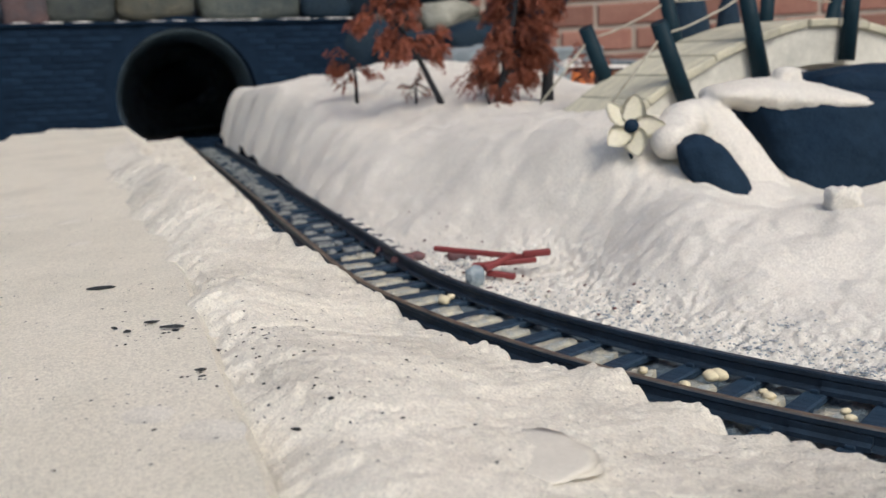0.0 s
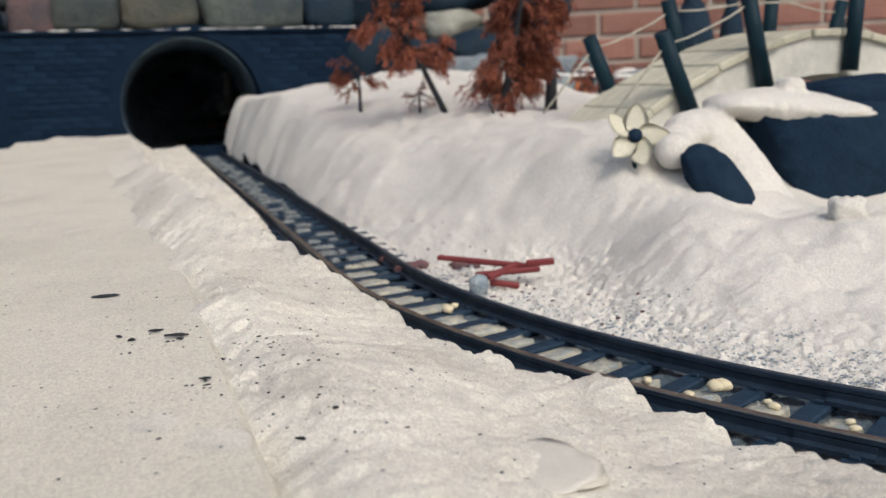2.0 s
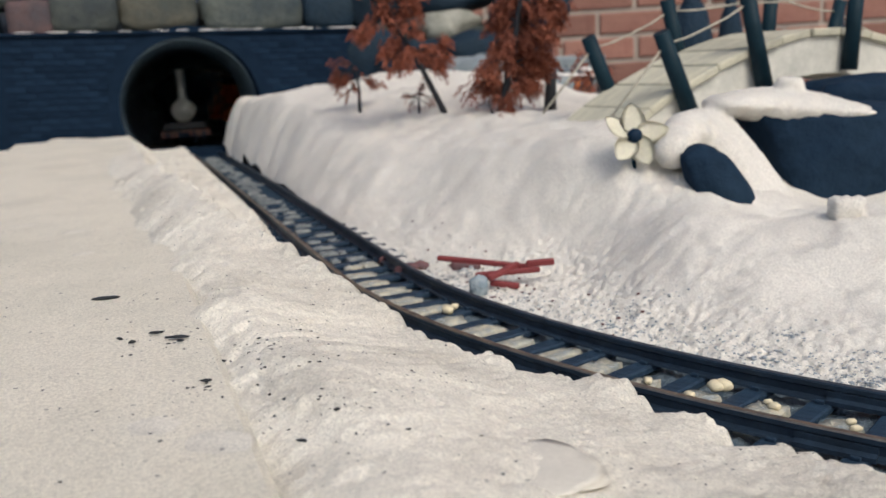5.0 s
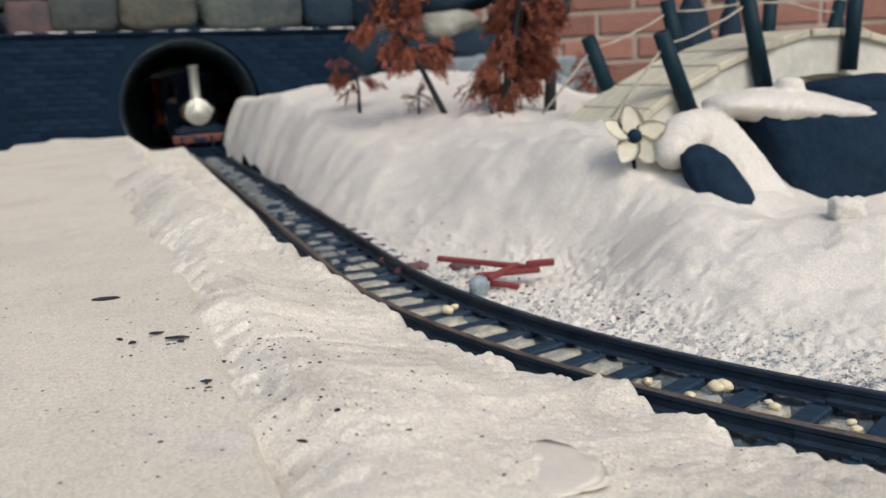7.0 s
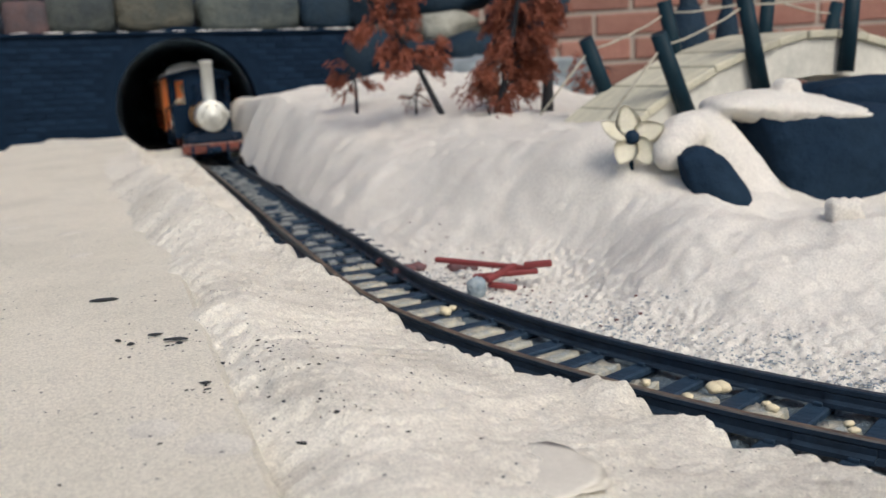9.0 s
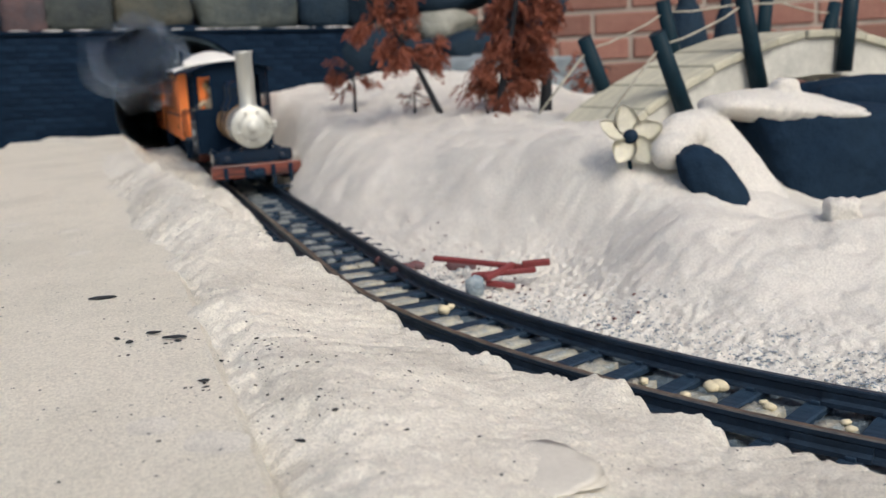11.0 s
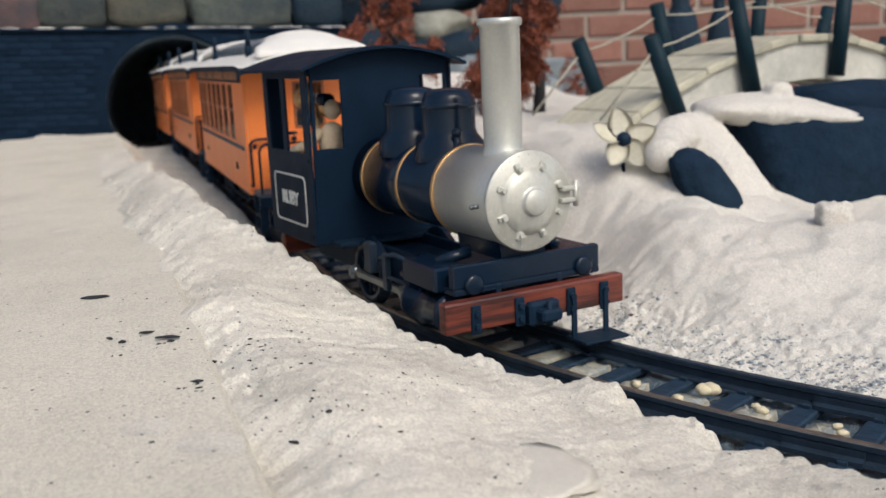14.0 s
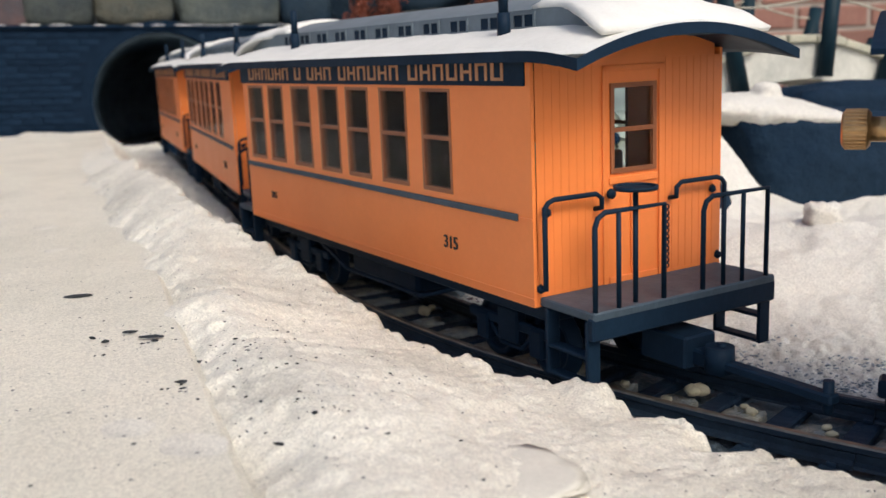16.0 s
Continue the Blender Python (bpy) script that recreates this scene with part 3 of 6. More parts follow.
def build_track():
    track = thing("railway_track", "black model railway track with dark sleepers half sunk in ice", "track")
    prof = [(-0.004, -0.0085), (0.004, -0.0085), (0.0036, -0.0074), (0.0010, -0.0066), (0.0009, -0.0034), (0.0019, -0.0026), (0.0019, -0.0006),
            (-0.0019, -0.0006), (-0.0019, -0.0026), (-0.0009, -0.0034), (-0.0010, -0.0066), (-0.0036, -0.0074)]
    head = [(-0.0018, -0.0006), (0.0018, -0.0006), (0.0014, 0.0), (-0.0014, 0.0)]
    for n in (-0.0245, 0.0245):
        r = sweep("rail", prof, -3.6, 0.95, n, 340, RAIL, "", track)
        sweep("rail_head", head, -3.6, 0.95, n, 340, RAIL_HEAD if n < 0 else RAIL, "worn rail head", r)
    # joint plates on both rails
    for n, s0 in ((-0.0245, 0.378), (0.0245, 0.372)):
        sweep("rail_joiner", [(-0.0046, -0.0088), (0.0046, -0.0088), (0.0046, -0.0068), (0.0022, -0.0058), (0.0022, -0.0032), (-0.0022, -0.0032), (-0.0022, -0.0058), (-0.0046, -0.0068)],
              s0, s0 + 0.03, n, 6, RAIL, "dull metal rail joiner", track)
    bm = bmesh.new()
    box(bm, -0.005, 0.005, -0.046, 0.046, -0.0125, -0.0086, 0.0008)
    for n in (-0.0245, 0.0245):
        for q in (-1, 1):
            box(bm, -0.002, 0.002, n + q * 0.0046 - 0.0012, n + q * 0.0046 + 0.0012, -0.0088, -0.0070, 0.0003)
    first = part("sleeper", bm, TIE, track)
    s, k = TIE_LAST, 0
    while s > -3.5:
        x, y, z, a = line(s)
        m = pose(x, y, z, 0, 0, math.degrees(a) + random.uniform(-1.5, 1.5))
        if k == 0:
            first.matrix_basis = m
        else:
            share(first, track, m)
        s -= TIE_PITCH
        k += 1
    # ice between the sleepers: a pale slab with a broken edge in each gap
    bm = bmesh.new()
    s = TIE_LAST - TIE_PITCH / 2
    slush = False
    rnd = random.Random(5)
    while s > -1.15:
        x, y, z, a = line(s)
        m = pose(x, y, z, 0, 0, math.degrees(a))
        near = s > -0.02
        for c in range(1 if near else 3):
            b2 = bmesh.new()
            v0 = rnd.uniform(-0.0215, -0.0195) if near else rnd.uniform(-0.018, 0.006)
            v1 = rnd.uniform(0.006, 0.0175) if near else v0 + rnd.uniform(0.006, 0.016)
            u = rnd.uniform(0.0076, 0.0096) if near else rnd.uniform(0.004, 0.0095)
            pts, cnt = [], 26
            for i in range(cnt):
                t = 2 * math.pi * i / cnt
                cu, cv = math.copysign(abs(math.cos(t)) ** 0.45, math.cos(t)), math.copysign(abs(math.sin(t)) ** 0.45, math.sin(t))
                w = 1 + rnd.uniform(-0.20, 0.08)
                pts.append((cu * u * w, (v0 + v1) / 2 + cv * (v1 - v0) / 2 * w))
            lo = [b2.verts.new((p, q, -0.0125)) for p, q in pts]
            zt = rnd.uniform(-0.0092, -0.0080)
            hi = [b2.verts.new((p * 0.94, q * 0.97, zt + rnd.uniform(-0.0006, 0.0006))) for p, q in pts]
            mid = [b2.verts.new((p * 0.5, q * 0.55 + (v0 + v1) * 0.22, zt + rnd.uniform(-0.0003, 0.0014))) for p, q in pts]
            cen = b2.verts.new((0, (v0 + v1) / 2, zt + 0.0006))
            for i in range(cnt):
                j = (i + 1) % cnt
                b2.faces.new((lo[i], lo[j], hi[j], hi[i]))
                b2.faces.new((hi[i], hi[j], mid[j], mid[i])).smooth = True
                b2.faces.new((mid[i], mid[j], cen)).smooth = True
            bmesh.ops.transform(b2, matrix=m, verts=b2.verts[:])
            join(bm, b2)
        s -= TIE_PITCH
        if not near and not slush:
            slush, bm_near, bm = True, bm, bmesh.new()
    tagged(part("bed_slush", bm, SLUSH), "grey slush between the far sleepers", "ice", kind="stuff")
    bm = bm_near
    tagged(part("bed_ice", bm, ICE), "cream-grey ice filling the gaps between the sleepers", "ice", kind="stuff")
    # cream pebbles lying on the ice
    for s, n, r in ((0.3285, 0.012, 0.0038), (0.3262, 0.009, 0.0034), (0.322, -0.006, 0.0024), (0.3575, 0.002, 0.0024), (0.353, 0.006, 0.0018),
                    (0.389, 0.003, 0.0018), (0.393, -0.003, 0.0020), (0.125, 0.006, 0.0040), (0.119, 0.014, 0.0026), (0.297, -0.002, 0.0022)):
        x, y, z, a = line(s, n)
        bm = bmesh.new()
        lump(bm, (0, 0, 0), (r * 1.25, r, r * 0.75), s * 50, 0.3, 2)
        ob = part("pebble", bm, PEBBLE, smooth=True, m=pose(x, y, -0.0076 + r * 0.35, 0, 0, s * 900))
        tagged(ob, "cream pebble frozen onto the track ice", "pebble", "pebbles between the rails")
    # ice lumps along the near rail's foot and in the far ditch
    bm = bmesh.new()
    for i in range(320):
        s = rnd.uniform(0.02, 0.46)
        n = -rnd.uniform(0.034, 0.070)
        x, y, z, a = line(s, n)
        r = rnd.uniform(0.0012, 0.0048)
        lump(bm, (x, y, -0.012), (r * 1.3, r, r * 0.8), i, 0.4, 1)
    for i in range(1300):
        s = rnd.gauss(0.09, 0.09) if i < 500 else rnd.uniform(0.14, 0.46)
        n = 0.038 + abs(rnd.gauss(0, 0.026))
        x, y, z, a = line(s, n)
        r = rnd.uniform(0.0003, 0.0008)
        lump(bm, (x, y, max(snow_at(x, y), -0.011) - r * 0.2), (r * 1.2, r, r * 0.8), i, 0.4, 1)
    tagged(part("ice_lumps", bm, ICE_CLEAR), "wet translucent ice crumbs along the rails", "ice", kind="stuff")
    bm = bmesh.new()
    for i in range(420):
        s = rnd.gauss(0.10, 0.09) if i < 200 else rnd.uniform(0.14, 0.46)
        x, y, z, a = line(s, 0.040 + abs(rnd.gauss(0, 0.032)))
        r = rnd.uniform(0.0005, 0.0013)
        lump(bm, (x, y, max(snow_at(x, y), -0.011) - r * 0.35), (r * 1.3, r, r * 0.8), i + 900, 0.4, 1)
    tagged(part("snow_crumbs", bm, SNOW_FAR), "coarse snow crumbs at the foot of the bank", "snow", kind="stuff")
    # grey melt crumbs showing through the foot of the bank, in loose patches
    dirt = random.Random(77)
    bm = bmesh.new()
    spots = [(dirt.uniform(0.20, 0.42), 0.050 + abs(dirt.gauss(0, 0.020))) for q in range(34)] + [(dirt.uniform(0.02, 0.14), 0.045 + abs(dirt.gauss(0, 0.014))) for q in range(12)]
    for i in range(1500):
        s, n = dirt.choice(spots)
        x, y, z, a = line(s + dirt.gauss(0, 0.006), max(0.036, n + dirt.gauss(0, 0.004)))
        r = 0.0002 + 0.0008 * dirt.random() ** 2
        lump(bm, (x, y, max(snow_at(x, y), -0.011) + r * 0.1), (r * 1.5, r * 1.1, r * 0.6), i + 40, 0.5, 1)
    tagged(part("melt_grit", bm, MELT_GREY), "grey gritty melt crumbs at the foot of the bank", "grit", kind="stuff")
    bm = bmesh.new()
    for i in range(90):
        s = rnd.gauss(0.06, 0.08) if i < 90 else rnd.uniform(0.18, 0.46)
        n = 0.044 + abs(rnd.gauss(0, 0.028))
        x, y, z, a = line(s, n)
        r = rnd.uniform(0.0004, 0.0012)
        lump(bm, (x, y, max(snow_at(x, y), -0.011) + r * 0.2), (r * 1.2, r, r * 0.8), i + 500, 0.4, 1)
    tagged(part("red_gravel", bm, RED_ROCK), "dull red gravel melting out of the snow", "gravel", kind="stuff")


def build_board():
    """The flat painted board that the near snow lies on; it runs parallel to the straight."""
    bm = bmesh.new()
    box(bm, -1.00, 1.35, -0.312, -0.138, 0.020, 0.0478, 0.003)
    ob = part("painted_board", bm, BOARD, m=Matrix.Translation((PX, PY, 0)) @ Matrix.Rotation(A0, 4, "Z"))
    tagged(ob, "flat weathered white board with thin grit and ice film", "board")
    for u in (-0.9, -0.2, 0.5, 1.1):
        b = bmesh.new()
        box(b, u, u + 0.06, -0.28, -0.15, -0.17, 0.0205, 0.002)
        tagged(part("board_support", b, BARK, m=ob.matrix_basis.copy()), "dark timber block under the white board", "support")
    # grit, twigs and ice rings lying on board and bank
    rnd = random.Random(11)
    bm = bmesh.new()
    lump(bm, (0, 0, 0), (0.0062, 0.0013, 0.0009), 3, 0.5, 2)
    tagged(part("twig_scrap", bm, GRIT, smooth=True, m=pose(-0.1525, 0.4215, 0.0485, 0, 0, 10)), "black bark scrap lying on the white board", "debris")
    for x, y, ln in ((-0.112, 0.3565, 0.0030), (-0.102, 0.3485, 0.0050), (-0.1175, 0.345, 0.0016), (-0.124, 0.3505, 0.0015), (-0.099, 0.343, 0.0018), (-0.0785, 0.295, 0.0024)):
        bm = bmesh.new()
        lump(bm, (0, 0, 0), (ln, ln * 0.3, 0.0006), x * 900, 0.6, 1)
        tagged(part("grit_scrap", bm, GRIT, m=pose(x, y, 0.0490, 0, 0, rnd.uniform(-20, 30))), "small black grit scrap on the board", "debris", "grit scraps")


def build_grit():
    """Grit, twigs and ice plates on the near bank, laid on whatever is beneath."""
    bank, board = bpy.data.objects["near_snow_bank"], bpy.data.objects["painted_board"]
    bpy.context.view_layer.update()

    def top(x, y):
        z = -1.0
        for o in (bank, board):
            inv = o.matrix_world.inverted()
            hit, p, nn, _ = o.ray_cast(inv @ Vector((x, y, 1.0)), inv.to_3x3() @ Vector((0, 0, -1)))
            if hit:
                z = max(z, (o.matrix_world @ p).z)
        return z
    rnd = random.Random(21)
    bm = bmesh.new()
    spots = [(-0.105, 0.350, 0.016, 16), (-0.076, 0.292, 0.008, 9), (-0.060, 0.298, 0.010, 8), (-0.047, 0.300, 0.008, 7), (-0.034, 0.272, 0.007, 9), (-0.029, 0.258, 0.006, 6), (-0.075, 0.330, 0.016, 26),
             (-0.058, 0.335, 0.014, 18), (-0.09, 0.42, 0.03, 16), (-0.030, 0.262, 0.02, 16), (-0.065, 0.375, 0.02, 20), (-0.15, 0.40, 0.05, 14), (-0.10, 0.27, 0.03, 16), (-0.04, 0.32, 0.03, 26), (0.02, 0.27, 0.04, 10)]
    for cx, cy, spread, count in spots:
        for i in range(count * 2):
            x, y = rnd.gauss(cx, spread * 0.6), rnd.gauss(cy, spread * 0.6)
            z = top(x, y)
            if z < -0.5:
                continue
            r = 0.00010 + 0.0005 * rnd.random() ** 5 + (0.0004 if i == 0 else 0)
            lump(bm, (x, y, z + r * 0.2), (r * rnd.uniform(1, 2.2), r, r * 0.6), i + cx * 99, 0.5, 1, 0, rnd.uniform(-0.6, 0.6))
    tagged(part("grit", bm, GRIT), "scattered black grit and bark crumbs on the snow", "grit", kind="stuff")
    for x, y, sx, sy, seed, turn in ((0.022, 0.2365, 0.016, 0.017, 3, 20),):
        bm = bmesh.new()
        lump(bm, (0, 0, 0), (sx, sy, 0.0009), seed, 0.25, 3, 0.5)
        tagged(part("ice_plate", bm, ICE_GREY, smooth=True, m=pose(x, y, top(x, y) - 0.0008, 0, 3, turn)), "thin grey ice plate frozen on the snow bank", "ice", "ice plates")
    for x, y, r in ((-0.086, 0.2605, 0.0095), (-0.064, 0.2455, 0.011), (-0.215, 0.425, 0.0075), (-0.205, 0.54, 0.008), (-0.27, 0.50, 0.007), (-0.29, 0.66, 0.010), (-0.24, 0.62, 0.009)):
        bm = bmesh.new()
        lump(bm, (0, 0, 0), (r, r * 0.8, 0.0005), x * 77, 0.2, 3)
        tagged(part("ice_spot", bm, SNOW, smooth=True, m=pose(x, y, top(x, y) - 0.0002, 0, 0, x * 500)), "round frozen drip spot on the board", "ice", "frozen drip spots")


ICE_GREY = material("grey_ice_plate", (0.64, 0.61, 0.535), rough=0.6, vary=0.15, scale=60, fine=600, bump=0.3, second=(0.58, 0.555, 0.49))


def build_tunnel():
    x, y, z, a = line(PORTAL)
    base = Matrix.Translation((x, y, 0)) @ Matrix.Rotation(A0, 4, "Z") @ Matrix.Translation((0, -0.016, 0.08)) @ Matrix.Rotation(-0.028, 4, "X") @ Matrix.Translation((0, 0.016, -0.08))
    # wall in local axes: x along the track, y to its left
    cy, cz, r = -0.016, 0.080, 0.128
    arch = [(cy + r * math.cos(t), cz + r * math.sin(t)) for t in [math.radians(-38 + 256 * i / 40) for i in range(41)]]
    bm = bmesh.new()
    plate(bm, rect(-0.55, 0.34, -0.16, 0.212), -0.05, 0.0, [arch])
    wall = part("wall_tunnel", bm, WALL_DARK, m=base)
    tagged(wall, "dark navy brick tunnel wall with a round arched mouth", "wall", kind="structure")
    # ring of the arch
    bm = bmesh.new()
    ring_o = [(cy + (r + 0.020) * math.cos(t), cz + (r + 0.020) * math.sin(t)) for t in [math.radians(-30 + 240 * i / 40) for i in range(41)]]
    ring_i = [(cy + r * math.cos(t), cz + r * math.sin(t)) for t in [math.radians(-30 + 240 * i / 40) for i in range(41)]]
    plate(bm, ring_o + ring_i[::-1], 0.0, 0.003)
    part("arch_ring", bm, WALL_DARK, wall, "dark arch ring")
    bm = bmesh.new()
    box(bm, -0.055, 0.008, -0.55, 0.34, 0.2125, 0.219, 0.002)
    cap = part("wall_cap", bm, WALL_DARK, wall, "dark ledge with flecks of snow")
    bm = bmesh.new()
    rnd = random.Random(3)
    for i in range(26):
        v = rnd.uniform(-0.4, 0.32)
        lump(bm, (rnd.uniform(-0.01, 0.006), v, 0.2192), (0.004, rnd.uniform(0.004, 0.022), 0.0016), i, 0.4, 1)
    part("snow_fleck", bm, ROOF_SNOW, wall, "thin snow flecks on the ledge", kind="stuff")
    # lining, which follows the line through the hill
    bm = bmesh.new()
    last = None
    for i in range(36):
        s = PORTAL - 0.052 - 1.25 * i / 35
        px, py, pz, pa = line(s)
        k = min(1.0, i / 6)
        off = cy * (1 - k)
        r2 = r + 0.012
        ring = []
        for j in range(33):
            t = math.radians(-38 + 256 * j / 32)
            n, h = off + r2 * math.cos(t), cz + r2 * math.sin(t) + pz
            ring.append(bm.verts.new((px - n * math.sin(pa), py + n * math.cos(pa), h)))
        if last:
            for j in range(32):
                bm.faces.new((last[j], ring[j], ring[j + 1], last[j + 1]))
        last = ring
    ob = part("tunnel_lining", bm, TUNNEL)
    sol = ob.modifiers.new("thickness", "SOLIDIFY")
    sol.thickness, sol.offset = 0.02, 0
    tagged(ob, "dim grey-blue lining inside the tunnel", "tunnel", kind="structure")
    # the hill over the tunnel
    v = np.linspace(-0.62, 0.75, 90)
    u = np.linspace(0.03, 1.25, 70)
    V, U = np.meshgrid(v, u, indexing="ij")
    X = x - U * math.cos(A0) - V * math.sin(A0)
    Y = y - U * math.sin(A0) + V * math.cos(A0)
    top = 0.222 + 0.12 * step(U, 0.05, 0.5) + 0.05 * step(U, 0.5, 1.0)
    side = step(-V, -0.34, -0.25) * (0.4 + 0.6 * step(V, -0.62, -0.5))
    Z = -0.15 + (top + 0.15) * np.maximum(side, 0.0) + 0.02 * fbm(X, Y, 9, 4, 51)
    Z = np.where(side < 0.02, -0.16, Z)
    sheet("hill", X, Y, Z, EARTH, "dark earth mound over the tunnel", "hill")
    return base


def stone(name, at, size, seed, mat, label, flat=0.6, turn=0.0, group="stones above the tunnel", sub=3, rough=0.2):
    bm = bmesh.new()
    lump(bm, (0, 0, 0), size, seed, rough, sub, flat)
    ob = part(name, bm, mat, smooth=True, m=pose(*at, 0, 0, turn))
    return tagged(ob, label, "stone", group)


def build_stones():
    x, y, z, a = line(PORTAL)

    def at(v, u, h):
        return (x - u * math.cos(A0) - v * math.sin(A0), y - u * math.sin(A0) + v * math.cos(A0), h)
    turn = math.degrees(A0) + 90
    row = [(-0.275, 0.035, 0.253, 0.038, STONE_RED), (-0.185, 0.04, 0.262, 0.060, STONE_GREY), (-0.055, 0.045, 0.262, 0.070, STONE_TAN), (0.115, 0.05, 0.252, 0.095, STONE_GREY),
           (-0.385, 0.04, 0.255, 0.06, STONE_DARK), (0.265, 0.06, 0.250, 0.050, STONE_DARK)]
    for i, (v, u, h, w, mat) in enumerate(row):
        px, py, pz = at(v, u, h)
        lab = "reddish brick-shaped block on the tunnel ledge" if mat is STONE_RED else "mossy tan block resting above the tunnel wall" if mat is STONE_TAN else "weathered grey-green stone block above the tunnel wall"
        stone("stone_block", (px, py, h - 0.006), (w, 0.035, 0.036), i + 1, mat, lab, 0.85, turn, rough=0.1)
    rnd = random.Random(8)
    for i in range(16):
        v = -0.5 + 0.075 * i + rnd.uniform(-0.02, 0.02)
        px, py, pz = at(v, rnd.uniform(0.13, 0.2), 0.30)
        stone("stone_block", (px, py, rnd.uniform(0.295, 0.325)), (rnd.uniform(0.035, 0.07), 0.04, rnd.uniform(0.025, 0.04)), i + 20, rnd.choice((STONE_DARK, STONE_GREY, STONE_DARK)),
              "dark stacked stone on the hill over the tunnel", 0.7, turn + rnd.uniform(-12, 12))
    # rocks behind the trees, right of the wall
    for i, (vx, vy, vz, sx, sz, mat) in enumerate(((-0.065, 1.98, 0.195, 0.06, 0.028, STONE_GREY), (0.035, 2.0, 0.205, 0.06, 0.030, STONE_PALE), (0.09, 2.02, 0.185, 0.05, 0.022, STONE_GREY),
                                                   (-0.03, 1.93, 0.13, 0.09, 0.05, STONE_DARK), (0.09, 1.95, 0.145, 0.085, 0.045, STONE_DARK), (0.17, 2.02, 0.16, 0.08, 0.06, STONE_DARK),
                                                   (0.085, 1.72, 0.112, 0.055, 0.032, STONE_SLATE), (-0.12, 1.96, 0.15, 0.07, 0.06, STONE_DARK), (0.20, 1.95, 0.225, 0.075, 0.045, STONE_DARK),
                                                   (0.02, 2.05, 0.265, 0.10, 0.04, STONE_DARK), (-0.11, 2.02, 0.25, 0.08, 0.05, STONE_DARK), (0.14, 2.08, 0.30, 0.12, 0.05, STONE_DARK),
                                                   (0.05, 1.95, 0.04, 0.16, 0.09, STONE_DARK), (0.165, 1.52, 0.082, 0.030, 0.026, STONE_SLATE))):
        stone("rock", (vx, vy, vz), (sx, 0.06 if sx < 0.1 else 0.09, sz), i + 60, mat, "blue-grey slate rock poking out of the snow" if mat is STONE_SLATE else "rough garden rock in the bank behind the dry trees", 0.5, i * 23, "rocks behind the trees")
    # slabs by the bridge's far end
    for vx, sx, vz, tilt in ((0.445, 0.078, 0.122, 1.5), (0.308, 0.036, 0.118, -2)):
        bm = bmesh.new()
        box(bm, -sx, sx, -0.03, 0.03, -0.17, vz, 0.008)
        bmesh.ops.subdivide_edges(bm, edges=bm.edges[:], cuts=2, use_grid_fill=True)
        for v in bm.verts:
            v.co += Vector((noise.noise(v.co * 30), noise.noise(v.co * 30 + Vector((9, 0, 0))), noise.noise(v.co * 30 + Vector((0, 7, 0))))) * 0.006
        tagged(part("slab_stone", bm, STONE_SLATE, m=pose(vx, 2.985, 0, 0, tilt, 4)), "blue-grey upright slab behind the bridge", "stone", "slabs behind the bridge")


MELT_GREY = material("grey_melt_grit", (0.38, 0.42, 0.45), rough=0.45, vary=0.5, scale=90, fine=600, bump=0.5, second=(0.20, 0.25, 0.29))
SLUSH = material("grey_slush", (0.34, 0.36, 0.34), rough=0.35, vary=0.5, scale=110, fine=600, bump=0.6, second=(0.10, 0.13, 0.15), depth=0.002)
STONE_RED = material("red_block", (0.105, 0.060, 0.058), rough=0.85, vary=0.4, scale=20, fine=160, bump=0.6, second=(0.05, 0.05, 0.06), depth=0.003)
STONE_PALE = material("pale_fieldstone", (0.36, 0.36, 0.31), rough=0.8, vary=0.35, scale=18, fine=160, bump=0.7, second=(0.20, 0.21, 0.18), depth=0.004)
STONE_SLATE = material("blue_slate", (0.17, 0.21, 0.24), rough=0.75, vary=0.35, scale=22, fine=160, bump=0.7, second=(0.26, 0.30, 0.31), depth=0.003)


def build_brick_wall():
    """Backdrop of the yard: a full-size red brick house wall."""
    y0 = 3.12
    bm = bmesh.new()
    box(bm, -4.5, 6.0, y0, y0 + 0.22, -0.3, 2.6)
    wall = part("wall_brick", bm, MORTAR)
    tagged(wall, "red brick house wall behind the garden railway", "wall", kind="structure")
    bm = bmesh.new()
    box(bm, -0.112, 0.112, -0.008, 0.02, -0.0325, 0.0325, 0.004)
    first = part("brick", bm, BRICK, wall)
    k = 0
    for c in range(9):
        for i in range(17):
            m = pose(0.06 + 0.237 * i + (0.1185 if c % 2 else 0) + random.uniform(-0.002, 0.002), y0, -0.02 + 0.0785 * c, 0, 0, random.uniform(-0.4, 0.4))
            if k == 0:
                first.matrix_basis = m
            else:
                share(first, wall, m)
            k += 1
    # upper courses, well out of sight
    V, F = [], []
    for c in range(9, 33):
        for i in range(34):
            cx, cz = -3.6 + 0.237 * i + (0.1185 if c % 2 else 0), -0.02 + 0.0785 * c
            b = len(V)
            V += [(cx + sx * 0.112, y0 - 0.008 + sy * 0.03, cz + sz * 0.0325) for sx in (-1, 1) for sy in (0, 1) for sz in (-1, 1)]
            F += [(b, b + 1, b + 5, b + 4), (b, b + 2, b + 3, b + 1), (b + 4, b + 5, b + 7, b + 6), (b + 1, b + 3, b + 7, b + 5), (b, b + 4, b + 6, b + 2)]
    me = bpy.data.meshes.new("brickwork")
    me.from_pydata(V, [], F)
    me.materials.append(BRICK)
    tagged(new("brickwork", me), "upper red brickwork", kind="stuff").parent = wall


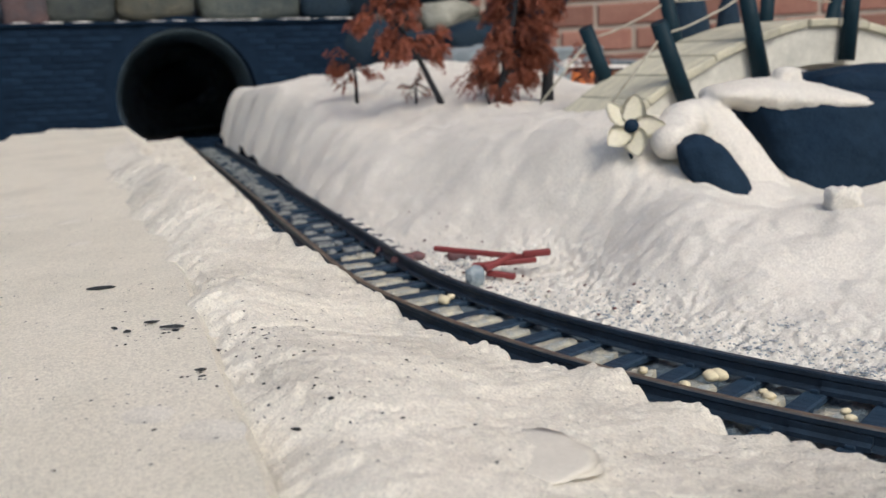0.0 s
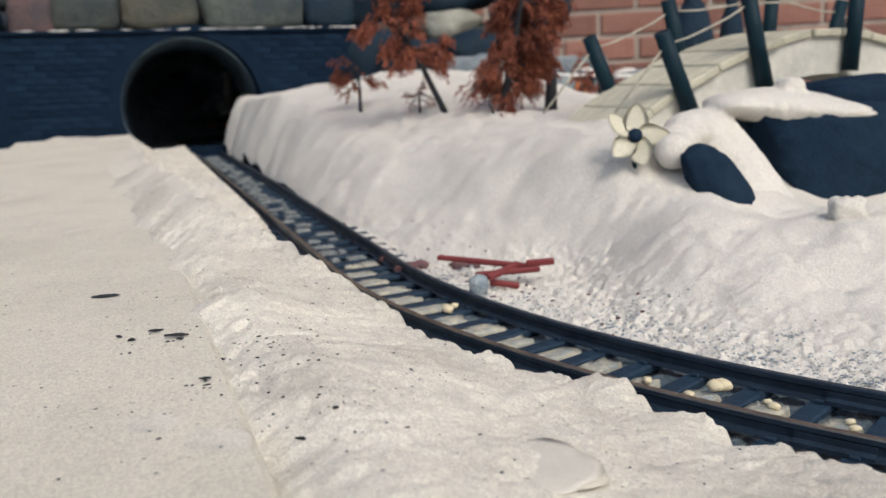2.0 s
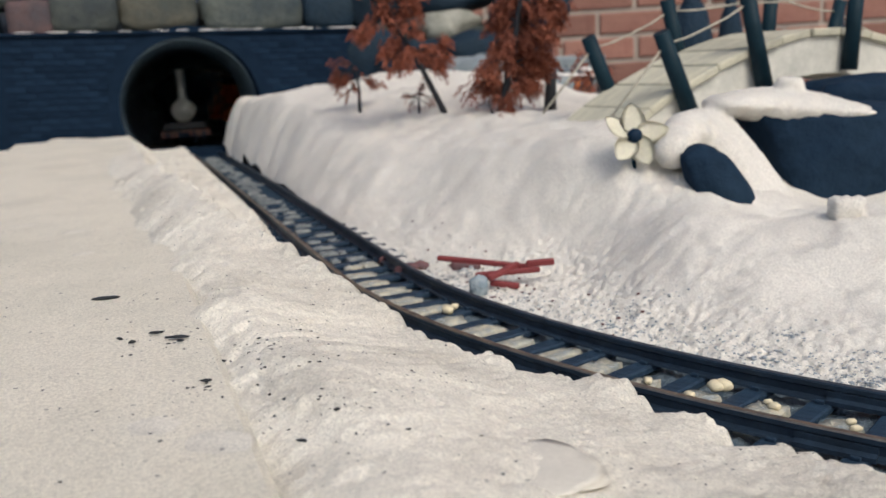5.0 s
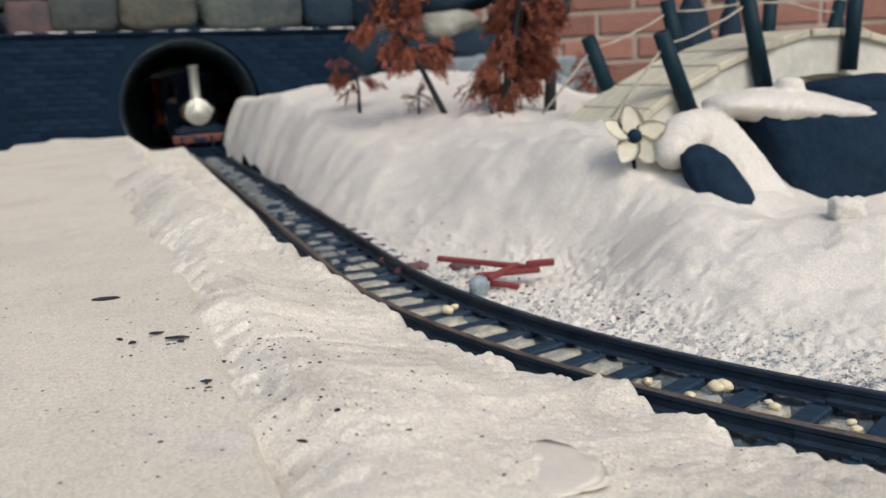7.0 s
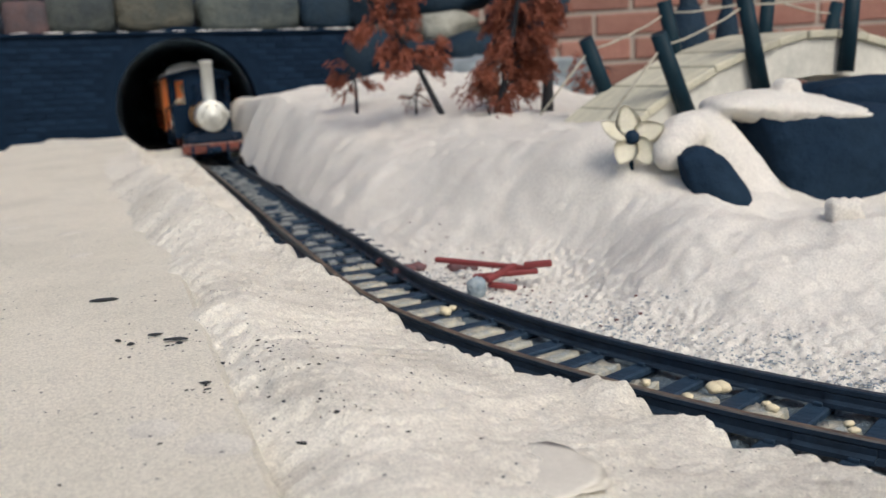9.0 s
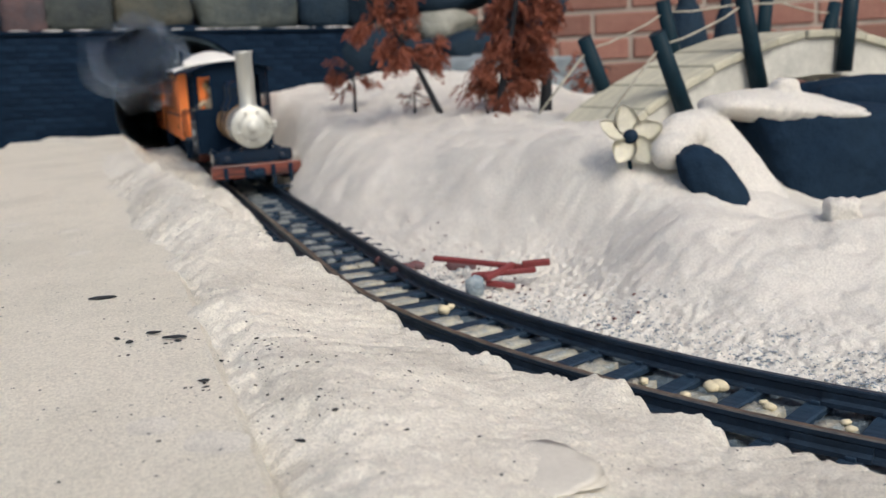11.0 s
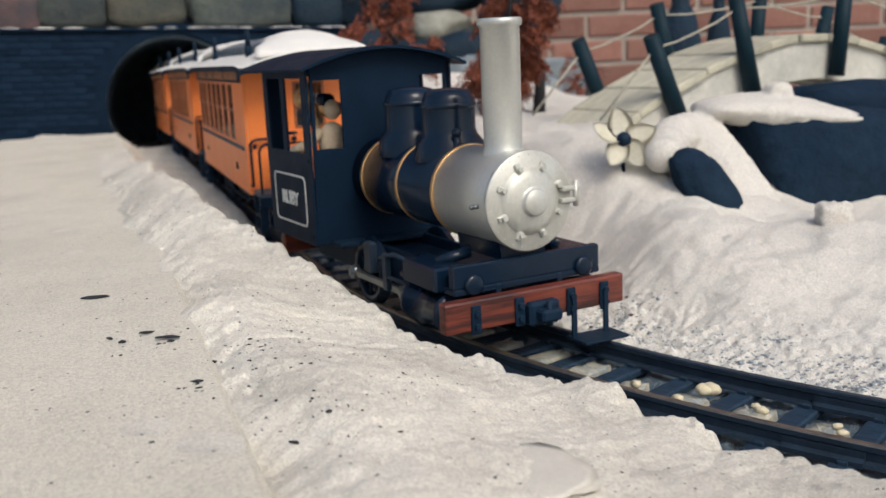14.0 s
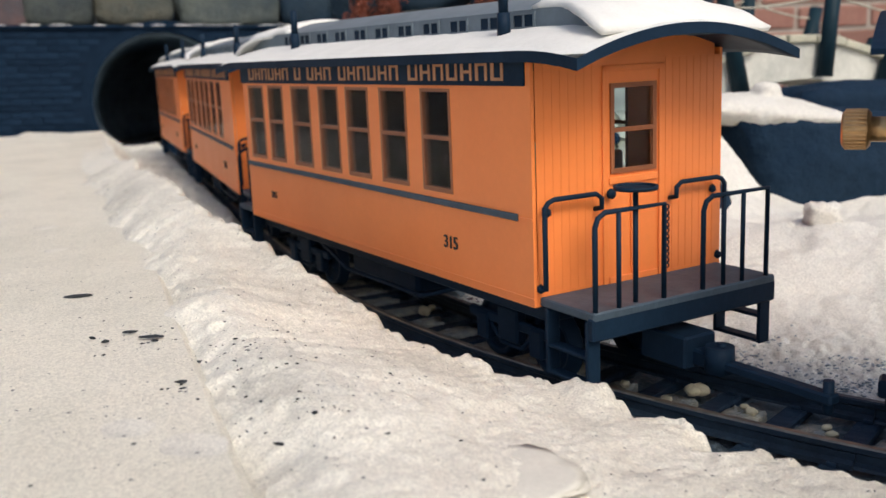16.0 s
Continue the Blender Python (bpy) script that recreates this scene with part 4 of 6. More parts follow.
def branch(bm, a, d, length, r, depth, rnd, tips):
    a, d = Vector(a), Vector(d).normalized()
    pts = [a]
    for i in range(4):
        d = (d + Vector((rnd.uniform(-1, 1), rnd.uniform(-1, 1), rnd.uniform(-0.6, 0.7))) * 0.22).normalized()
        pts.append(pts[-1] + d * length / 4)
    for i in range(4):
        rod(bm, pts[i], pts[i + 1], r * (1 - 0.17 * i), r * (1 - 0.17 * (i + 1)), 7, False)
    if depth == 0:
        tips += [(p, d) for p in pts[1:]]
        return
    for i in range(1, 5):
        for q in range(2):
            nd = (d + Vector((rnd.uniform(-1, 1), rnd.uniform(-0.8, 0.8), rnd.uniform(-0.8, 0.6))) * 0.9).normalized()
            branch(bm, pts[i], nd, length * rnd.uniform(0.35, 0.6), r * 0.45, depth - 1, rnd, tips)
    tips.append((pts[-1], d))


def spray(V, F, at, d, size, rnd):
    """A drooping frond of dry scale-leaves: a rib with short flat side shoots."""
    at = Vector(at)
    d = (Vector(d) + Vector((0, 0, -0.9))).normalized()
    side = d.cross(Vector((rnd.uniform(-1, 1), rnd.uniform(-1, 1), rnd.uniform(-0.3, 0.3)))).normalized()
    n = 7
    for i in range(n):
        p = at + d * size * i / n + Vector((0, 0, -0.10 * size * (i / n) ** 2))
        for q in (-1, 1):
            ln = size * 0.42 * (1 - 0.6 * i / n) * rnd.uniform(0.7, 1.2)
            t = (side * q + d * 0.9 + Vector((rnd.uniform(-0.3, 0.3), rnd.uniform(-0.3, 0.3), rnd.uniform(-0.3, 0.3)))).normalized()
            w = t.cross(Vector((rnd.uniform(-1, 1), rnd.uniform(-1, 1), rnd.uniform(-1, 1)))).normalized() * size * 0.045
            b = len(V)
            V += [p - w, p + w, p + t * ln * 0.6 + w * 0.9, p + t * ln, p + t * ln * 0.6 - w * 0.9]
            F.append((b, b + 1, b + 2, b + 3, b + 4))


def build_tree(label, base, path, r, fronds, spread, seed, extra=(), low=2, bias=0.0):
    """A small dry conifer cutting: bent trunk, side twigs and hanging rust fronds. fronds: count; spread: reach of a frond."""
    rnd = random.Random(seed)
    tree = thing("dry_conifer", label, "tree", "dry trees in the snow", pose(*base))
    bm = bmesh.new()
    pts = [Vector(p) for p in path]
    for i in range(len(pts) - 1):
        k0, k1 = 1 - 0.75 * i / (len(pts) - 1), 1 - 0.75 * (i + 1) / (len(pts) - 1)
        rod(bm, pts[i], pts[i + 1], r * k0, r * k1, 9, False)
    tips = []
    for i in range(low, len(pts)):
        for q in range(4):
            d = Vector((rnd.uniform(-1, 1) + bias, rnd.uniform(-0.7, 0.7), rnd.uniform(-0.75, 0.35)))
            branch(bm, pts[i], d, spread, r * 0.32, 1, rnd, tips)
    for p, d in extra:
        branch(bm, p, d, spread * 0.8, r * 0.3, 1, rnd, tips)
    part("trunk", bm, BARK, tree, "dark bare stem")
    V, F = [], []
    for i in range(fronds):
        p, d = rnd.choice(tips)
        spray(V, F, p + Vector((rnd.gauss(0, 1), rnd.gauss(0, 1), rnd.gauss(0, 1))) * spread * 0.08, d, spread * rnd.uniform(0.28, 0.55), rnd)
    me = bpy.data.meshes.new("crown")
    me.from_pydata([tuple(v) for v in V], [], F)
    me.materials.append(NEEDLE)
    crown = new("crown", me)
    crown.parent = tree
    return tree


def build_trees():
    z = snow_at(0.013, 1.15)
    build_tree("rust-brown dry conifer cutting leaning out of the snow", (0.013, 1.15, z - 0.004),
               [(0, 0, 0), (-0.006, 0, 0.014), (-0.014, 0, 0.032), (-0.024, 0.0, 0.055), (-0.036, 0, 0.078), (-0.048, 0, 0.098), (-0.062, 0, 0.118), (-0.080, 0, 0.14), (-0.10, 0, 0.165)], 0.0042, 800, 0.032, 4, low=4, bias=0.2)
    z = snow_at(0.073, 1.1)
    build_tree("dense upright rust-brown dry conifer cutting", (0.073, 1.10, z - 0.004),
               [(0, 0, 0), (0.004, 0, 0.016), (0.010, 0, 0.035), (0.014, 0, 0.056), (0.020, 0, 0.08), (0.026, 0, 0.105), (0.03, 0, 0.13), (0.034, 0, 0.155), (0.036, 0, 0.18)], 0.0046, 2300, 0.034, 12, low=2, bias=0.30)
    z = snow_at(-0.098, 1.28)
    build_tree("small drooping rust-brown twig in the snow", (-0.098, 1.28, z - 0.003), [(0, 0, 0), (0, 0, 0.018), (0.001, 0, 0.034), (0.0, 0, 0.046), (-0.002, 0, 0.056)], 0.0028, 170, 0.024, 14, low=3)
    z = snow_at(-0.019, 1.20)
    build_tree("tiny rust-brown frond standing in the snow", (-0.019, 1.20, z - 0.002), [(0, 0, 0), (0.0, 0, 0.010), (0.001, 0, 0.019), (0.001, 0, 0.028)], 0.0018, 70, 0.017, 17)
    z = snow_at(0.255, 1.42)
    build_tree("small dry rust-brown shrub by the bridge", (0.240, 1.42, z - 0.004), [(0, 0, 0), (0.002, 0, 0.02), (0.0, 0, 0.045), (0.0, 0, 0.066)], 0.0036, 110, 0.026, 21)
    z = snow_at(0.066, 1.09)
    build_tree("tiny rust-brown frond at the foot of the large dry cutting", (0.066, 1.09, z - 0.002), [(0, 0, 0), (-0.002, 0, 0.006), (-0.004, 0, 0.011), (-0.006, 0, 0.016)], 0.0016, 26, 0.011, 23)
    # charred stake beside the large tree
    bm = bmesh.new()
    rod(bm, (0, 0, -0.02), (0.004, 0, 0.046), 0.0085, 0.006, 9)
    tagged(part("stake", bm, BARK, m=pose(0.135, 1.14, snow_at(0.135, 1.14))), "short charred stake in the snow", "stake")


def build_bridge():
    """An arched footbridge: white side beams, pale planks, dark leaning posts and a cord."""
    bridge = thing("arched_footbridge", "arched white garden footbridge with pale planks and dark green posts", "bridge", m=pose(0.386, 0.97, 0.0, 0, 0, 24.4))
    half, rise, wide = 0.250, 0.0837, 0.090

    def arc(u):
        return 0.144 - rise * (abs(u) / half) ** 1.75
    for y in (0.0, wide):
        lo, hi = [], []
        for i in range(41):
            u = -half + 2 * half * i / 40
            hi.append((u, arc(u)))
            lo.append((u, arc(u) - 0.036))
        bm = bmesh.new()
        plate(bm, lo + hi[::-1], y - 0.004, y + 0.004, axis="y")
        part("side_beam", bm, BRIDGE_WHITE, bridge, "white painted arched beam")
    cnt = 13
    for i in range(cnt):
        u0, u1 = -half + 2 * half * i / cnt, -half + 2 * half * (i + 1) / cnt
        z0, z1 = arc(u0), arc(u1)
        t = math.degrees(math.atan2(z1 - z0, u1 - u0))
        bm = bmesh.new()
        ln = math.hypot(u1 - u0, z1 - z0)
        box(bm, -ln / 2 + 0.0008, ln / 2 - 0.0008, -0.010, wide + 0.010, 0, 0.008, 0.0012)
        part("plank", bm, PLANK, bridge, m=pose((u0 + u1) / 2, random.uniform(-0.002, 0.002), (z0 + z1) / 2 + 0.0005, 0, -t + random.uniform(-1.5, 1.5), 0))
    # posts stand square to the arch
    for y in (-0.013, wide + 0.013):
        tops = []
        for u in (-0.167, -0.0835, 0.0255, 0.109, 0.193):
            slope = -rise * 1.75 * (abs(u) / half) ** 0.75 / half * (1 if u > 0 else -1)
            n = Vector((-slope, 0, 1)).normalized()
            b = Vector((u, y, arc(u) - 0.033))
            top = b + n * 0.094
            bm = bmesh.new()
            rod(bm, b, top, 0.0082, 0.0074, 14)
            part("post", bm, POST_GREEN, bridge)
            tops.append(top - n * 0.012)
        bm = bmesh.new()
        for p, q in zip(tops, tops[1:]):
            mid = (p + q) / 2 - Vector((0, 0, 0.004))
            pipe(bm, [p, (p + mid) / 2 - Vector((0, 0, 0.0015)), mid, (q + mid) / 2 - Vector((0, 0, 0.0015)), q], 0.0011, 6)
        pipe(bm, [tops[0], tops[0] + Vector((-0.06, 0, -0.06))], 0.0011, 6)
        part("cord", bm, ROPE, bridge, "thin pale cord between the posts")
    bm = bmesh.new()
    pipe(bm, [(0.028, -0.006, 0.115), (0.028, -0.010, 0.118), (0.028, -0.010, 0.128), (0.028, -0.006, 0.131)], 0.0022, 6)
    part("hook", bm, COACH_BLACK, bridge, "small dark hook on the beam")


def build_boulders():
    def rock(at, size, seed, lean, label, flat=0.6, turn=0.0, tilt=0.0):
        bm = bmesh.new()
        lump(bm, (0, 0, 0), size, seed, 0.10, 4, flat)
        for v in bm.verts:
            v.co.x -= lean * v.co.z
        tagged(part("boulder", bm, BOULDER, smooth=True, m=pose(*at, 0, tilt, turn)), label, "rock", "black rocks")
    rock((0.372, 0.802, 0.042), (0.106, 0.047, 0.045), 2, 0.62, "large overhanging black rock beneath the bridge", 0.8, 0, 4)
    rock((0.203, 0.690, 0.040), (0.021, 0.022, 0.033), 5, 0.45, "small rounded black rock in the snow", 0.35, -8)
    rock((0.445, 0.872, 0.060), (0.115, 0.045, 0.050), 8, 0.2, "black rock slab behind the snow cap", 0.5, -4)
    # one sheet of snow lies over the rocks and hangs down between them
    drape = bmesh.new()
    for i in range(11):
        t = i / 10
        lump(drape, (0.240 + 0.100 * t, 0.792, 0.0945 - 0.012 * t), (0.020, 0.038, 0.005 + 0.012 * math.sin(math.pi * (0.12 + 0.83 * t))), i, 0.12, 2)
    for i in range(12):
        t = i / 11
        for side, back in ((0.0, 0.0), (0.013, 0.008)):
            lump(drape, (0.208 + side + 0.036 * t ** 1.2, 0.770 + back - 0.060 * t, 0.081 - 0.066 * t ** 1.3), (0.0175, 0.018, 0.0130), 20 + i + 40 * side, 0.14, 2)
    for x, y, z, r in ((0.174, 0.706, 0.0675, 0.0155), (0.182, 0.725, 0.072, 0.018), (0.194, 0.745, 0.077, 0.020)):
        lump(drape, (x, y, z), (r, r, r * 0.9), x * 99, 0.12, 2)
    lump(drape, (0.288, 0.785, 0.1065), (0.011, 0.010, 0.008), 6, 0.25, 2, 0.7)
    ob = part("snow_drape", drape, SNOW_FAR, smooth=True)
    rm = ob.modifiers.new("merge", "REMESH")
    rm.mode, rm.voxel_size, rm.use_smooth_shade = "VOXEL", 0.0020, True
    sm = ob.modifiers.new("soften", "SMOOTH")
    sm.factor, sm.iterations = 0.6, 8
    tagged(ob, "thick wet snow draped over the black rocks", "snow")
    cap = bmesh.new()
    lump(cap, (0, 0, 0), (0.011, 0.008, 0.009), 31, 0.35, 3, 0.4, freq=2.5)
    tagged(part("snow_clump", cap, SNOW_FAR, smooth=True, m=pose(0.2465, 0.575, 0.040)), "small knob of snow on the bank's rim", "snow")


def build_flower():
    """A five-petalled cream garden pinwheel; it turns once a little way in the breeze."""
    stem = thing("pinwheel_flower", "cream plastic pinwheel flower with a dark centre in the snow", "ornament", m=look((0.1470, 0.715, 0.0795), (0.10, 1.4, -0.30)) @ pose(0, 0, 0, 0, 0, 0))
    bm = bmesh.new()
    rod(bm, (0, 0, -0.012), (0, -0.0, -0.002), 0.0016, 0.0016, 8)
    rod(bm, (0, 0, -0.010), (0, -0.045, -0.014), 0.0016, 0.0016, 8)
    part("stalk", bm, POST_GREEN, stem, "thin dark stalk")
    rotor = bmesh.new()
    for k in range(5):
        b2 = bmesh.new()
        rows = []
        for i in range(9):
            t = i / 8
            w = (0.0084 + 0.0006 * (k % 3)) * math.sin(math.pi * min(1, 0.10 + 0.90 * t) ** 0.8) ** 0.75 + 0.0006
            rows.append([b2.verts.new((0.003 + 0.0225 * t, w * q, 0.004 * t * t + 0.0020 * q * (1 - t) + 0.0006 * (q * q))) for q in (-1, -0.5, 0, 0.5, 1)])
        for a, b in zip(rows, rows[1:]):
            for i in range(4):
                b2.faces.new((a[i], b[i], b[i + 1], a[i + 1])).smooth = True
        g = bmesh.ops.solidify(b2, geom=b2.faces[:], thickness=0.0008)
        bmesh.ops.transform(b2, matrix=Matrix.Rotation(2 * math.pi * k / 5 + (0, 0.12, -0.08, 0.1, -0.1)[k], 4, "Z") @ Matrix.Rotation((0.1, -0.3, 0.25, -0.1, 0.35)[k], 4, "X"), verts=b2.verts[:])
        join(rotor, b2)
    r = part("petals", rotor, PETAL, stem, "five cream petals")
    bm = bmesh.new()
    lathe(bm, [(0, 0.0062), (0.0035, 0.0056), (0.0053, 0.0030), (0.0056, -0.001), (0.004, -0.003), (0, -0.003)], 20)
    part("hub", bm, COACH_BLACK, r, "round dark hub")
    return r


def build_red_frame():
    red = thing("red_bench_frame", "broken red model bench half buried beside the track", "bench", m=pose(0.027, 0.648, -0.003, 0, 0, -26))
    for nm, x0, x1, y0, y1, z0, z1, m in (("slat", -0.036, 0.036, 0.0, 0.0045, 0.006, 0.0095, pose(0, 0, 0, 0, 3, 0)), ("slat", -0.004, 0.040, -0.016, -0.012, 0.001, 0.0045, pose(0, 0, 0, 0, -4, 18)),
                                          ("leg", 0.020, 0.0245, -0.018, 0.012, 0.004, 0.008, pose(0, 0, 0, 8, 0, -20)), ("leg", 0.031, 0.050, -0.010, -0.006, 0.004, 0.0085, pose(0, 0, 0, 0, -4, 16)),
                                          ("leg", 0.010, 0.030, -0.022, -0.018, -0.002, 0.002, pose(0, 0, 0, 0, 6, 8))):
        bm = bmesh.new()
        box(bm, x0, x1, y0, y1, z0, z1, 0.0008, m)
        part(nm, bm, RED_PLASTIC, red)
    for x, y, r in ((-0.028, 0.693, 0.007), (-0.018, 0.704, 0.005), (-0.044, 0.735, 0.005), (0.012, 0.70, 0.006), (0.022, 0.695, 0.004)):
        bm = bmesh.new()
        lump(bm, (0, 0, 0), (r * 1.4, r, r * 0.8), x * 700, 0.35, 2)
        tagged(part("red_stone", bm, RED_ROCK, smooth=True, m=pose(x, y, max(snow_at(x, y), -0.01) + r * 0.2)), "dull red stone in the melt by the track", "stone", "red stones")
    bm = bmesh.new()
    lump(bm, (0, 0, 0), (0.006, 0.004, 0.0075), 4, 0.3, 2, 0.5)
    tagged(part("ice_chunk", bm, ICE_CLEAR, m=pose(0.022, 0.612, -0.003)), "clear chunk of ice by the far rail", "ice")


def build_figures():
    """Dark garden shapes standing on and behind the bridge."""
    for x, y, z, h, r in ((0.545, 1.30, 0.135, 0.030, 0.008), (0.40, 1.5, 0.10, 0.16, 0.03), (0.49, 1.6, 0.10, 0.15, 0.02)):
        bm = bmesh.new()
        lathe(bm, [(0, 0), (r, 0), (r * 1.05, h * 0.3), (r * 0.8, h * 0.55), (r * 0.45, h * 0.66), (r * 0.5, h * 0.8), (r * 0.4, h * 0.95), (0, h)], 14)
        rod(bm, (0, 0, -z - 0.1), (0, 0, 0.01), r * 0.5, r * 0.5, 8)
        tagged(part("garden_ornament", bm, STONE_DARK, smooth=True, m=pose(x, y, z)), "dark garden ornament standing beyond the bridge", "ornament", "ornaments")


def build_tunnel_bricks():
    """Small dark bricks that face the tunnel wall."""
    wall = bpy.data.objects["wall_tunnel"]
    bm = bmesh.new()
    box(bm, -0.002, 0.0018, -0.0166, 0.0166, -0.0052, 0.0052, 0.0008)
    first, k = part("brick", bm, WALL_DARK, wall), 0
    for c in range(18):
        for i in range(19):
            v, h = -0.315 + 0.0346 * i + (0.0173 if c % 2 else 0), 0.006 + 0.0115 * c
            if math.hypot(v + 0.016, h - 0.080) < 0.128 + 0.026 or h > 0.206:
                continue
            m = pose(random.uniform(-0.0006, 0.0006), v, h, 0, 0, random.uniform(-0.8, 0.8))
            if k:
                share(first, wall, m)
            else:
                first.matrix_basis = m
            k += 1


def smoke_material():
    m = bpy.data.materials.new("thin_smoke")
    m.use_nodes = True
    n, l = m.node_tree.nodes, m.node_tree.links
    tr, df, mx, ns, mr, co = (n.new(k) for k in ("ShaderNodeBsdfTransparent", "ShaderNodeBsdfTranslucent", "ShaderNodeMixShader", "ShaderNodeTexNoise", "ShaderNodeMapRange", "ShaderNodeTexCoord"))
    ns.inputs["Scale"].default_value, ns.inputs["Detail"].default_value = 16.0, 4.0
    l.new(co.outputs["Object"], ns.inputs["Vector"])
    mr.inputs[1].default_value, mr.inputs[2].default_value, mr.inputs[3].default_value, mr.inputs[4].default_value = 0.40, 0.70, 0.0, 0.32
    l.new(ns.outputs["Fac"], mr.inputs[0])
    df.inputs[0].default_value = (0.50, 0.60, 0.70, 1)
    l.new(mr.outputs[0], mx.inputs[0])
    l.new(tr.outputs[0], mx.inputs[1])
    l.new(df.outputs[0], mx.inputs[2])
    l.new(mx.outputs[0], n["Material Output"].inputs[0])
    return m


def build_smoke():
    """Thin puffs that roll out of the tunnel and drift off along the wall."""
    mt, puffs = smoke_material(), []
    for i, (r, dx, dz) in enumerate(((0.05, 0.0, 0.0), (0.06, -0.05, 0.02), (0.045, 0.03, 0.03), (0.07, -0.09, -0.02), (0.05, -0.13, 0.04))):
        bm = bmesh.new()
        lump(bm, (0, 0, 0), (r * 1.3, r * 0.6, r), i + 3, 0.45, 3)
        ob = part("smoke_puff", bm, mt, smooth=True)
        tagged(ob, "thin bluish smoke puff drifting from the tunnel", "smoke", "smoke puffs")
        puffs.append((ob, dx, dz, i))
    return puffs


build_ground()
build_near_snow()
build_far_snow()
build_bed()
build_board()
build_track()
build_grit()
build_tunnel()
build_stones()
build_trees()
build_bridge()
build_boulders()
rotor = build_flower()
puffs = build_smoke()
build_red_frame()
build_figures()

# ---------------------------------------------------------------- the train
# x runs forward, y to the left, z up from the rail; each vehicle's origin lies on the track under its middle.
ALONG_X = Matrix.Rotation(math.pi / 2, 4, "Y")


def along(x, y=0.0, z=0.0):
    """Turns a lathe's axis forward, from x on."""
    return Matrix.Translation((x, y, z)) @ ALONG_X


def wheel(parent, x, y, z, r, spokes, name="wheel", out=-1):
    mt = LOCO_BLACK if spokes else COACH_BLACK
    w = bmesh.new()
    lathe(w, [(r * 0.80, -0.0028), (r * 1.10, -0.0028), (r * 1.10, -0.0016), (r, -0.0010), (r * 0.985, 0.0030), (r * 0.80, 0.0030), (r * 0.80, -0.0028)], 36)
    if not spokes:
        lathe(w, [(r * 0.82, 0.0012), (r * 0.24, 0.0020), (r * 0.24, 0.0036), (0, 0.0036)], 24)
    ob = part(name, w, mt, parent, m=Matrix.Translation((x, y, z)) @ Matrix.Rotation(math.pi / 2 * (1 if out < 0 else -1), 4, "X"))
    if spokes:
        w = bmesh.new()
        lathe(w, [(0, 0.0036), (r * 0.24, 0.0036), (r * 0.24, -0.002), (0, -0.002)], 16)
        part("hub", w, mt, ob)
        w = bmesh.new()
        rod(w, (r * 0.2, 0, 0.0006), (r * 0.82, 0, 0.0006), 0.0014, 0.0011, 6, False)
        first = part("spoke", w, mt, ob)
        for k in range(1, spokes):
            share(first, ob, Matrix.Rotation(2 * math.pi * k / spokes, 4, "Z"))
        w = bmesh.new()
        plate(w, [(r * 0.8 * math.cos(t), r * 0.8 * math.sin(t)) for t in [math.radians(140 + 8 * i) for i in range(11)]] + [(-r * 0.45, -r * 0.25), (-r * 0.45, r * 0.25)], -0.0012, 0.0022, axis="z")
        part("counterweight", w, mt, ob)
    return ob


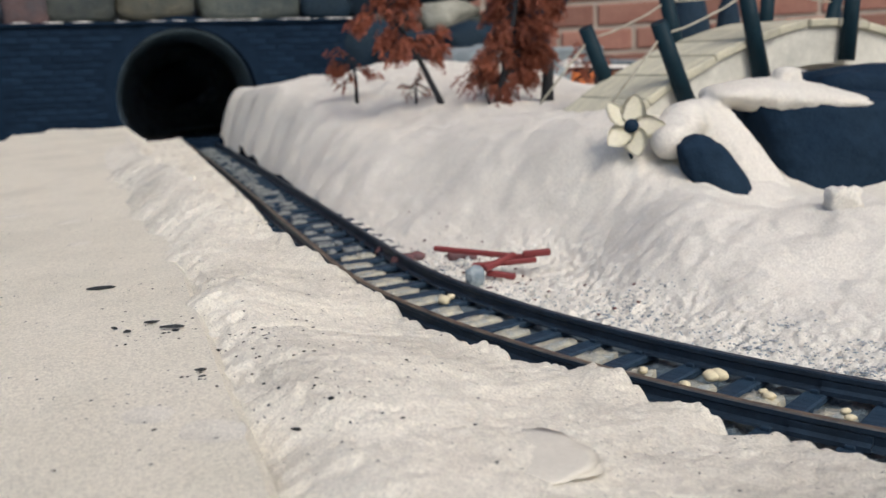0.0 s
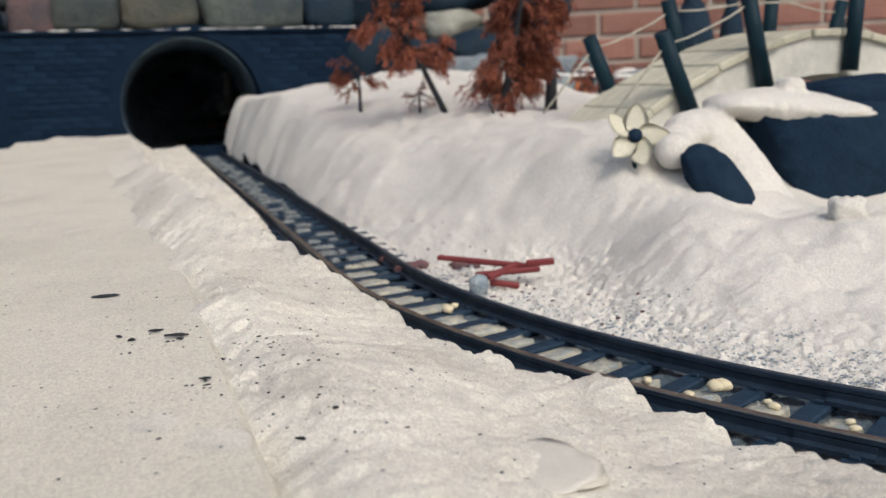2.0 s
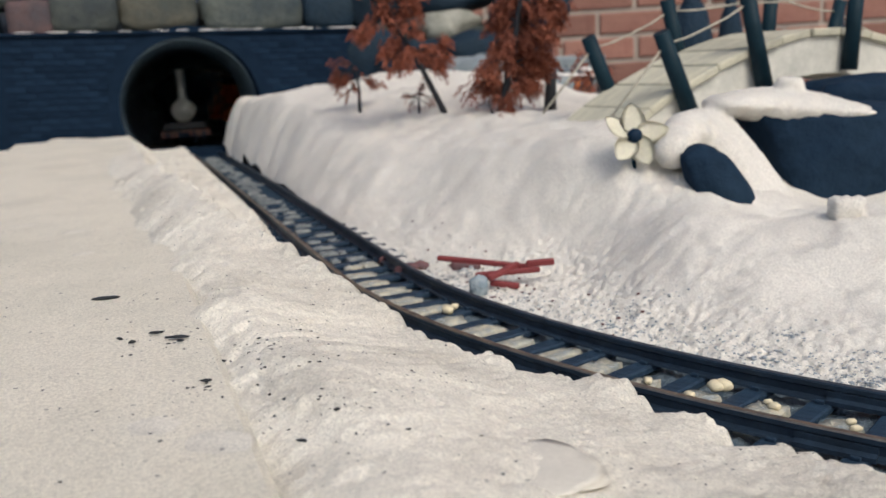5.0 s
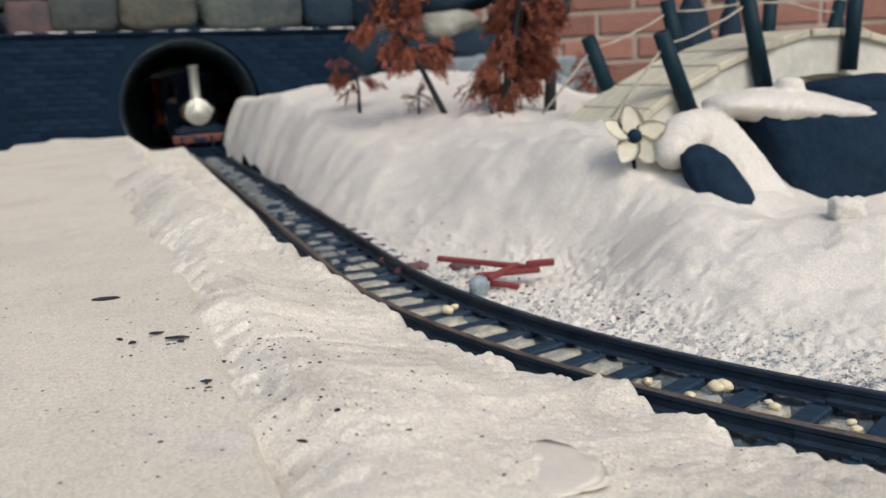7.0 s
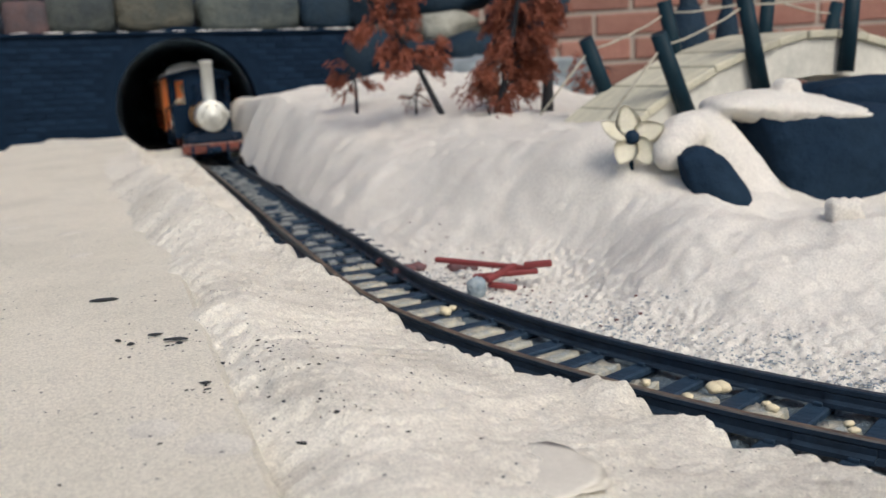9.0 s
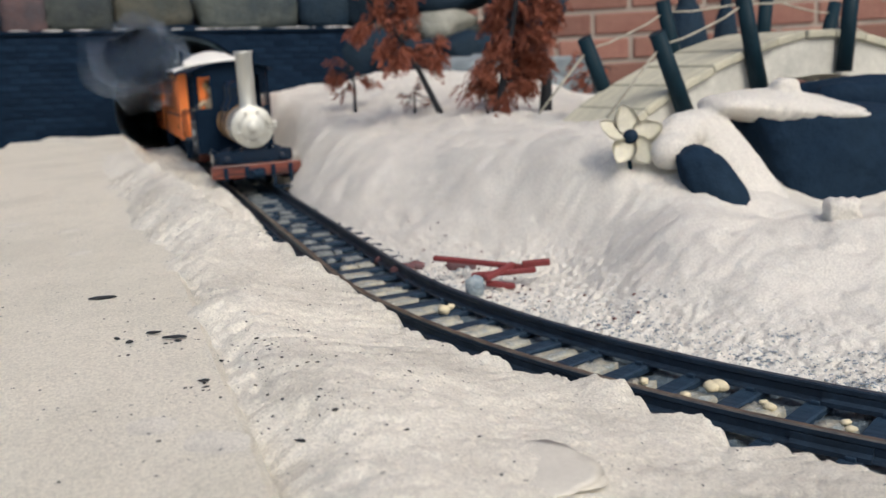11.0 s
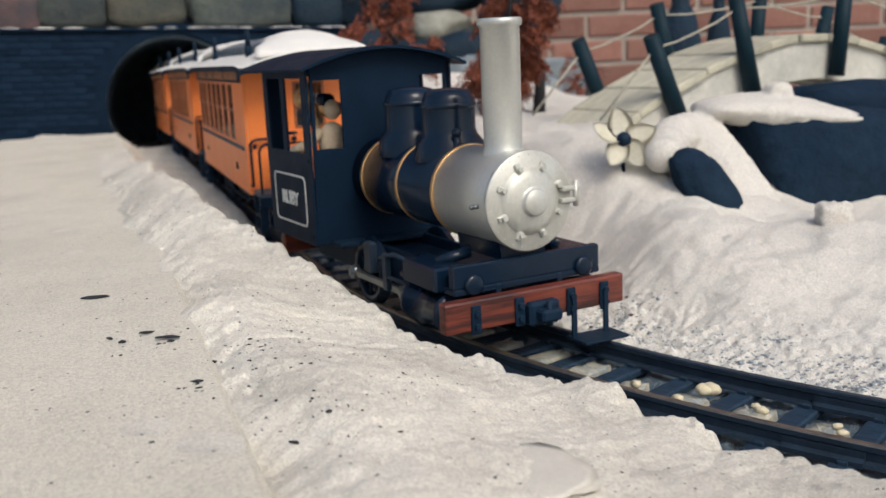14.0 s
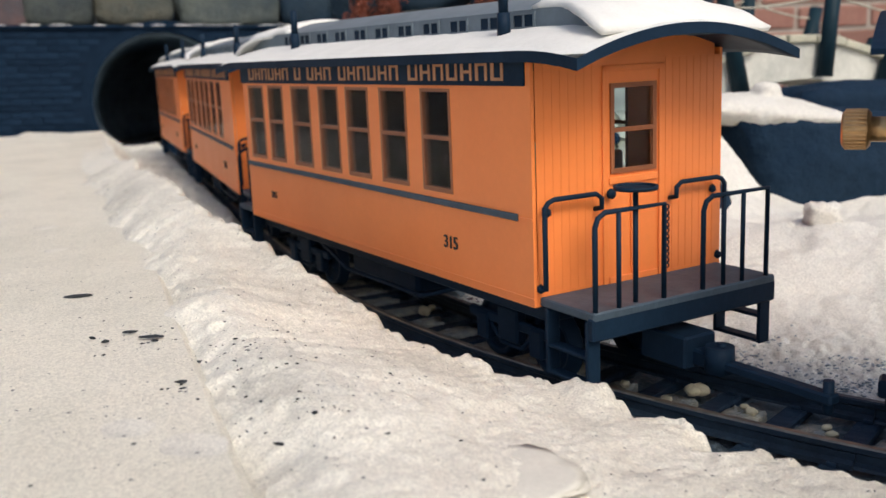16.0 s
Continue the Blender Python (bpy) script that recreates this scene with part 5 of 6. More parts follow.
def build_engine():
    eng = thing("steam_locomotive", "black model steam locomotive with silver smokebox and stack", "locomotive")
    zr, rb = 0.0752, 0.0250
    # boiler and bands
    bm = bmesh.new()
    lathe(bm, [(0, -0.05), (0.0236, -0.05), (0.0236, 0.0630), (0, 0.0630)], 48, along(0, 0, zr))
    part("boiler", bm, LOCO_BLACK, eng, "glossy black boiler")
    for x in (-0.030, 0.018):
        bm = bmesh.new()
        lathe(bm, [(0.0236, -0.0012), (0.0242, -0.0012), (0.0242, 0.0012), (0.0236, 0.0012)], 48, along(x, 0, zr))
        part("boiler_band", bm, BRASS, eng, "polished brass band")
    bm = bmesh.new()
    lathe(bm, [(0.0246, 0.0615), (0.0253, 0.0615), (0.0253, 0.0645), (0.0246, 0.0645)], 48, along(0, 0, zr))
    part("boiler_band", bm, BRASS, eng, "polished brass band")
    # smokebox
    bm = bmesh.new()
    lathe(bm, [(0.0, 0.0640), (0.0247, 0.0640), (0.0247, 0.1165), (0.0243, 0.1175), (0, 0.1175)], 56, along(0, 0, zr))
    box_ = part("smokebox", bm, SILVER, eng, "silver-painted smokebox")
    bm = bmesh.new()
    lathe(bm, [(0, 0.1172), (0.0252, 0.1172), (0.0252, 0.1186), (0.0245, 0.1192), (0.0172, 0.1192), (0.0166, 0.1196), (0.0160, 0.1206), (0.0120, 0.1222), (0.0080, 0.1230), (0.0066, 0.1232), (0.0066, 0.1250), (0.0060, 0.1256), (0, 0.1257)], 56, along(0, 0, zr))
    door = part("smokebox_door", bm, SILVER_FLAT, eng, "cast silver door with a round boss")
    for k in range(8):
        a = math.radians(22 + 45 * k)
        bm = bmesh.new()
        b2 = bmesh.new()
        box(b2, -0.0016, 0.0016, 0.0145, 0.0205, 0.0, 0.0022, 0.0005)
        rod(b2, (0, 0.0175, 0), (0, 0.0175, 0.0040), 0.0014, 0.0014, 6)
        bmesh.ops.transform(b2, matrix=along(0.1186, 0, zr) @ Matrix.Rotation(a, 4, "Z"), verts=b2.verts[:])
        join(bm, b2)
        part("door_clamp", bm, SILVER_FLAT, door)
    bm = bmesh.new()
    for k in range(26):
        a = 2 * math.pi * k / 26
        lathe(bm, [(0.0006, 0), (0.0005, 0.0004), (0, 0.0006)], 6, along(0.1188, 0.0232 * math.sin(a), zr + 0.0232 * math.cos(a)))
    part("rivet_ring", bm, SILVER_FLAT, door, kind="stuff")
    bm = bmesh.new()
    box(bm, 0.1192, 0.1225, 0.0175, 0.0285, zr + 0.0030, zr + 0.0056, 0.0006)
    box(bm, 0.1192, 0.1225, 0.0175, 0.0285, zr - 0.0030, zr - 0.0004, 0.0006)
    rod(bm, (0.1215, 0.0262, zr - 0.0050), (0.1215, 0.0262, zr + 0.0078), 0.0014)
    part("door_hinge", bm, SILVER_FLAT, door, "silver strap hinge")
    bm = bmesh.new()
    rod(bm, (0.110, -0.024, zr - 0.001), (0.110, -0.0275, zr - 0.001), 0.0012)
    lump(bm, (0.110, -0.028, zr - 0.001), (0.0014, 0.0014, 0.0014), 1, 0, 1)
    part("side_valve", bm, STEEL, box_, "small steel knob")
    # stack
    bm = bmesh.new()
    m = Matrix.Translation((0.0964, 0, 0))
    lathe(bm, [(0.0120, zr + 0.0205), (0.0104, zr + 0.0245), (0.0098, zr + 0.0275), (0.0101, 0.1602), (0.0112, 0.1608), (0.0114, 0.1632), (0.0108, 0.1644), (0.0096, 0.1644), (0.0090, 0.154), (0, 0.154)], 40, m)
    part("chimney", bm, SILVER, eng, "tall straight silver stack")
    # domes
    for x, r, zt, nm in ((-0.0045, 0.0158, 0.1305, "sand_dome"), (0.0408, 0.0150, 0.1300, "steam_dome")):
        bm = bmesh.new()
        zb = zr + 0.019
        lathe(bm, [(r * 1.32, zb - 0.004), (r * 1.28, zb + 0.006), (r * 1.06, zb + 0.010), (r, zb + 0.013), (r, zt - 0.010), (r * 0.97, zt - 0.006), (r * 0.82, zt - 0.0018), (r * 0.5, zt - 0.0004), (0, zt)], 40, Matrix.Translation((x, 0, 0)))
        d = part(nm, bm, LOCO_BLACK, eng, "glossy black dome")
        bm = bmesh.new()
        lathe(bm, [(r * 1.02, zt - 0.0108), (r * 1.05, zt - 0.0104), (r * 1.05, zt - 0.0088), (r * 1.0, zt - 0.008)], 40, Matrix.Translation((x, 0, 0)))
        part("dome_ring", bm, LOCO_BLACK, d)
    bm = bmesh.new()
    rod(bm, (0.060, -0.006, zr + 0.018), (0.060, -0.006, zr + 0.030), 0.0022, 0.0018, 10)
    lump(bm, (0.060, -0.006, zr + 0.0315), (0.0030, 0.0030, 0.0024), 2, 0.0, 2)
    part("safety_valve", bm, LOCO_BLACK, eng, "black valve")
    # frame, saddle, front deck
    bm = bmesh.new()
    for y in (-0.0185, 0.0185):
        box(bm, -0.118, 0.1175, y - 0.0015, y + 0.0015, 0.014, 0.036, 0.0004)
    box(bm, -0.118, -0.030, -0.040, 0.040, 0.0335, 0.0365, 0.0005)
    box(bm, -0.118, 0.11, -0.017, 0.017, 0.018, 0.030, 0.001)
    part("frame", bm, COACH_BLACK, eng)
    bm = bmesh.new()
    plate(bm, [(-0.020, 0.034), (0.020, 0.034), (0.013, 0.046), (0.014, 0.056), (-0.014, 0.056), (-0.013, 0.046)], 0.070, 0.112)
    part("saddle", bm, LOCO_BLACK, eng, "black smokebox saddle")
    bm = bmesh.new()
    box(bm, 0.058, 0.1175, -0.044, 0.044, 0.0325, 0.0362, 0.0008)
    box(bm, 0.112, 0.1172, -0.044, 0.044, 0.036, 0.0475, 0.0008)
    part("front_deck", bm, LOCO_BLACK, eng, "black front deck")
    # buffer beam
    bm = bmesh.new()
    box(bm, 0.1180, 0.1251, -0.0535, 0.0535, 0.0166, 0.0320, 0.0012, seg=2)
    beam = part("buffer_beam", bm, BEAM_WOOD, eng, "red-brown wooden buffer beam")
    for y in (-0.037, -0.012, 0.019, 0.040):
        bm = bmesh.new()
        box(bm, 0.1250, 0.1266, y - 0.0027, y + 0.0027, 0.0150, 0.0295, 0.0005)
        rod(bm, (0.126, y, 0.0255), (0.1285, y, 0.0255), 0.0016, 0.0016, 6)
        rod(bm, (0.126, y, 0.0190), (0.1285, y, 0.0190), 0.0016, 0.0016, 6)
        part("beam_strap", bm, COACH_BLACK, beam, "black iron strap")
    bm = bmesh.new()
    box(bm, 0.1245, 0.1310, -0.009, 0.009, 0.0145, 0.0265, 0.0015)
    box(bm, 0.130, 0.1375, -0.006, 0.006, 0.0175, 0.0235, 0.0012)
    rod(bm, (0.134, 0, 0.0150), (0.134, 0, 0.0275), 0.0016)
    part("coupler", bm, COACH_BLACK, beam, "black pocket coupler")
    for sgn in (1,):
        bm = bmesh.new()
        for y in (0.020, 0.040):
            box(bm, 0.1262, 0.1278, y - 0.0015, y + 0.0015, 0.0030, 0.0260, 0.0003)
        box(bm, 0.122, 0.1395, 0.018, 0.0455, 0.0020, 0.0036, 0.0005)
        part("front_step", bm, COACH_BLACK, beam, "black hanging footstep")
    for y in (-0.033, 0.033):
        bm = bmesh.new()
        lathe(bm, [(0.0040, 0), (0.0052, 0.001), (0.0052, 0.003), (0.0038, 0.0036), (0, 0.0036)], 20, along(0.1160, y, 0.0375))
        part("front_ring", bm, LOCO_BLACK, eng, "dark polished ring")
    # cylinders and running gear
    for sgn in (-1, 1):
        y = sgn * 0.0385
        bm = bmesh.new()
        lathe(bm, [(0, 0.068), (0.0108, 0.068), (0.0108, 0.0705), (0.0100, 0.071), (0.0100, 0.103), (0.0108, 0.1035), (0.0108, 0.106), (0.006, 0.107), (0, 0.107)], 28, along(0, y, 0.0215))
        box(bm, 0.071, 0.103, min(y, y - sgn * 0.022), max(y, y - sgn * 0.022), 0.013, 0.030, 0.001)
        cyl = part("cylinder", bm, LOCO_BLACK, eng, "black steam cylinder")
        bm = bmesh.new()
        box(bm, 0.069, 0.105, y - 0.009, y + 0.009, 0.0325, 0.0450, 0.0012)
        rod(bm, (0.105, y, 0.039), (0.1095, y, 0.039), 0.0030, 0.0024)
        rod(bm, (0.062, y, 0.039), (0.069, y, 0.039), 0.0022, 0.0026)
        part("valve_chest", bm, LOCO_BLACK, cyl, "black valve chest")
        bm = bmesh.new()
        rod(bm, (0.052, y, 0.0215), (0.070, y, 0.0215), 0.0014)
        box(bm, 0.030, 0.070, y - 0.0012, y + 0.0012, 0.0262, 0.0276, 0.0003)
        box(bm, 0.028, 0.033, y - 0.0016, y + 0.0016, 0.0190, 0.040, 0.0003)
        part("slide_bar", bm, RAIL, eng, "dull steel slide bar")
        bm = bmesh.new()
        pipe(bm, [(0.062, y, 0.040), (0.040, y, 0.041), (0.022, y, 0.036), (0.012, y - sgn * 0.004, 0.0325)], 0.0013)
        box(bm, 0.006, 0.016, y - 0.003, y + 0.002, 0.026, 0.044, 0.001)
        part("valve_gear", bm, RAIL, eng, "small steel valve rod")
        bm = bmesh.new()
        pipe(bm, [(0.095, y * 0.55, 0.049), (0.092, y * 0.8, 0.047), (0.088, y * 0.95, 0.044)], 0.0032)
        part("steam_pipe", bm, LOCO_BLACK, eng)
    wheels = []
    for x in (-0.0205, 0.0480):
        for sgn in (-1, 1):
            wheels.append(wheel(eng, x, sgn * 0.0245, 0.0195, 0.0195, 10, "driving_wheel", sgn))
    for x in (-0.0205, 0.0480):
        bm = bmesh.new()
        rod(bm, (x, -0.022, 0.0195), (x, 0.022, 0.0195), 0.0026)
        part("axle", bm, STEEL, eng)
    rods = []
    for sgn in (-1, 1):
        bm = bmesh.new()
        y = sgn * 0.0325
        box(bm, -0.0205, 0.0480, y - 0.0011, y + 0.0011, -0.0022, 0.0022, 0.0006)
        for x in (-0.0205, 0.0480):
            rod(bm, (x, y - 0.0022, 0), (x, y + 0.0022, 0), 0.0042, 0.0042, 18)
            rod(bm, (x, y - 0.0034, 0), (x, y + 0.0034, 0), 0.0022, 0.0022, 6)
        rods.append(part("side_rod", bm, STEEL, eng, "bright steel side rod"))
    # cab
    x0, x1, w, zb, zt = -0.1236, -0.0445, 0.0506, 0.0343, 0.1440
    for sgn in (-1, 1):
        bm = bmesh.new()
        ya, yb = (-w, -w + 0.0016) if sgn < 0 else (w - 0.0016, w)
        plate(bm, rect(x0, x1, zb, zt), ya, yb, [rect(-0.1155, -0.0905, 0.0915, 0.1375), rect(-0.0835, -0.0535, 0.0915, 0.1375)], axis="y")
        side = part("cab_side", bm, CAB_BLACK, eng, "matt black cab side with two open windows")
        bm = bmesh.new()
        yo = -w - 0.0005 if sgn < 0 else w + 0.0005
        ya, yb = (yo, -w - 0.0001) if sgn < 0 else (w + 0.0001, yo)
        plate(bm, rounded(-0.1127, -0.0558, 0.0446, 0.0769, 0.0045), ya, yb, [rounded(-0.1116, -0.0569, 0.0457, 0.0758, 0.0036)], axis="y")
        part("panel_line", bm, WHITE_PAINT, side, "white rounded border line")
        lettering("name_letters", "RUBY", 0.0122, WHITE_PAINT, side, Matrix.Translation((-0.0845, yo, 0.0607)) @ Matrix.Rotation(math.pi / 2, 4, "X") if sgn < 0 else
                  Matrix.Translation((-0.0845, yo, 0.0607)) @ Matrix.Rotation(math.pi, 4, "Z") @ Matrix.Rotation(math.pi / 2, 4, "X"), "white name lettering", 0.00022)
        bm = bmesh.new()
        for x, z in ((-0.047, 0.0875), (-0.047, 0.0400)):
            lathe(bm, [(0.0012, 0), (0.0009, 0.0007), (0, 0.0008)], 8, Matrix.Translation((x, yo * 0.999, z)) @ Matrix.Rotation(math.pi / 2 * -sgn, 4, "X"))
        part("cab_bolt", bm, CAB_BLACK, side, kind="stuff")
    roof = [(-w - 0.006 + (2 * w + 0.012) * i / 24, 0.1420 + 0.0122 * math.cos(math.pi / 2 * (2 * i / 24 - 1)) ** 0.9) for i in range(25)]
    for xa, xb, nm in ((x1 - 0.0018, x1, "cab_front"), (x0, x0 + 0.0018, "cab_back")):
        bm = bmesh.new()
        top = [(y, z - 0.0008) for y, z in roof[::-1] if abs(y) < w]
        if nm == "cab_front":
            holes = [rect(-0.0455, -0.0275, 0.094, 0.136), rect(0.0275, 0.0455, 0.094, 0.136)]
            plate(bm, [(-w + 0.0017, zb), (w - 0.0017, zb)] + top, xa, xb, holes)
        else:
            plate(bm, [(-w + 0.0017, 0.1375), (w - 0.0017, 0.1375)] + top, xa, xb)
            box(bm, xa, xb, -w + 0.0017, -0.036, zb, 0.1374)
            box(bm, xa, xb, 0.036, w - 0.0017, zb, 0.1374)
            box(bm, xa, xb, -0.0359, 0.0359, zb, 0.062)
        part(nm, bm, CAB_BLACK, eng)
    bm = bmesh.new()
    plate(bm, [(y, z + 0.0012) for y, z in roof[::-1]] + [(y, z - 0.0006) for y, z in roof], x0 - 0.027, x1 + 0.011)
    rf = part("cab_roof", bm, CAB_BLACK, eng, "arched black cab roof", smooth=False)
    bm = bmesh.new()
    for x in (x0 + 0.012, x1 - 0.012):
        for y in (-0.045, 0.045):
            lathe(bm, [(0.0012, 0), (0.0010, 0.0010), (0, 0.0012)], 8, Matrix.Translation((x, y, 0.1452)))
    part("roof_bolt", bm, CAB_BLACK, rf, kind="stuff")
    bm = bmesh.new()
    box(bm, x0, x1, -w + 0.002, w - 0.002, 0.0345, 0.037, 0.0004)
    part("cab_floor", bm, COACH_BLACK, eng)
    # backhead, tank and valves with brass knobs
    bm = bmesh.new()
    lathe(bm, [(0, -0.062), (0.0225, -0.060), (0.0236, -0.057), (0.0236, -0.045)], 32, along(0, 0, zr))
    part("backhead", bm, LOCO_BLACK, eng)
    for y, z, xk, xt in ((0.004, 0.1143, -0.155, -0.072), (-0.022, 0.1226, -0.118, -0.078)):
        bm = bmesh.new()
        rod(bm, (xk + 0.016, y, z), (xt, y, z), 0.0042, 0.0042, 14)
        v = part("valve_stem", bm, LOCO_BLACK, eng, "black valve stem")
        bm = bmesh.new()
        lathe(bm, [(0, -0.0075), (0.0060, -0.0075), (0.0070, -0.0065), (0.0070, 0.0010), (0.0060, 0.0020), (0.0045, 0.0022), (0.0045, 0.0075), (0.0052, 0.0080), (0.0052, 0.0120), (0.003, 0.0122), (0.003, 0.018), (0, 0.018)], 28, along(xk, y, z))
        for k in range(28):
            a = 2 * math.pi * k / 28
            rod(bm, (xk - 0.0064, y + 0.0070 * math.cos(a), z + 0.0070 * math.sin(a)), (xk + 0.0008, y + 0.0070 * math.cos(a), z + 0.0070 * math.sin(a)), 0.00045, 0.00045, 5, False)
        part("knob", bm, BRASS, v, "knurled brass knob")
    bm = bmesh.new()
    pipe(bm, [(-0.107, -0.020, 0.119), (-0.100, -0.022, 0.108), (-0.098, -0.022, 0.095), (-0.100, -0.020, 0.084), (-0.10, -0.02, 0.04)], 0.0018)
    part("feed_pipe", bm, BRASS, eng, "bent copper-coloured pipe")
    bm = bmesh.new()
    lathe(bm, [(0, 0.068), (0.012, 0.068), (0.013, 0.070), (0.013, 0.0805), (0.012, 0.082), (0, 0.082)], 24, Matrix.Translation((-0.075, 0.018, -0.032)))
    part("gas_tank", bm, LOCO_BLACK, eng)
    # rear beam
    bm = bmesh.new()
    box(bm, -0.1300, -0.1240, -0.044, 0.044, 0.0166, 0.0320, 0.0012)
    rb_ = part("rear_beam", bm, BEAM_WOOD, eng, "red-brown rear beam")
    bm = bmesh.new()
    box(bm, -0.146, -0.130, -0.005, 0.005, 0.0165, 0.0235, 0.001)
    rod(bm, (-0.142, 0, 0.012), (-0.142, 0, 0.028), 0.0016)
    part("coupler", bm, COACH_BLACK, rb_)
    # driver doll in the cab, one plain shape
    bm = bmesh.new()
    lump(bm, (0, 0, 0.012), (0.0085, 0.0100, 0.015), 1, 0.08, 3)
    lump(bm, (0.001, 0, 0.0345), (0.0055, 0.0055, 0.0065), 2, 0.05, 3)
    rod(bm, (-0.001, -0.009, 0.021), (0.004, -0.021, 0.013), 0.0040, 0.0034, 10)
    rod(bm, (0.004, -0.021, 0.013), (-0.010, -0.024, 0.010), 0.0034, 0.0028, 10)
    rod(bm, (0, 0.009, 0.021), (0.010, 0.016, 0.012), 0.0040, 0.0030, 10)
    doll = part("driver_doll", bm, CLOTH, smooth=True, m=pose(-0.070, -0.024, 0.082))
    tagged(doll, "small cream-painted toy driver seated in the cab", "doll")
    bm = bmesh.new()
    box(bm, -0.080, -0.056, -0.040, -0.008, 0.037, 0.0715, 0.002)
    part("driver_seat", bm, COACH_BLACK, eng)
    return eng, wheels, rods, doll


WINDOWS = [(-0.1545, -0.1275), (-0.1190, -0.0945), (-0.0805, -0.0525), (-0.0405, -0.0140), (-0.0045, 0.0225), (0.0350, 0.0630), (0.0770, 0.1035)]


def build_coach(number):
    L, w, zb, zl, ze = 0.1640, 0.0540, 0.0420, 0.1330, 0.1450
    car = thing("passenger_coach", "orange model passenger coach with snow on its grey roof", "railway coach", "coaches of the train")
    # sides with their window openings
    for sgn in (-1, 1):
        ya, yb = (-w, -w + 0.0018) if sgn < 0 else (w - 0.0018, w)
        bm = bmesh.new()
        plate(bm, rect(-L, L, zb, ze), ya, yb, [rect(a, b, 0.0835, 0.1315) for a, b in WINDOWS], axis="y")
        side = part("side", bm, ORANGE, car, "orange wooden side")
        yo = sgn * w
        # letterboard and belt rail stand proud
        bm = bmesh.new()
        box(bm, -L - 0.001, L - 0.003, min(yo, yo + sgn * 0.0012), max(yo, yo + sgn * 0.0012), zl, ze - 0.0005, 0.0003)
        part("letterboard", bm, COACH_BLACK, side, "black letterboard")
        bm = bmesh.new()
        box(bm, -L + 0.001, L - 0.0095, min(yo, yo + sgn * 0.0012), max(yo, yo + sgn * 0.0012), 0.0775, 0.0805, 0.0004)
        part("belt_rail", bm, PLATFORM_GREY, side, "dark belt rail")
        # road name: plain gold bars, a bar for each character
        bm = bmesh.new()
        u = -0.1475
        for word in (6, 1, 3, 6, 7):
            for c in range(word):
                wd = 0.0103
                a, b = (u, u + wd - 0.0014)
                yk = yo + sgn * 0.0012
                if sgn > 0:
                    a, b = -b, -a
                box(bm, a, a + 0.0022, min(yk, yk + sgn * 0.0003), max(yk, yk + sgn * 0.0003), 0.1351, 0.1428)
                box(bm, b - 0.0018, b, min(yk, yk + sgn * 0.0003), max(yk, yk + sgn * 0.0003), 0.1351, 0.1428)
                zc = 0.1351 + 0.0031 * (c % 3)
                box(bm, a + 0.0022, b - 0.0018, min(yk, yk + sgn * 0.0003), max(yk, yk + sgn * 0.0003), zc, zc + 0.0013)
                u += wd + 0.0014
            u += 0.0072
        part("road_name", bm, GOLD, side, "gold lettering along the letterboard", kind="stuff")
        if number:
            face = Matrix.Rotation(math.pi / 2, 4, "X") if sgn < 0 else Matrix.Rotation(math.pi, 4, "Z") @ Matrix.Rotation(math.pi / 2, 4, "X")
            for x in (0.100, -0.120):
                lettering("car_number", number, 0.0085 if x > 0 else 0.006, GRIT, side, Matrix.Translation((x, yo + sgn * 0.0003, 0.0603)) @ face, "small black number")
        # windows
        for a, b in WINDOWS:
            bm = bmesh.new()
            yk = yo - sgn * 0.0009
            plate(bm, rect(a, b, 0.0835, 0.1315), yk - 0.0012, yk + 0.0012, [rect(a + 0.0017, b - 0.0017, 0.0855, 0.1080), rect(a + 0.0017, b - 0.0017, 0.1098, 0.1300)], axis="y")
            fr = part("window", bm, ORANGE_DARK, side, "brown sash frame")
            bm = bmesh.new()
            box(bm, a + 0.001, b - 0.001, yk - 0.0003, yk + 0.0003, 0.0850, 0.1305)
            part("pane", bm, GLASS, fr).visible_shadow = False
        # fine board grooves below and between
        bm = bmesh.new()
        for i in range(2):
            z = 0.0455 + 0.0335 * i
            box(bm, -L, L, min(yo, yo + sgn * 0.0004), max(yo, yo + sgn * 0.0004), z - 0.0004, z + 0.0004)
        part("side_batten", bm, ORANGE, side)
    # ends
    arch = [(-w + 2 * w * i / 20, ze + 0.0115 * (1 - (2 * i / 20 - 1) ** 2)) for i in range(21)]
    for end in (-1, 1):
        xa, xb = (L - 0.002, L + 0.0003) if end > 0 else (-L - 0.0003, -L + 0.002)
        xo = end * (L + 0.0003)
        bm = bmesh.new()
        plate(bm, [(-w + 0.0016, zb + 0.0002), (w - 0.0016, zb + 0.0002)] + [p for p in arch[::-1] if abs(p[0]) < w - 0.0016], xa, xb, [rect(-0.0125, 0.0125, 0.0945, 0.1315)])
        e = part("end_wall", bm, ORANGE, car, "orange boarded end wall")

        def out(b, y0, y1, z0, z1, t, bev=0.0002):
            box(b, min(xo, xo + end * t), max(xo, xo + end * t), y0, y1, z0, z1, bev)
        bm = bmesh.new()
        for k in range(17):
            y = -w + 0.0020 + 0.0042 * k
            if y < -0.021:
                out(bm, y, y + 0.0038, 0.0475, 0.142, 0.00015, 0.0001)
                out(bm, -y - 0.0038, -y, 0.0475, 0.142, 0.00015, 0.0001)
        part("end_boarding", bm, ORANGE, e, kind="stuff")
        bm = bmesh.new()
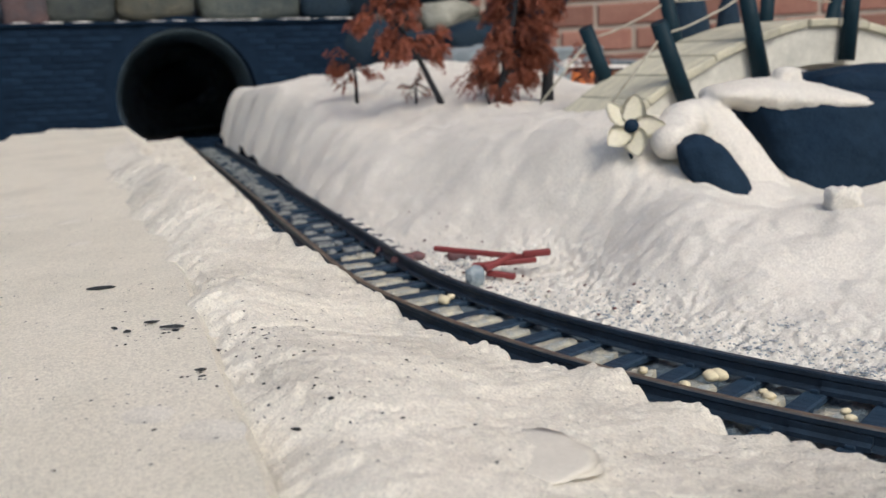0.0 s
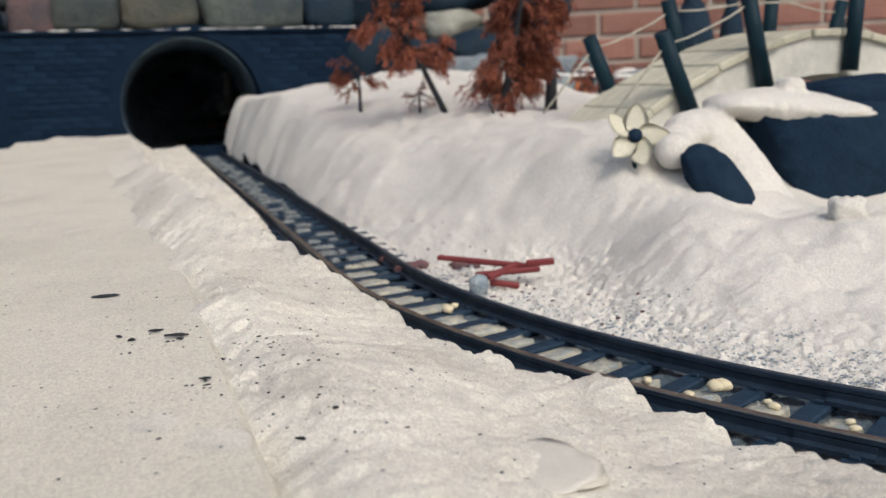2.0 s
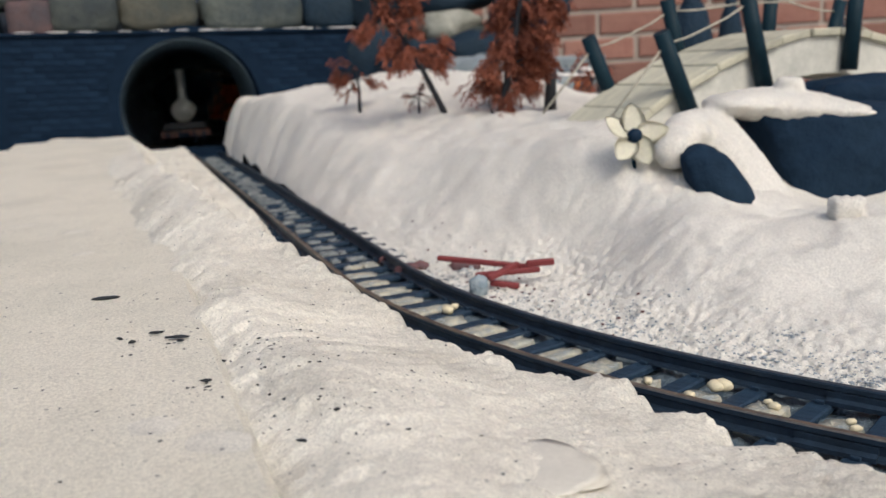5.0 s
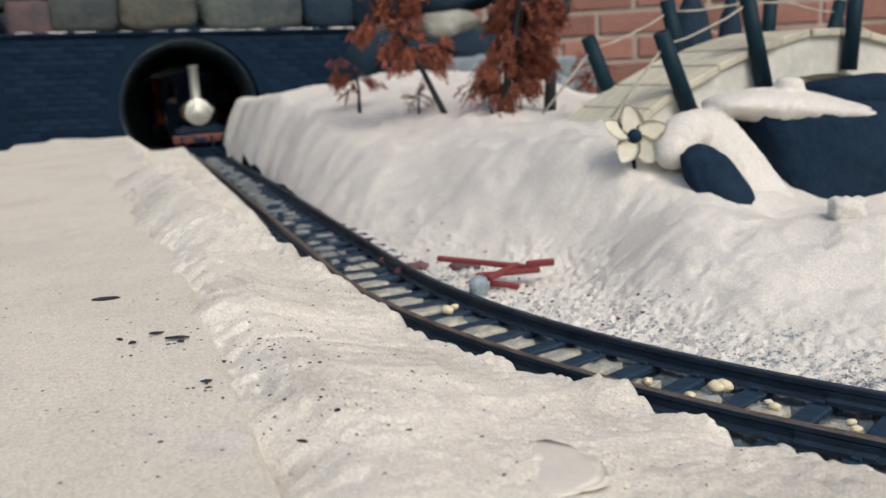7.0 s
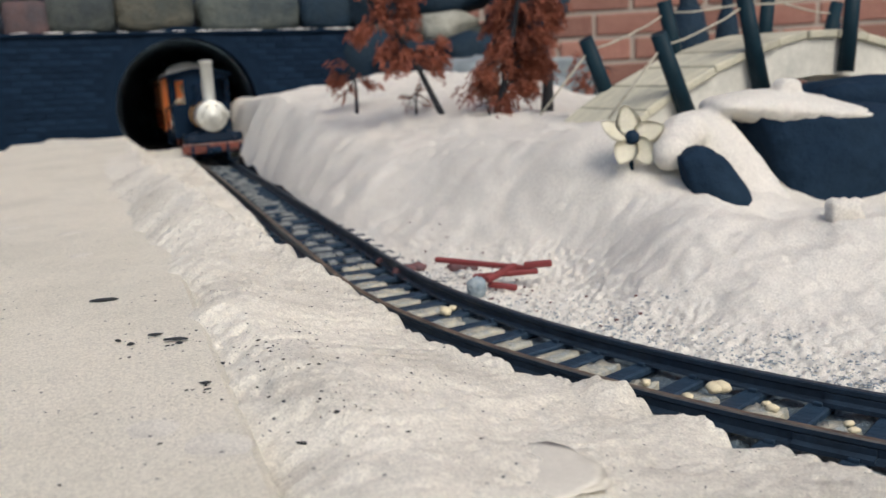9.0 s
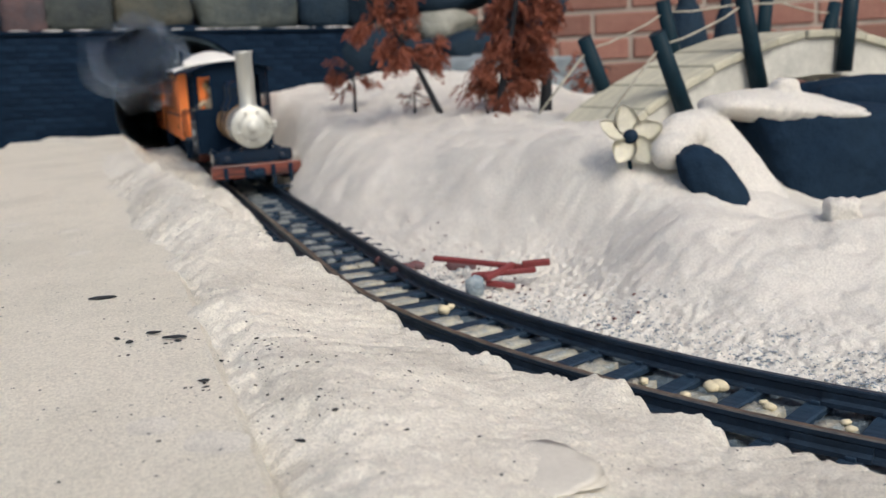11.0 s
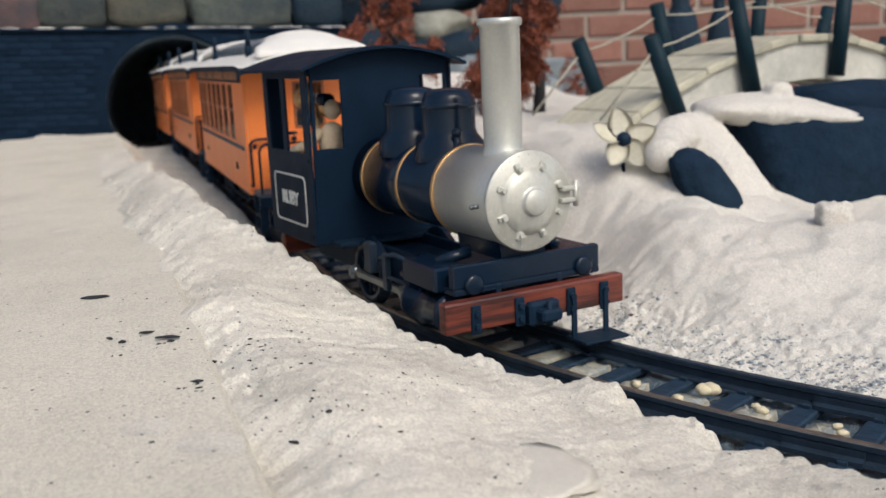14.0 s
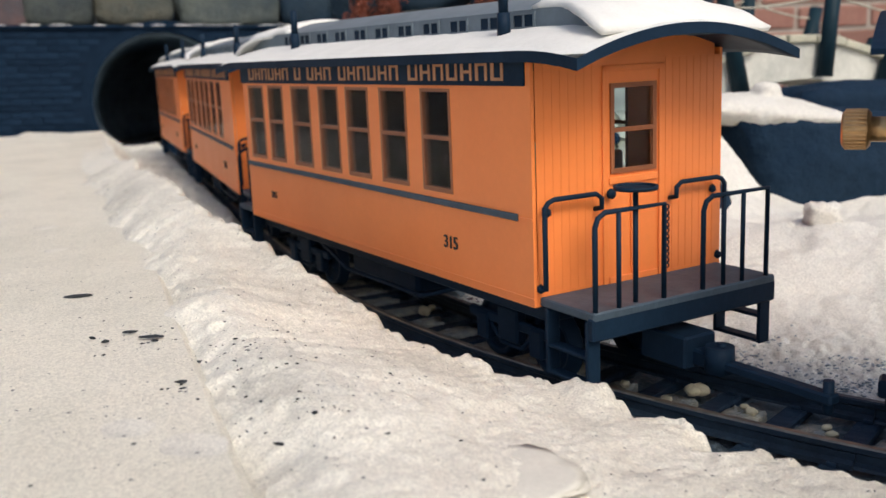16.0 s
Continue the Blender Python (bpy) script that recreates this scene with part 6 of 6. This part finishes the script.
        for y0, y1, z0, z1 in ((-0.0175, -0.0145, 0.046, 0.1395), (0.0145, 0.0175, 0.046, 0.1395), (-0.0175, 0.0175, 0.137, 0.1395), (-0.014, 0.014, 0.0895, 0.0925), (-0.014, 0.014, 0.046, 0.049), (-0.0015, 0.0015, 0.049, 0.0895)):
            out(bm, y0, y1, z0, z1, 0.0010, 0.0003)
        d = part("end_door", bm, ORANGE, e, "orange panelled end door")
        bm = bmesh.new()
        plate(bm, rect(-0.0130, 0.0130, 0.0940, 0.1320), min(xo, xo + end * 0.0008) - 0.001, max(xo, xo + end * 0.0008), [rect(-0.0110, 0.0110, 0.0960, 0.1115), rect(-0.0110, 0.0110, 0.1133, 0.1300)])
        fr = part("door_window", bm, ORANGE_DARK, e, "brown door window frame")
        bm = bmesh.new()
        box(bm, xo - end * 0.0012 - 0.0003, xo - end * 0.0012 + 0.0003, -0.0125, 0.0125, 0.0945, 0.1315)
        part("pane", bm, GLASS, fr).visible_shadow = False
        bm = bmesh.new()
        lathe(bm, [(0.0008, 0), (0.0008, 0.002), (0.0022, 0.0025), (0.0022, 0.0038), (0, 0.0042)], 12, Matrix.Translation((xo, -0.0150, 0.0860)) @ (ALONG_X if end > 0 else Matrix.Rotation(-math.pi / 2, 4, "Y")))
        part("door_knob", bm, COACH_BLACK, d, "black door knob")
        # platform
        xp = xo + end * 0.0345
        bm = bmesh.new()
        box(bm, min(xo, xp), max(xo, xp), -0.0514, 0.0514, 0.0425, 0.0463, 0.0006)
        pf = part("platform", bm, PLATFORM_GREY, car, "dark grey end platform")
        bm = bmesh.new()
        box(bm, min(xp, xp - end * 0.004), max(xp, xp - end * 0.004), -0.0520, 0.0520, 0.0345, 0.0440, 0.0008)
        part("end_beam", bm, COACH_BLACK, pf, "black end beam")
        for y in (-0.049, 0.049):
            xs, xe = min(xo + end * 0.004, xp - end * 0.003), max(xo + end * 0.004, xp - end * 0.003)
            for z in (0.0150, 0.0265):
                bm = bmesh.new()
                box(bm, xs, xe, y - 0.003, y + 0.003, z, z + 0.0015, 0.0003)
                part("step", bm, COACH_BLACK, pf)
            for xx in (xs + 0.001, xe - 0.001):
                bm = bmesh.new()
                box(bm, xx - 0.001, xx + 0.001, y - 0.0032, y + 0.0032, 0.0148, 0.0424, 0.0003)
                part("step_hanger", bm, COACH_BLACK, pf)
        # railings
        xr = xp - end * 0.0015
        for sg in (-1, 1):
            bm = bmesh.new()
            if sg < 0:
                ya, yb = -0.0495, -0.0135
            else:
                ya, yb = 0.0085, 0.0470
            pipe(bm, [(xr, ya, 0.0463), (xr, ya, 0.0795), (xr, ya + 0.0015, 0.0830), (xr, ya + 0.0050, 0.0850), (xr, yb, 0.0850), (xr, yb, 0.0463)], 0.0011)
            rod(bm, (xr, ya + 0.012, 0.0463), (xr, ya + 0.012, 0.0850), 0.0010)
            if sg > 0:
                rod(bm, (xr, ya + 0.0235, 0.0463), (xr, ya + 0.0235, 0.0850), 0.0010)
            part("railing", bm, COACH_BLACK, pf, "black platform railing")
            # grab rails on the end wall
            bm = bmesh.new()
            y0, y1 = sg * 0.0515, sg * 0.0215
            xg = xo + end * 0.0045
            pipe(bm, [(xo, y0, 0.0495), (xg, y0, 0.0500), (xg, y0, 0.0840), (xg, y0 - sg * 0.002, 0.0862), (xg, y0 - sg * 0.005, 0.0872), (xg, y1 + sg * 0.003, 0.0872), (xg, y1, 0.0850), (xg, y1, 0.0810), (xo, y1, 0.0800)], 0.0011)
            for yy, zz in ((y0, 0.0500), (y0 - sg * 0.004, 0.0815)):
                lump(bm, (xo + end * 0.001, yy, zz), (0.0022, 0.0018, 0.0022), 1, 0.0, 1)
            part("grab_rail", bm, COACH_BLACK, e, "black grab rail")
        bm = bmesh.new()
        xb_ = xp - end * 0.004
        rod(bm, (xb_, -0.0265, 0.0463), (xb_, -0.0265, 0.0925), 0.0011)
        lathe(bm, [(0.0088 - 0.0012, 0.0925), (0.0088, 0.0918), (0.0088, 0.0934), (0.0076, 0.0934), (0.0076, 0.0925)], 24, Matrix.Translation((xb_, -0.0265, 0)))
        lathe(bm, [(0.0080, 0.0926), (0, 0.0930)], 20, Matrix.Translation((xb_, -0.0265, 0)))
        part("brake_wheel", bm, COACH_BLACK, pf, "black brake wheel on a post")
        bm = bmesh.new()
        for k in range(11):
            z = 0.0835 - 0.0024 * k
            lathe(bm, [(0.0009, -0.0004), (0.0013, 0), (0.0009, 0.0004), (0.0005, 0), (0.0009, -0.0004)], 8, Matrix.Translation((xr, -0.0118, z)) @ Matrix.Rotation(math.pi / 2, 4, "X" if k % 2 else "Y"))
        part("chain", bm, COACH_BLACK, pf, "short hanging chain")
        bm = bmesh.new()
        box(bm, min(xp, xp + end * 0.020), max(xp, xp + end * 0.020), -0.0045, 0.0045, 0.0175, 0.0245, 0.001)
        box(bm, min(xp - end * 0.02, xp + end * 0.006), max(xp - end * 0.02, xp + end * 0.006), -0.009, 0.009, 0.0160, 0.0300, 0.001)
        rod(bm, (xp + end * 0.017, 0, 0.0150), (xp + end * 0.017, 0, 0.0290), 0.0017)
        part("coupler", bm, COACH_BLACK, pf, "black knuckle coupler")
    # roof: a low arch with a raised clerestory that bows down at both ends
    R, n = L + 0.0370, 28
    Wr = w + 0.0062
    def roof_z(y, x):
        dip = 0.0030 * max(0.0, (abs(x) - L) / 0.0335) ** 2
        return ze + 0.0015 + 0.0120 * (1 - (abs(y) / Wr) ** 2.0) - dip
    def shell(name, y_lim, lift, thick, mat, x_lim, label, parent=car, wav=0.0):
        bm = bmesh.new()
        top, bot = [], []
        nx = 44
        for i in range(nx + 1):
            x = -x_lim + 2 * x_lim * i / nx
            tr, br = [], []
            for k in range(n + 1):
                y = -y_lim + 2 * y_lim * k / n
                wv = wav * (noise.noise(Vector((x * 60, y * 60, 2))) + 0.6) if wav else 0
                edge = 1.0
                if wav:
                    edge = min(1.0, max(0.0, (y_lim - abs(y)) / 0.004, 0.0)) * min(1.0, max(0.0, (x_lim - abs(x)) / 0.004))
                z = roof_z(y, x) + lift
                tr.append(bm.verts.new((x, y, z + (thick + wv) * edge)))
                br.append(bm.verts.new((x, y, z)))
            top.append(tr)
            bot.append(br)
        for i in range(nx):
            for k in range(n):
                bm.faces.new((top[i][k], top[i + 1][k], top[i + 1][k + 1], top[i][k + 1])).smooth = True
                bm.faces.new((bot[i][k], bot[i][k + 1], bot[i + 1][k + 1], bot[i + 1][k])).smooth = True
            bm.faces.new((bot[i][0], bot[i + 1][0], top[i + 1][0], top[i][0]))
            bm.faces.new((top[i][n], top[i + 1][n], bot[i + 1][n], bot[i][n]))
        for k in range(n):
            bm.faces.new((bot[0][k + 1], bot[0][k], top[0][k], top[0][k + 1]))
            bm.faces.new((bot[nx][k], bot[nx][k + 1], top[nx][k + 1], top[nx][k]))
        bmesh.ops.recalc_face_normals(bm, faces=bm.faces[:])
        return part(name, bm, mat, parent, label)
    rf = shell("roof", Wr, -0.0040, 0.0042, COACH_BLACK, R, "dark curved roof with a black edge")
    shell("roof_snow", Wr - 0.0004, 0.0003, 0.0005, ROOF_SNOW, R - 0.0004, "thin layer of snow", rf, 0.0007)
    # clerestory
    wc, zc0, zc1 = 0.0310, roof_z(0.031, 0) - 0.004, 0.1715
    LC = 0.150
    bm = bmesh.new()
    prof = [(-wc, zc0), (-wc, zc1 - 0.0075)] + [(-wc + 2 * wc * i / 14, zc1 - 0.0075 + 0.0075 * (1 - (2 * i / 14 - 1) ** 2)) for i in range(1, 14)] + [(wc, zc1 - 0.0075), (wc, zc0)]
    rows = []
    for x in [-LC - 0.045, -LC - 0.036, -LC - 0.024, -LC - 0.012, -LC, LC, LC + 0.012, LC + 0.024, LC + 0.036, LC + 0.045]:
        t = max(0.0, (abs(x) - LC) / 0.045)
        k = math.cos(t * math.pi / 2) ** 0.75 if t < 1 else 0.0
        fl = roof_z(0.0, x) - 0.003
        rows.append([bm.verts.new((x, y * (1 + 0.12 * t), max(fl + (z - fl) * k, roof_z(y, x) - 0.002) if z > zc0 else zc0 - 0.001)) for y, z in prof])
    for a, b in zip(rows, rows[1:]):
        for i in range(len(prof) - 1):
            bm.faces.new((a[i], a[i + 1], b[i + 1], b[i])).smooth = 2 <= i < len(prof) - 3
    bm.faces.new(rows[0])
    bm.faces.new(rows[-1][::-1])
    bmesh.ops.recalc_face_normals(bm, faces=bm.faces[:])
    cl = part("clerestory", bm, ROOF_GREY, rf, "blue-grey raised clerestory")
    for sgn in (-1, 1):
        for i in range(11):
            x = -0.132 + 0.0262 * i
            bm = bmesh.new()
            yo = sgn * wc
            plate(bm, rect(x - 0.0085, x + 0.0085, zc1 - 0.0155, zc1 - 0.0085), min(yo, yo + sgn * 0.0008), max(yo, yo + sgn * 0.0008), [rect(x - 0.0070, x - 0.0006, zc1 - 0.0145, zc1 - 0.0095), rect(x + 0.0006, x + 0.0070, zc1 - 0.0145, zc1 - 0.0095)], axis="y")
            o = part("roof_light", bm, ROOF_GREY, rf)
            bm = bmesh.new()
            box(bm, x - 0.0075, x + 0.0075, min(yo, yo + sgn * 0.0003), max(yo, yo + sgn * 0.0003), zc1 - 0.0150, zc1 - 0.0090)
            part("dark_pane", bm, COACH_BLACK, rf)
    # snow hoods on the bowed ends, and along the top
    for end in (-1, 1):
        bm = bmesh.new()
        rows = []
        for j in range(13):
            t = j / 12
            x = end * (LC - 0.014 + (R - 0.003 - LC + 0.014) * t)
            tt = max(0.0, (abs(x) - LC) / 0.045)
            k = math.cos(min(1, tt) * math.pi / 2) ** 0.75 if tt < 1 else 0.0
            row = []
            yl = 0.0315 + 0.014 * step(t, 0.25, 0.9)
            for i in range(23):
                y = -yl + 2 * yl * i / 22
                fl = roof_z(0.0, x) - 0.003
                zt = zc1 - 0.0075 * (min(1, abs(y) / 0.033)) ** 2
                base = max(fl + (zt - fl) * k, roof_z(y, x))
                ed = min(1.0, (yl - abs(y)) / 0.004, t / 0.06, (1 - t) / 0.08)
                row.append(bm.verts.new((x, y, base + 0.0005 + 0.0016 * max(ed, 0) + 0.0008 * noise.noise(Vector((x * 90, y * 90, 0))))))
            rows.append(row)
        for a, b in zip(rows, rows[1:]):
            for i in range(22):
                bm.faces.new((a[i], a[i + 1], b[i + 1], b[i])).smooth = True
        bmesh.ops.recalc_face_normals(bm, faces=bm.faces[:])
        g = bmesh.ops.solidify(bm, geom=bm.faces[:], thickness=0.0022)
        part("snow_hood", bm, ROOF_SNOW, rf, "thick snow on the rounded roof end")
    for x in (0.128, -0.10):
        bm = bmesh.new()
        rod(bm, (x, -0.0405, roof_z(0.04, 0) - 0.001), (x, -0.0405, roof_z(0.04, 0) + 0.010), 0.0030, 0.0028, 14)
        rod(bm, (x, -0.0405, roof_z(0.04, 0) + 0.010), (x, -0.0405, roof_z(0.04, 0) + 0.024), 0.0021, 0.0021, 14)
        part("stove_pipe", bm, COACH_BLACK, rf, "black stove pipe")
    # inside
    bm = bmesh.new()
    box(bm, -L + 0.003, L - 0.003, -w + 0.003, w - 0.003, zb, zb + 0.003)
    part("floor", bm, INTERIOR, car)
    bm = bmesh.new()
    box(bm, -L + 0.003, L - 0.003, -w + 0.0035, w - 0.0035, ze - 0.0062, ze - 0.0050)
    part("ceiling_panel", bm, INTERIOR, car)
    bm = bmesh.new()
    for i in range(11):
        x = -0.145 + 0.0245 * i
        for sgn in (-1, 1):
            y0, y1 = sorted((sgn * 0.016, sgn * 0.049))
            box(bm, x, x + 0.004, y0, y1, zb + 0.003, 0.0955, 0.001)
            box(bm, x, x + 0.014, y0, y1, zb + 0.003, 0.066, 0.001)
    part("seating", bm, SEAT, car, "pale grey bench seats", kind="stuff")
    # underframe and trucks
    bm = bmesh.new()
    box(bm, -L, L, -0.046, 0.046, 0.0340, 0.0418, 0.0008)
    box(bm, -0.05, 0.03, -0.034, 0.034, 0.018, 0.034, 0.002)
    for y in (-0.040, 0.040):
        pipe(bm, [(-0.085, y, 0.034), (-0.045, y, 0.0215), (0.045, y, 0.0215), (0.085, y, 0.034)], 0.0012)
    part("underframe", bm, COACH_BLACK, car, "black underframe with truss rods")
    wheels = []
    for xt in (-0.118, 0.118):
        bm = bmesh.new()
        for sgn in (-1, 1):
            y = sgn * 0.0335
            box(bm, xt - 0.034, xt + 0.034, y - 0.0018, y + 0.0018, 0.0195, 0.0245, 0.0008)
            for q in (-1, 1):
                box(bm, xt + q * 0.0215 - 0.0048, xt + q * 0.0215 + 0.0048, y - 0.003, y + 0.003, 0.0100, 0.0235, 0.001)
            box(bm, xt - 0.008, xt + 0.008, y - 0.003, y + 0.003, 0.0130, 0.0300, 0.001)
            pipe(bm, [(xt - 0.020, y, 0.0215), (xt - 0.008, y, 0.0110), (xt + 0.008, y, 0.0110), (xt + 0.020, y, 0.0215)], 0.0013)
        box(bm, xt - 0.006, xt + 0.006, -0.034, 0.034, 0.021, 0.0335, 0.001)
        tk = part("truck", bm, COACH_BLACK, car, "black four-wheel truck")
        for q in (-1, 1):
            for sgn in (-1, 1):
                wheel(tk, xt + q * 0.0215, sgn * 0.0245, 0.0152, 0.0152, 0, "wheel", sgn)
    return car


engine, driving_wheels, side_rods, driver = build_engine()
DRIVER_SEAT = driver.matrix_basis.copy()
coach = build_coach("315")
coaches = [coach, copy_thing(coach, Matrix()), copy_thing(coach, Matrix())]
bm = bmesh.new()
box(bm, 0.2100, 0.2690, -0.0028, 0.0028, 0.0185, 0.0225, 0.0008)
rod(bm, (0.2660, 0, 0.0150), (0.2660, 0, 0.0270), 0.0020)
rod(bm, (0.2150, 0, 0.0170), (0.2150, 0, 0.0275), 0.0062, 0.0058, 16)
part("drawbar", bm, COACH_BLACK, coach, "long black drawbar to the locomotive")

# ---------------------------------------------------------------- what moves
COACH_LAG, COACH_STEP = 0.4135, 0.428
RUN = [(0, -2.36), (1, -2.22), (2, -2.08), (3, -1.94), (3.5, -1.87), (4, -1.80), (5, -1.655), (6, -1.51), (6.5, -1.44), (7, -1.368), (7.5, -1.296), (8, -1.218), (8.5, -1.146), (9, -1.07),
       (10, -0.875), (10.75, -0.685), (11.5, -0.48), (12, -0.364), (12.5, -0.238), (13, -0.108), (13.5, 0.011), (14, 0.1190), (14.5, 0.2315), (15, 0.337), (15.5, 0.449), (16, 0.556)]


def distance(t):
    """How far the engine has come at t: a smooth curve through RUN."""
    T, S = [r[0] for r in RUN], [r[1] for r in RUN]
    i = max(0, min(len(T) - 2, sum(1 for v in T if v <= t) - 1))

    def slope(k):
        a, b = max(k - 1, 0), min(k + 1, len(T) - 1)
        return (S[b] - S[a]) / (T[b] - T[a])
    h = T[i + 1] - T[i]
    u = (t - T[i]) / h
    return ((2 * u ** 3 - 3 * u ** 2 + 1) * S[i] + (u ** 3 - 2 * u ** 2 + u) * h * slope(i) + (-2 * u ** 3 + 3 * u ** 2) * S[i + 1] + (u ** 3 - u ** 2) * h * slope(i + 1))


def motions():
    ticks = [i * 0.2 for i in range(81)]
    walk(engine, [(t, chord(distance(t), 0.034)) for t in ticks])
    walk(driver, [(t, chord(distance(t), 0.034) @ DRIVER_SEAT) for t in ticks])
    for k, c in enumerate(coaches):
        walk(c, [(t, chord(distance(t) - COACH_LAG - COACH_STEP * k, 0.118)) for t in ticks])
    # wheels roll without slipping; the rods go round with the crank pins
    fine = [i * 0.1 for i in range(161)]
    s_end, r, crank = distance(15.0), 0.0195, 0.0085
    for w in driving_wheels:
        base = w.matrix_basis.copy()
        sign = 1 if base.to_3x3()[2][1] > 0 else -1
        walk(w, [(t, base @ Matrix.Rotation(-(distance(t) - s_end) / r * (1 if base.to_3x3()[1][2] < 0 else -1) * -1 + math.pi, 4, "Z")) for t in fine])
    for o in side_rods:
        rows = []
        for t in fine:
            a = -(distance(t) - s_end) / r + math.radians(268)
            rows.append((t, Matrix.Translation((crank * math.cos(a), 0, 0.0195 + crank * math.sin(a)))))
        walk(o, rows)
    # smoke rolls out of the tunnel behind the engine and drifts off
    for ob, dx, dz, i in puffs:
        e = 0.12 * i
        hx, hy, hz, _ = line(-1.62)
        walk(ob, [(0, pose(hx, hy, 0.10)), (10.2, pose(hx, hy, 0.10)), (10.8, pose(-0.455, 1.75, 0.15)), (11.3, pose(-0.50 + dx * 0.6, 1.50, 0.172 + dz * 0.5, 0, 20 + 5 * i, 0)), (11.7, pose(-0.57 + dx, 1.46, 0.160 + dz, 0, 40, 10)),
                  (12.1, pose(-0.68 + dx, 1.44, 0.175 + dz, 0, 60, 20)), (12.6, pose(-1.05 + dx, 1.42, 0.21 + dz, 0, 80, 30)), (16, pose(-2.4 + dx, 1.4, 0.35 + dz, 0, 100, 40))])
    # the pinwheel turns a little between two lulls
    base = rotor.matrix_basis.copy()
    walk(rotor, [(t, base @ Matrix.Rotation(math.radians(a), 4, "Z")) for t, a in ((0, -6), (1, -4), (2.0, -2), (4.2, 2), (5.2, 9), (6.3, 14), (9, 15), (12, 15), (16, 15))])


build_brick_wall()
build_tunnel_bricks()
motions()
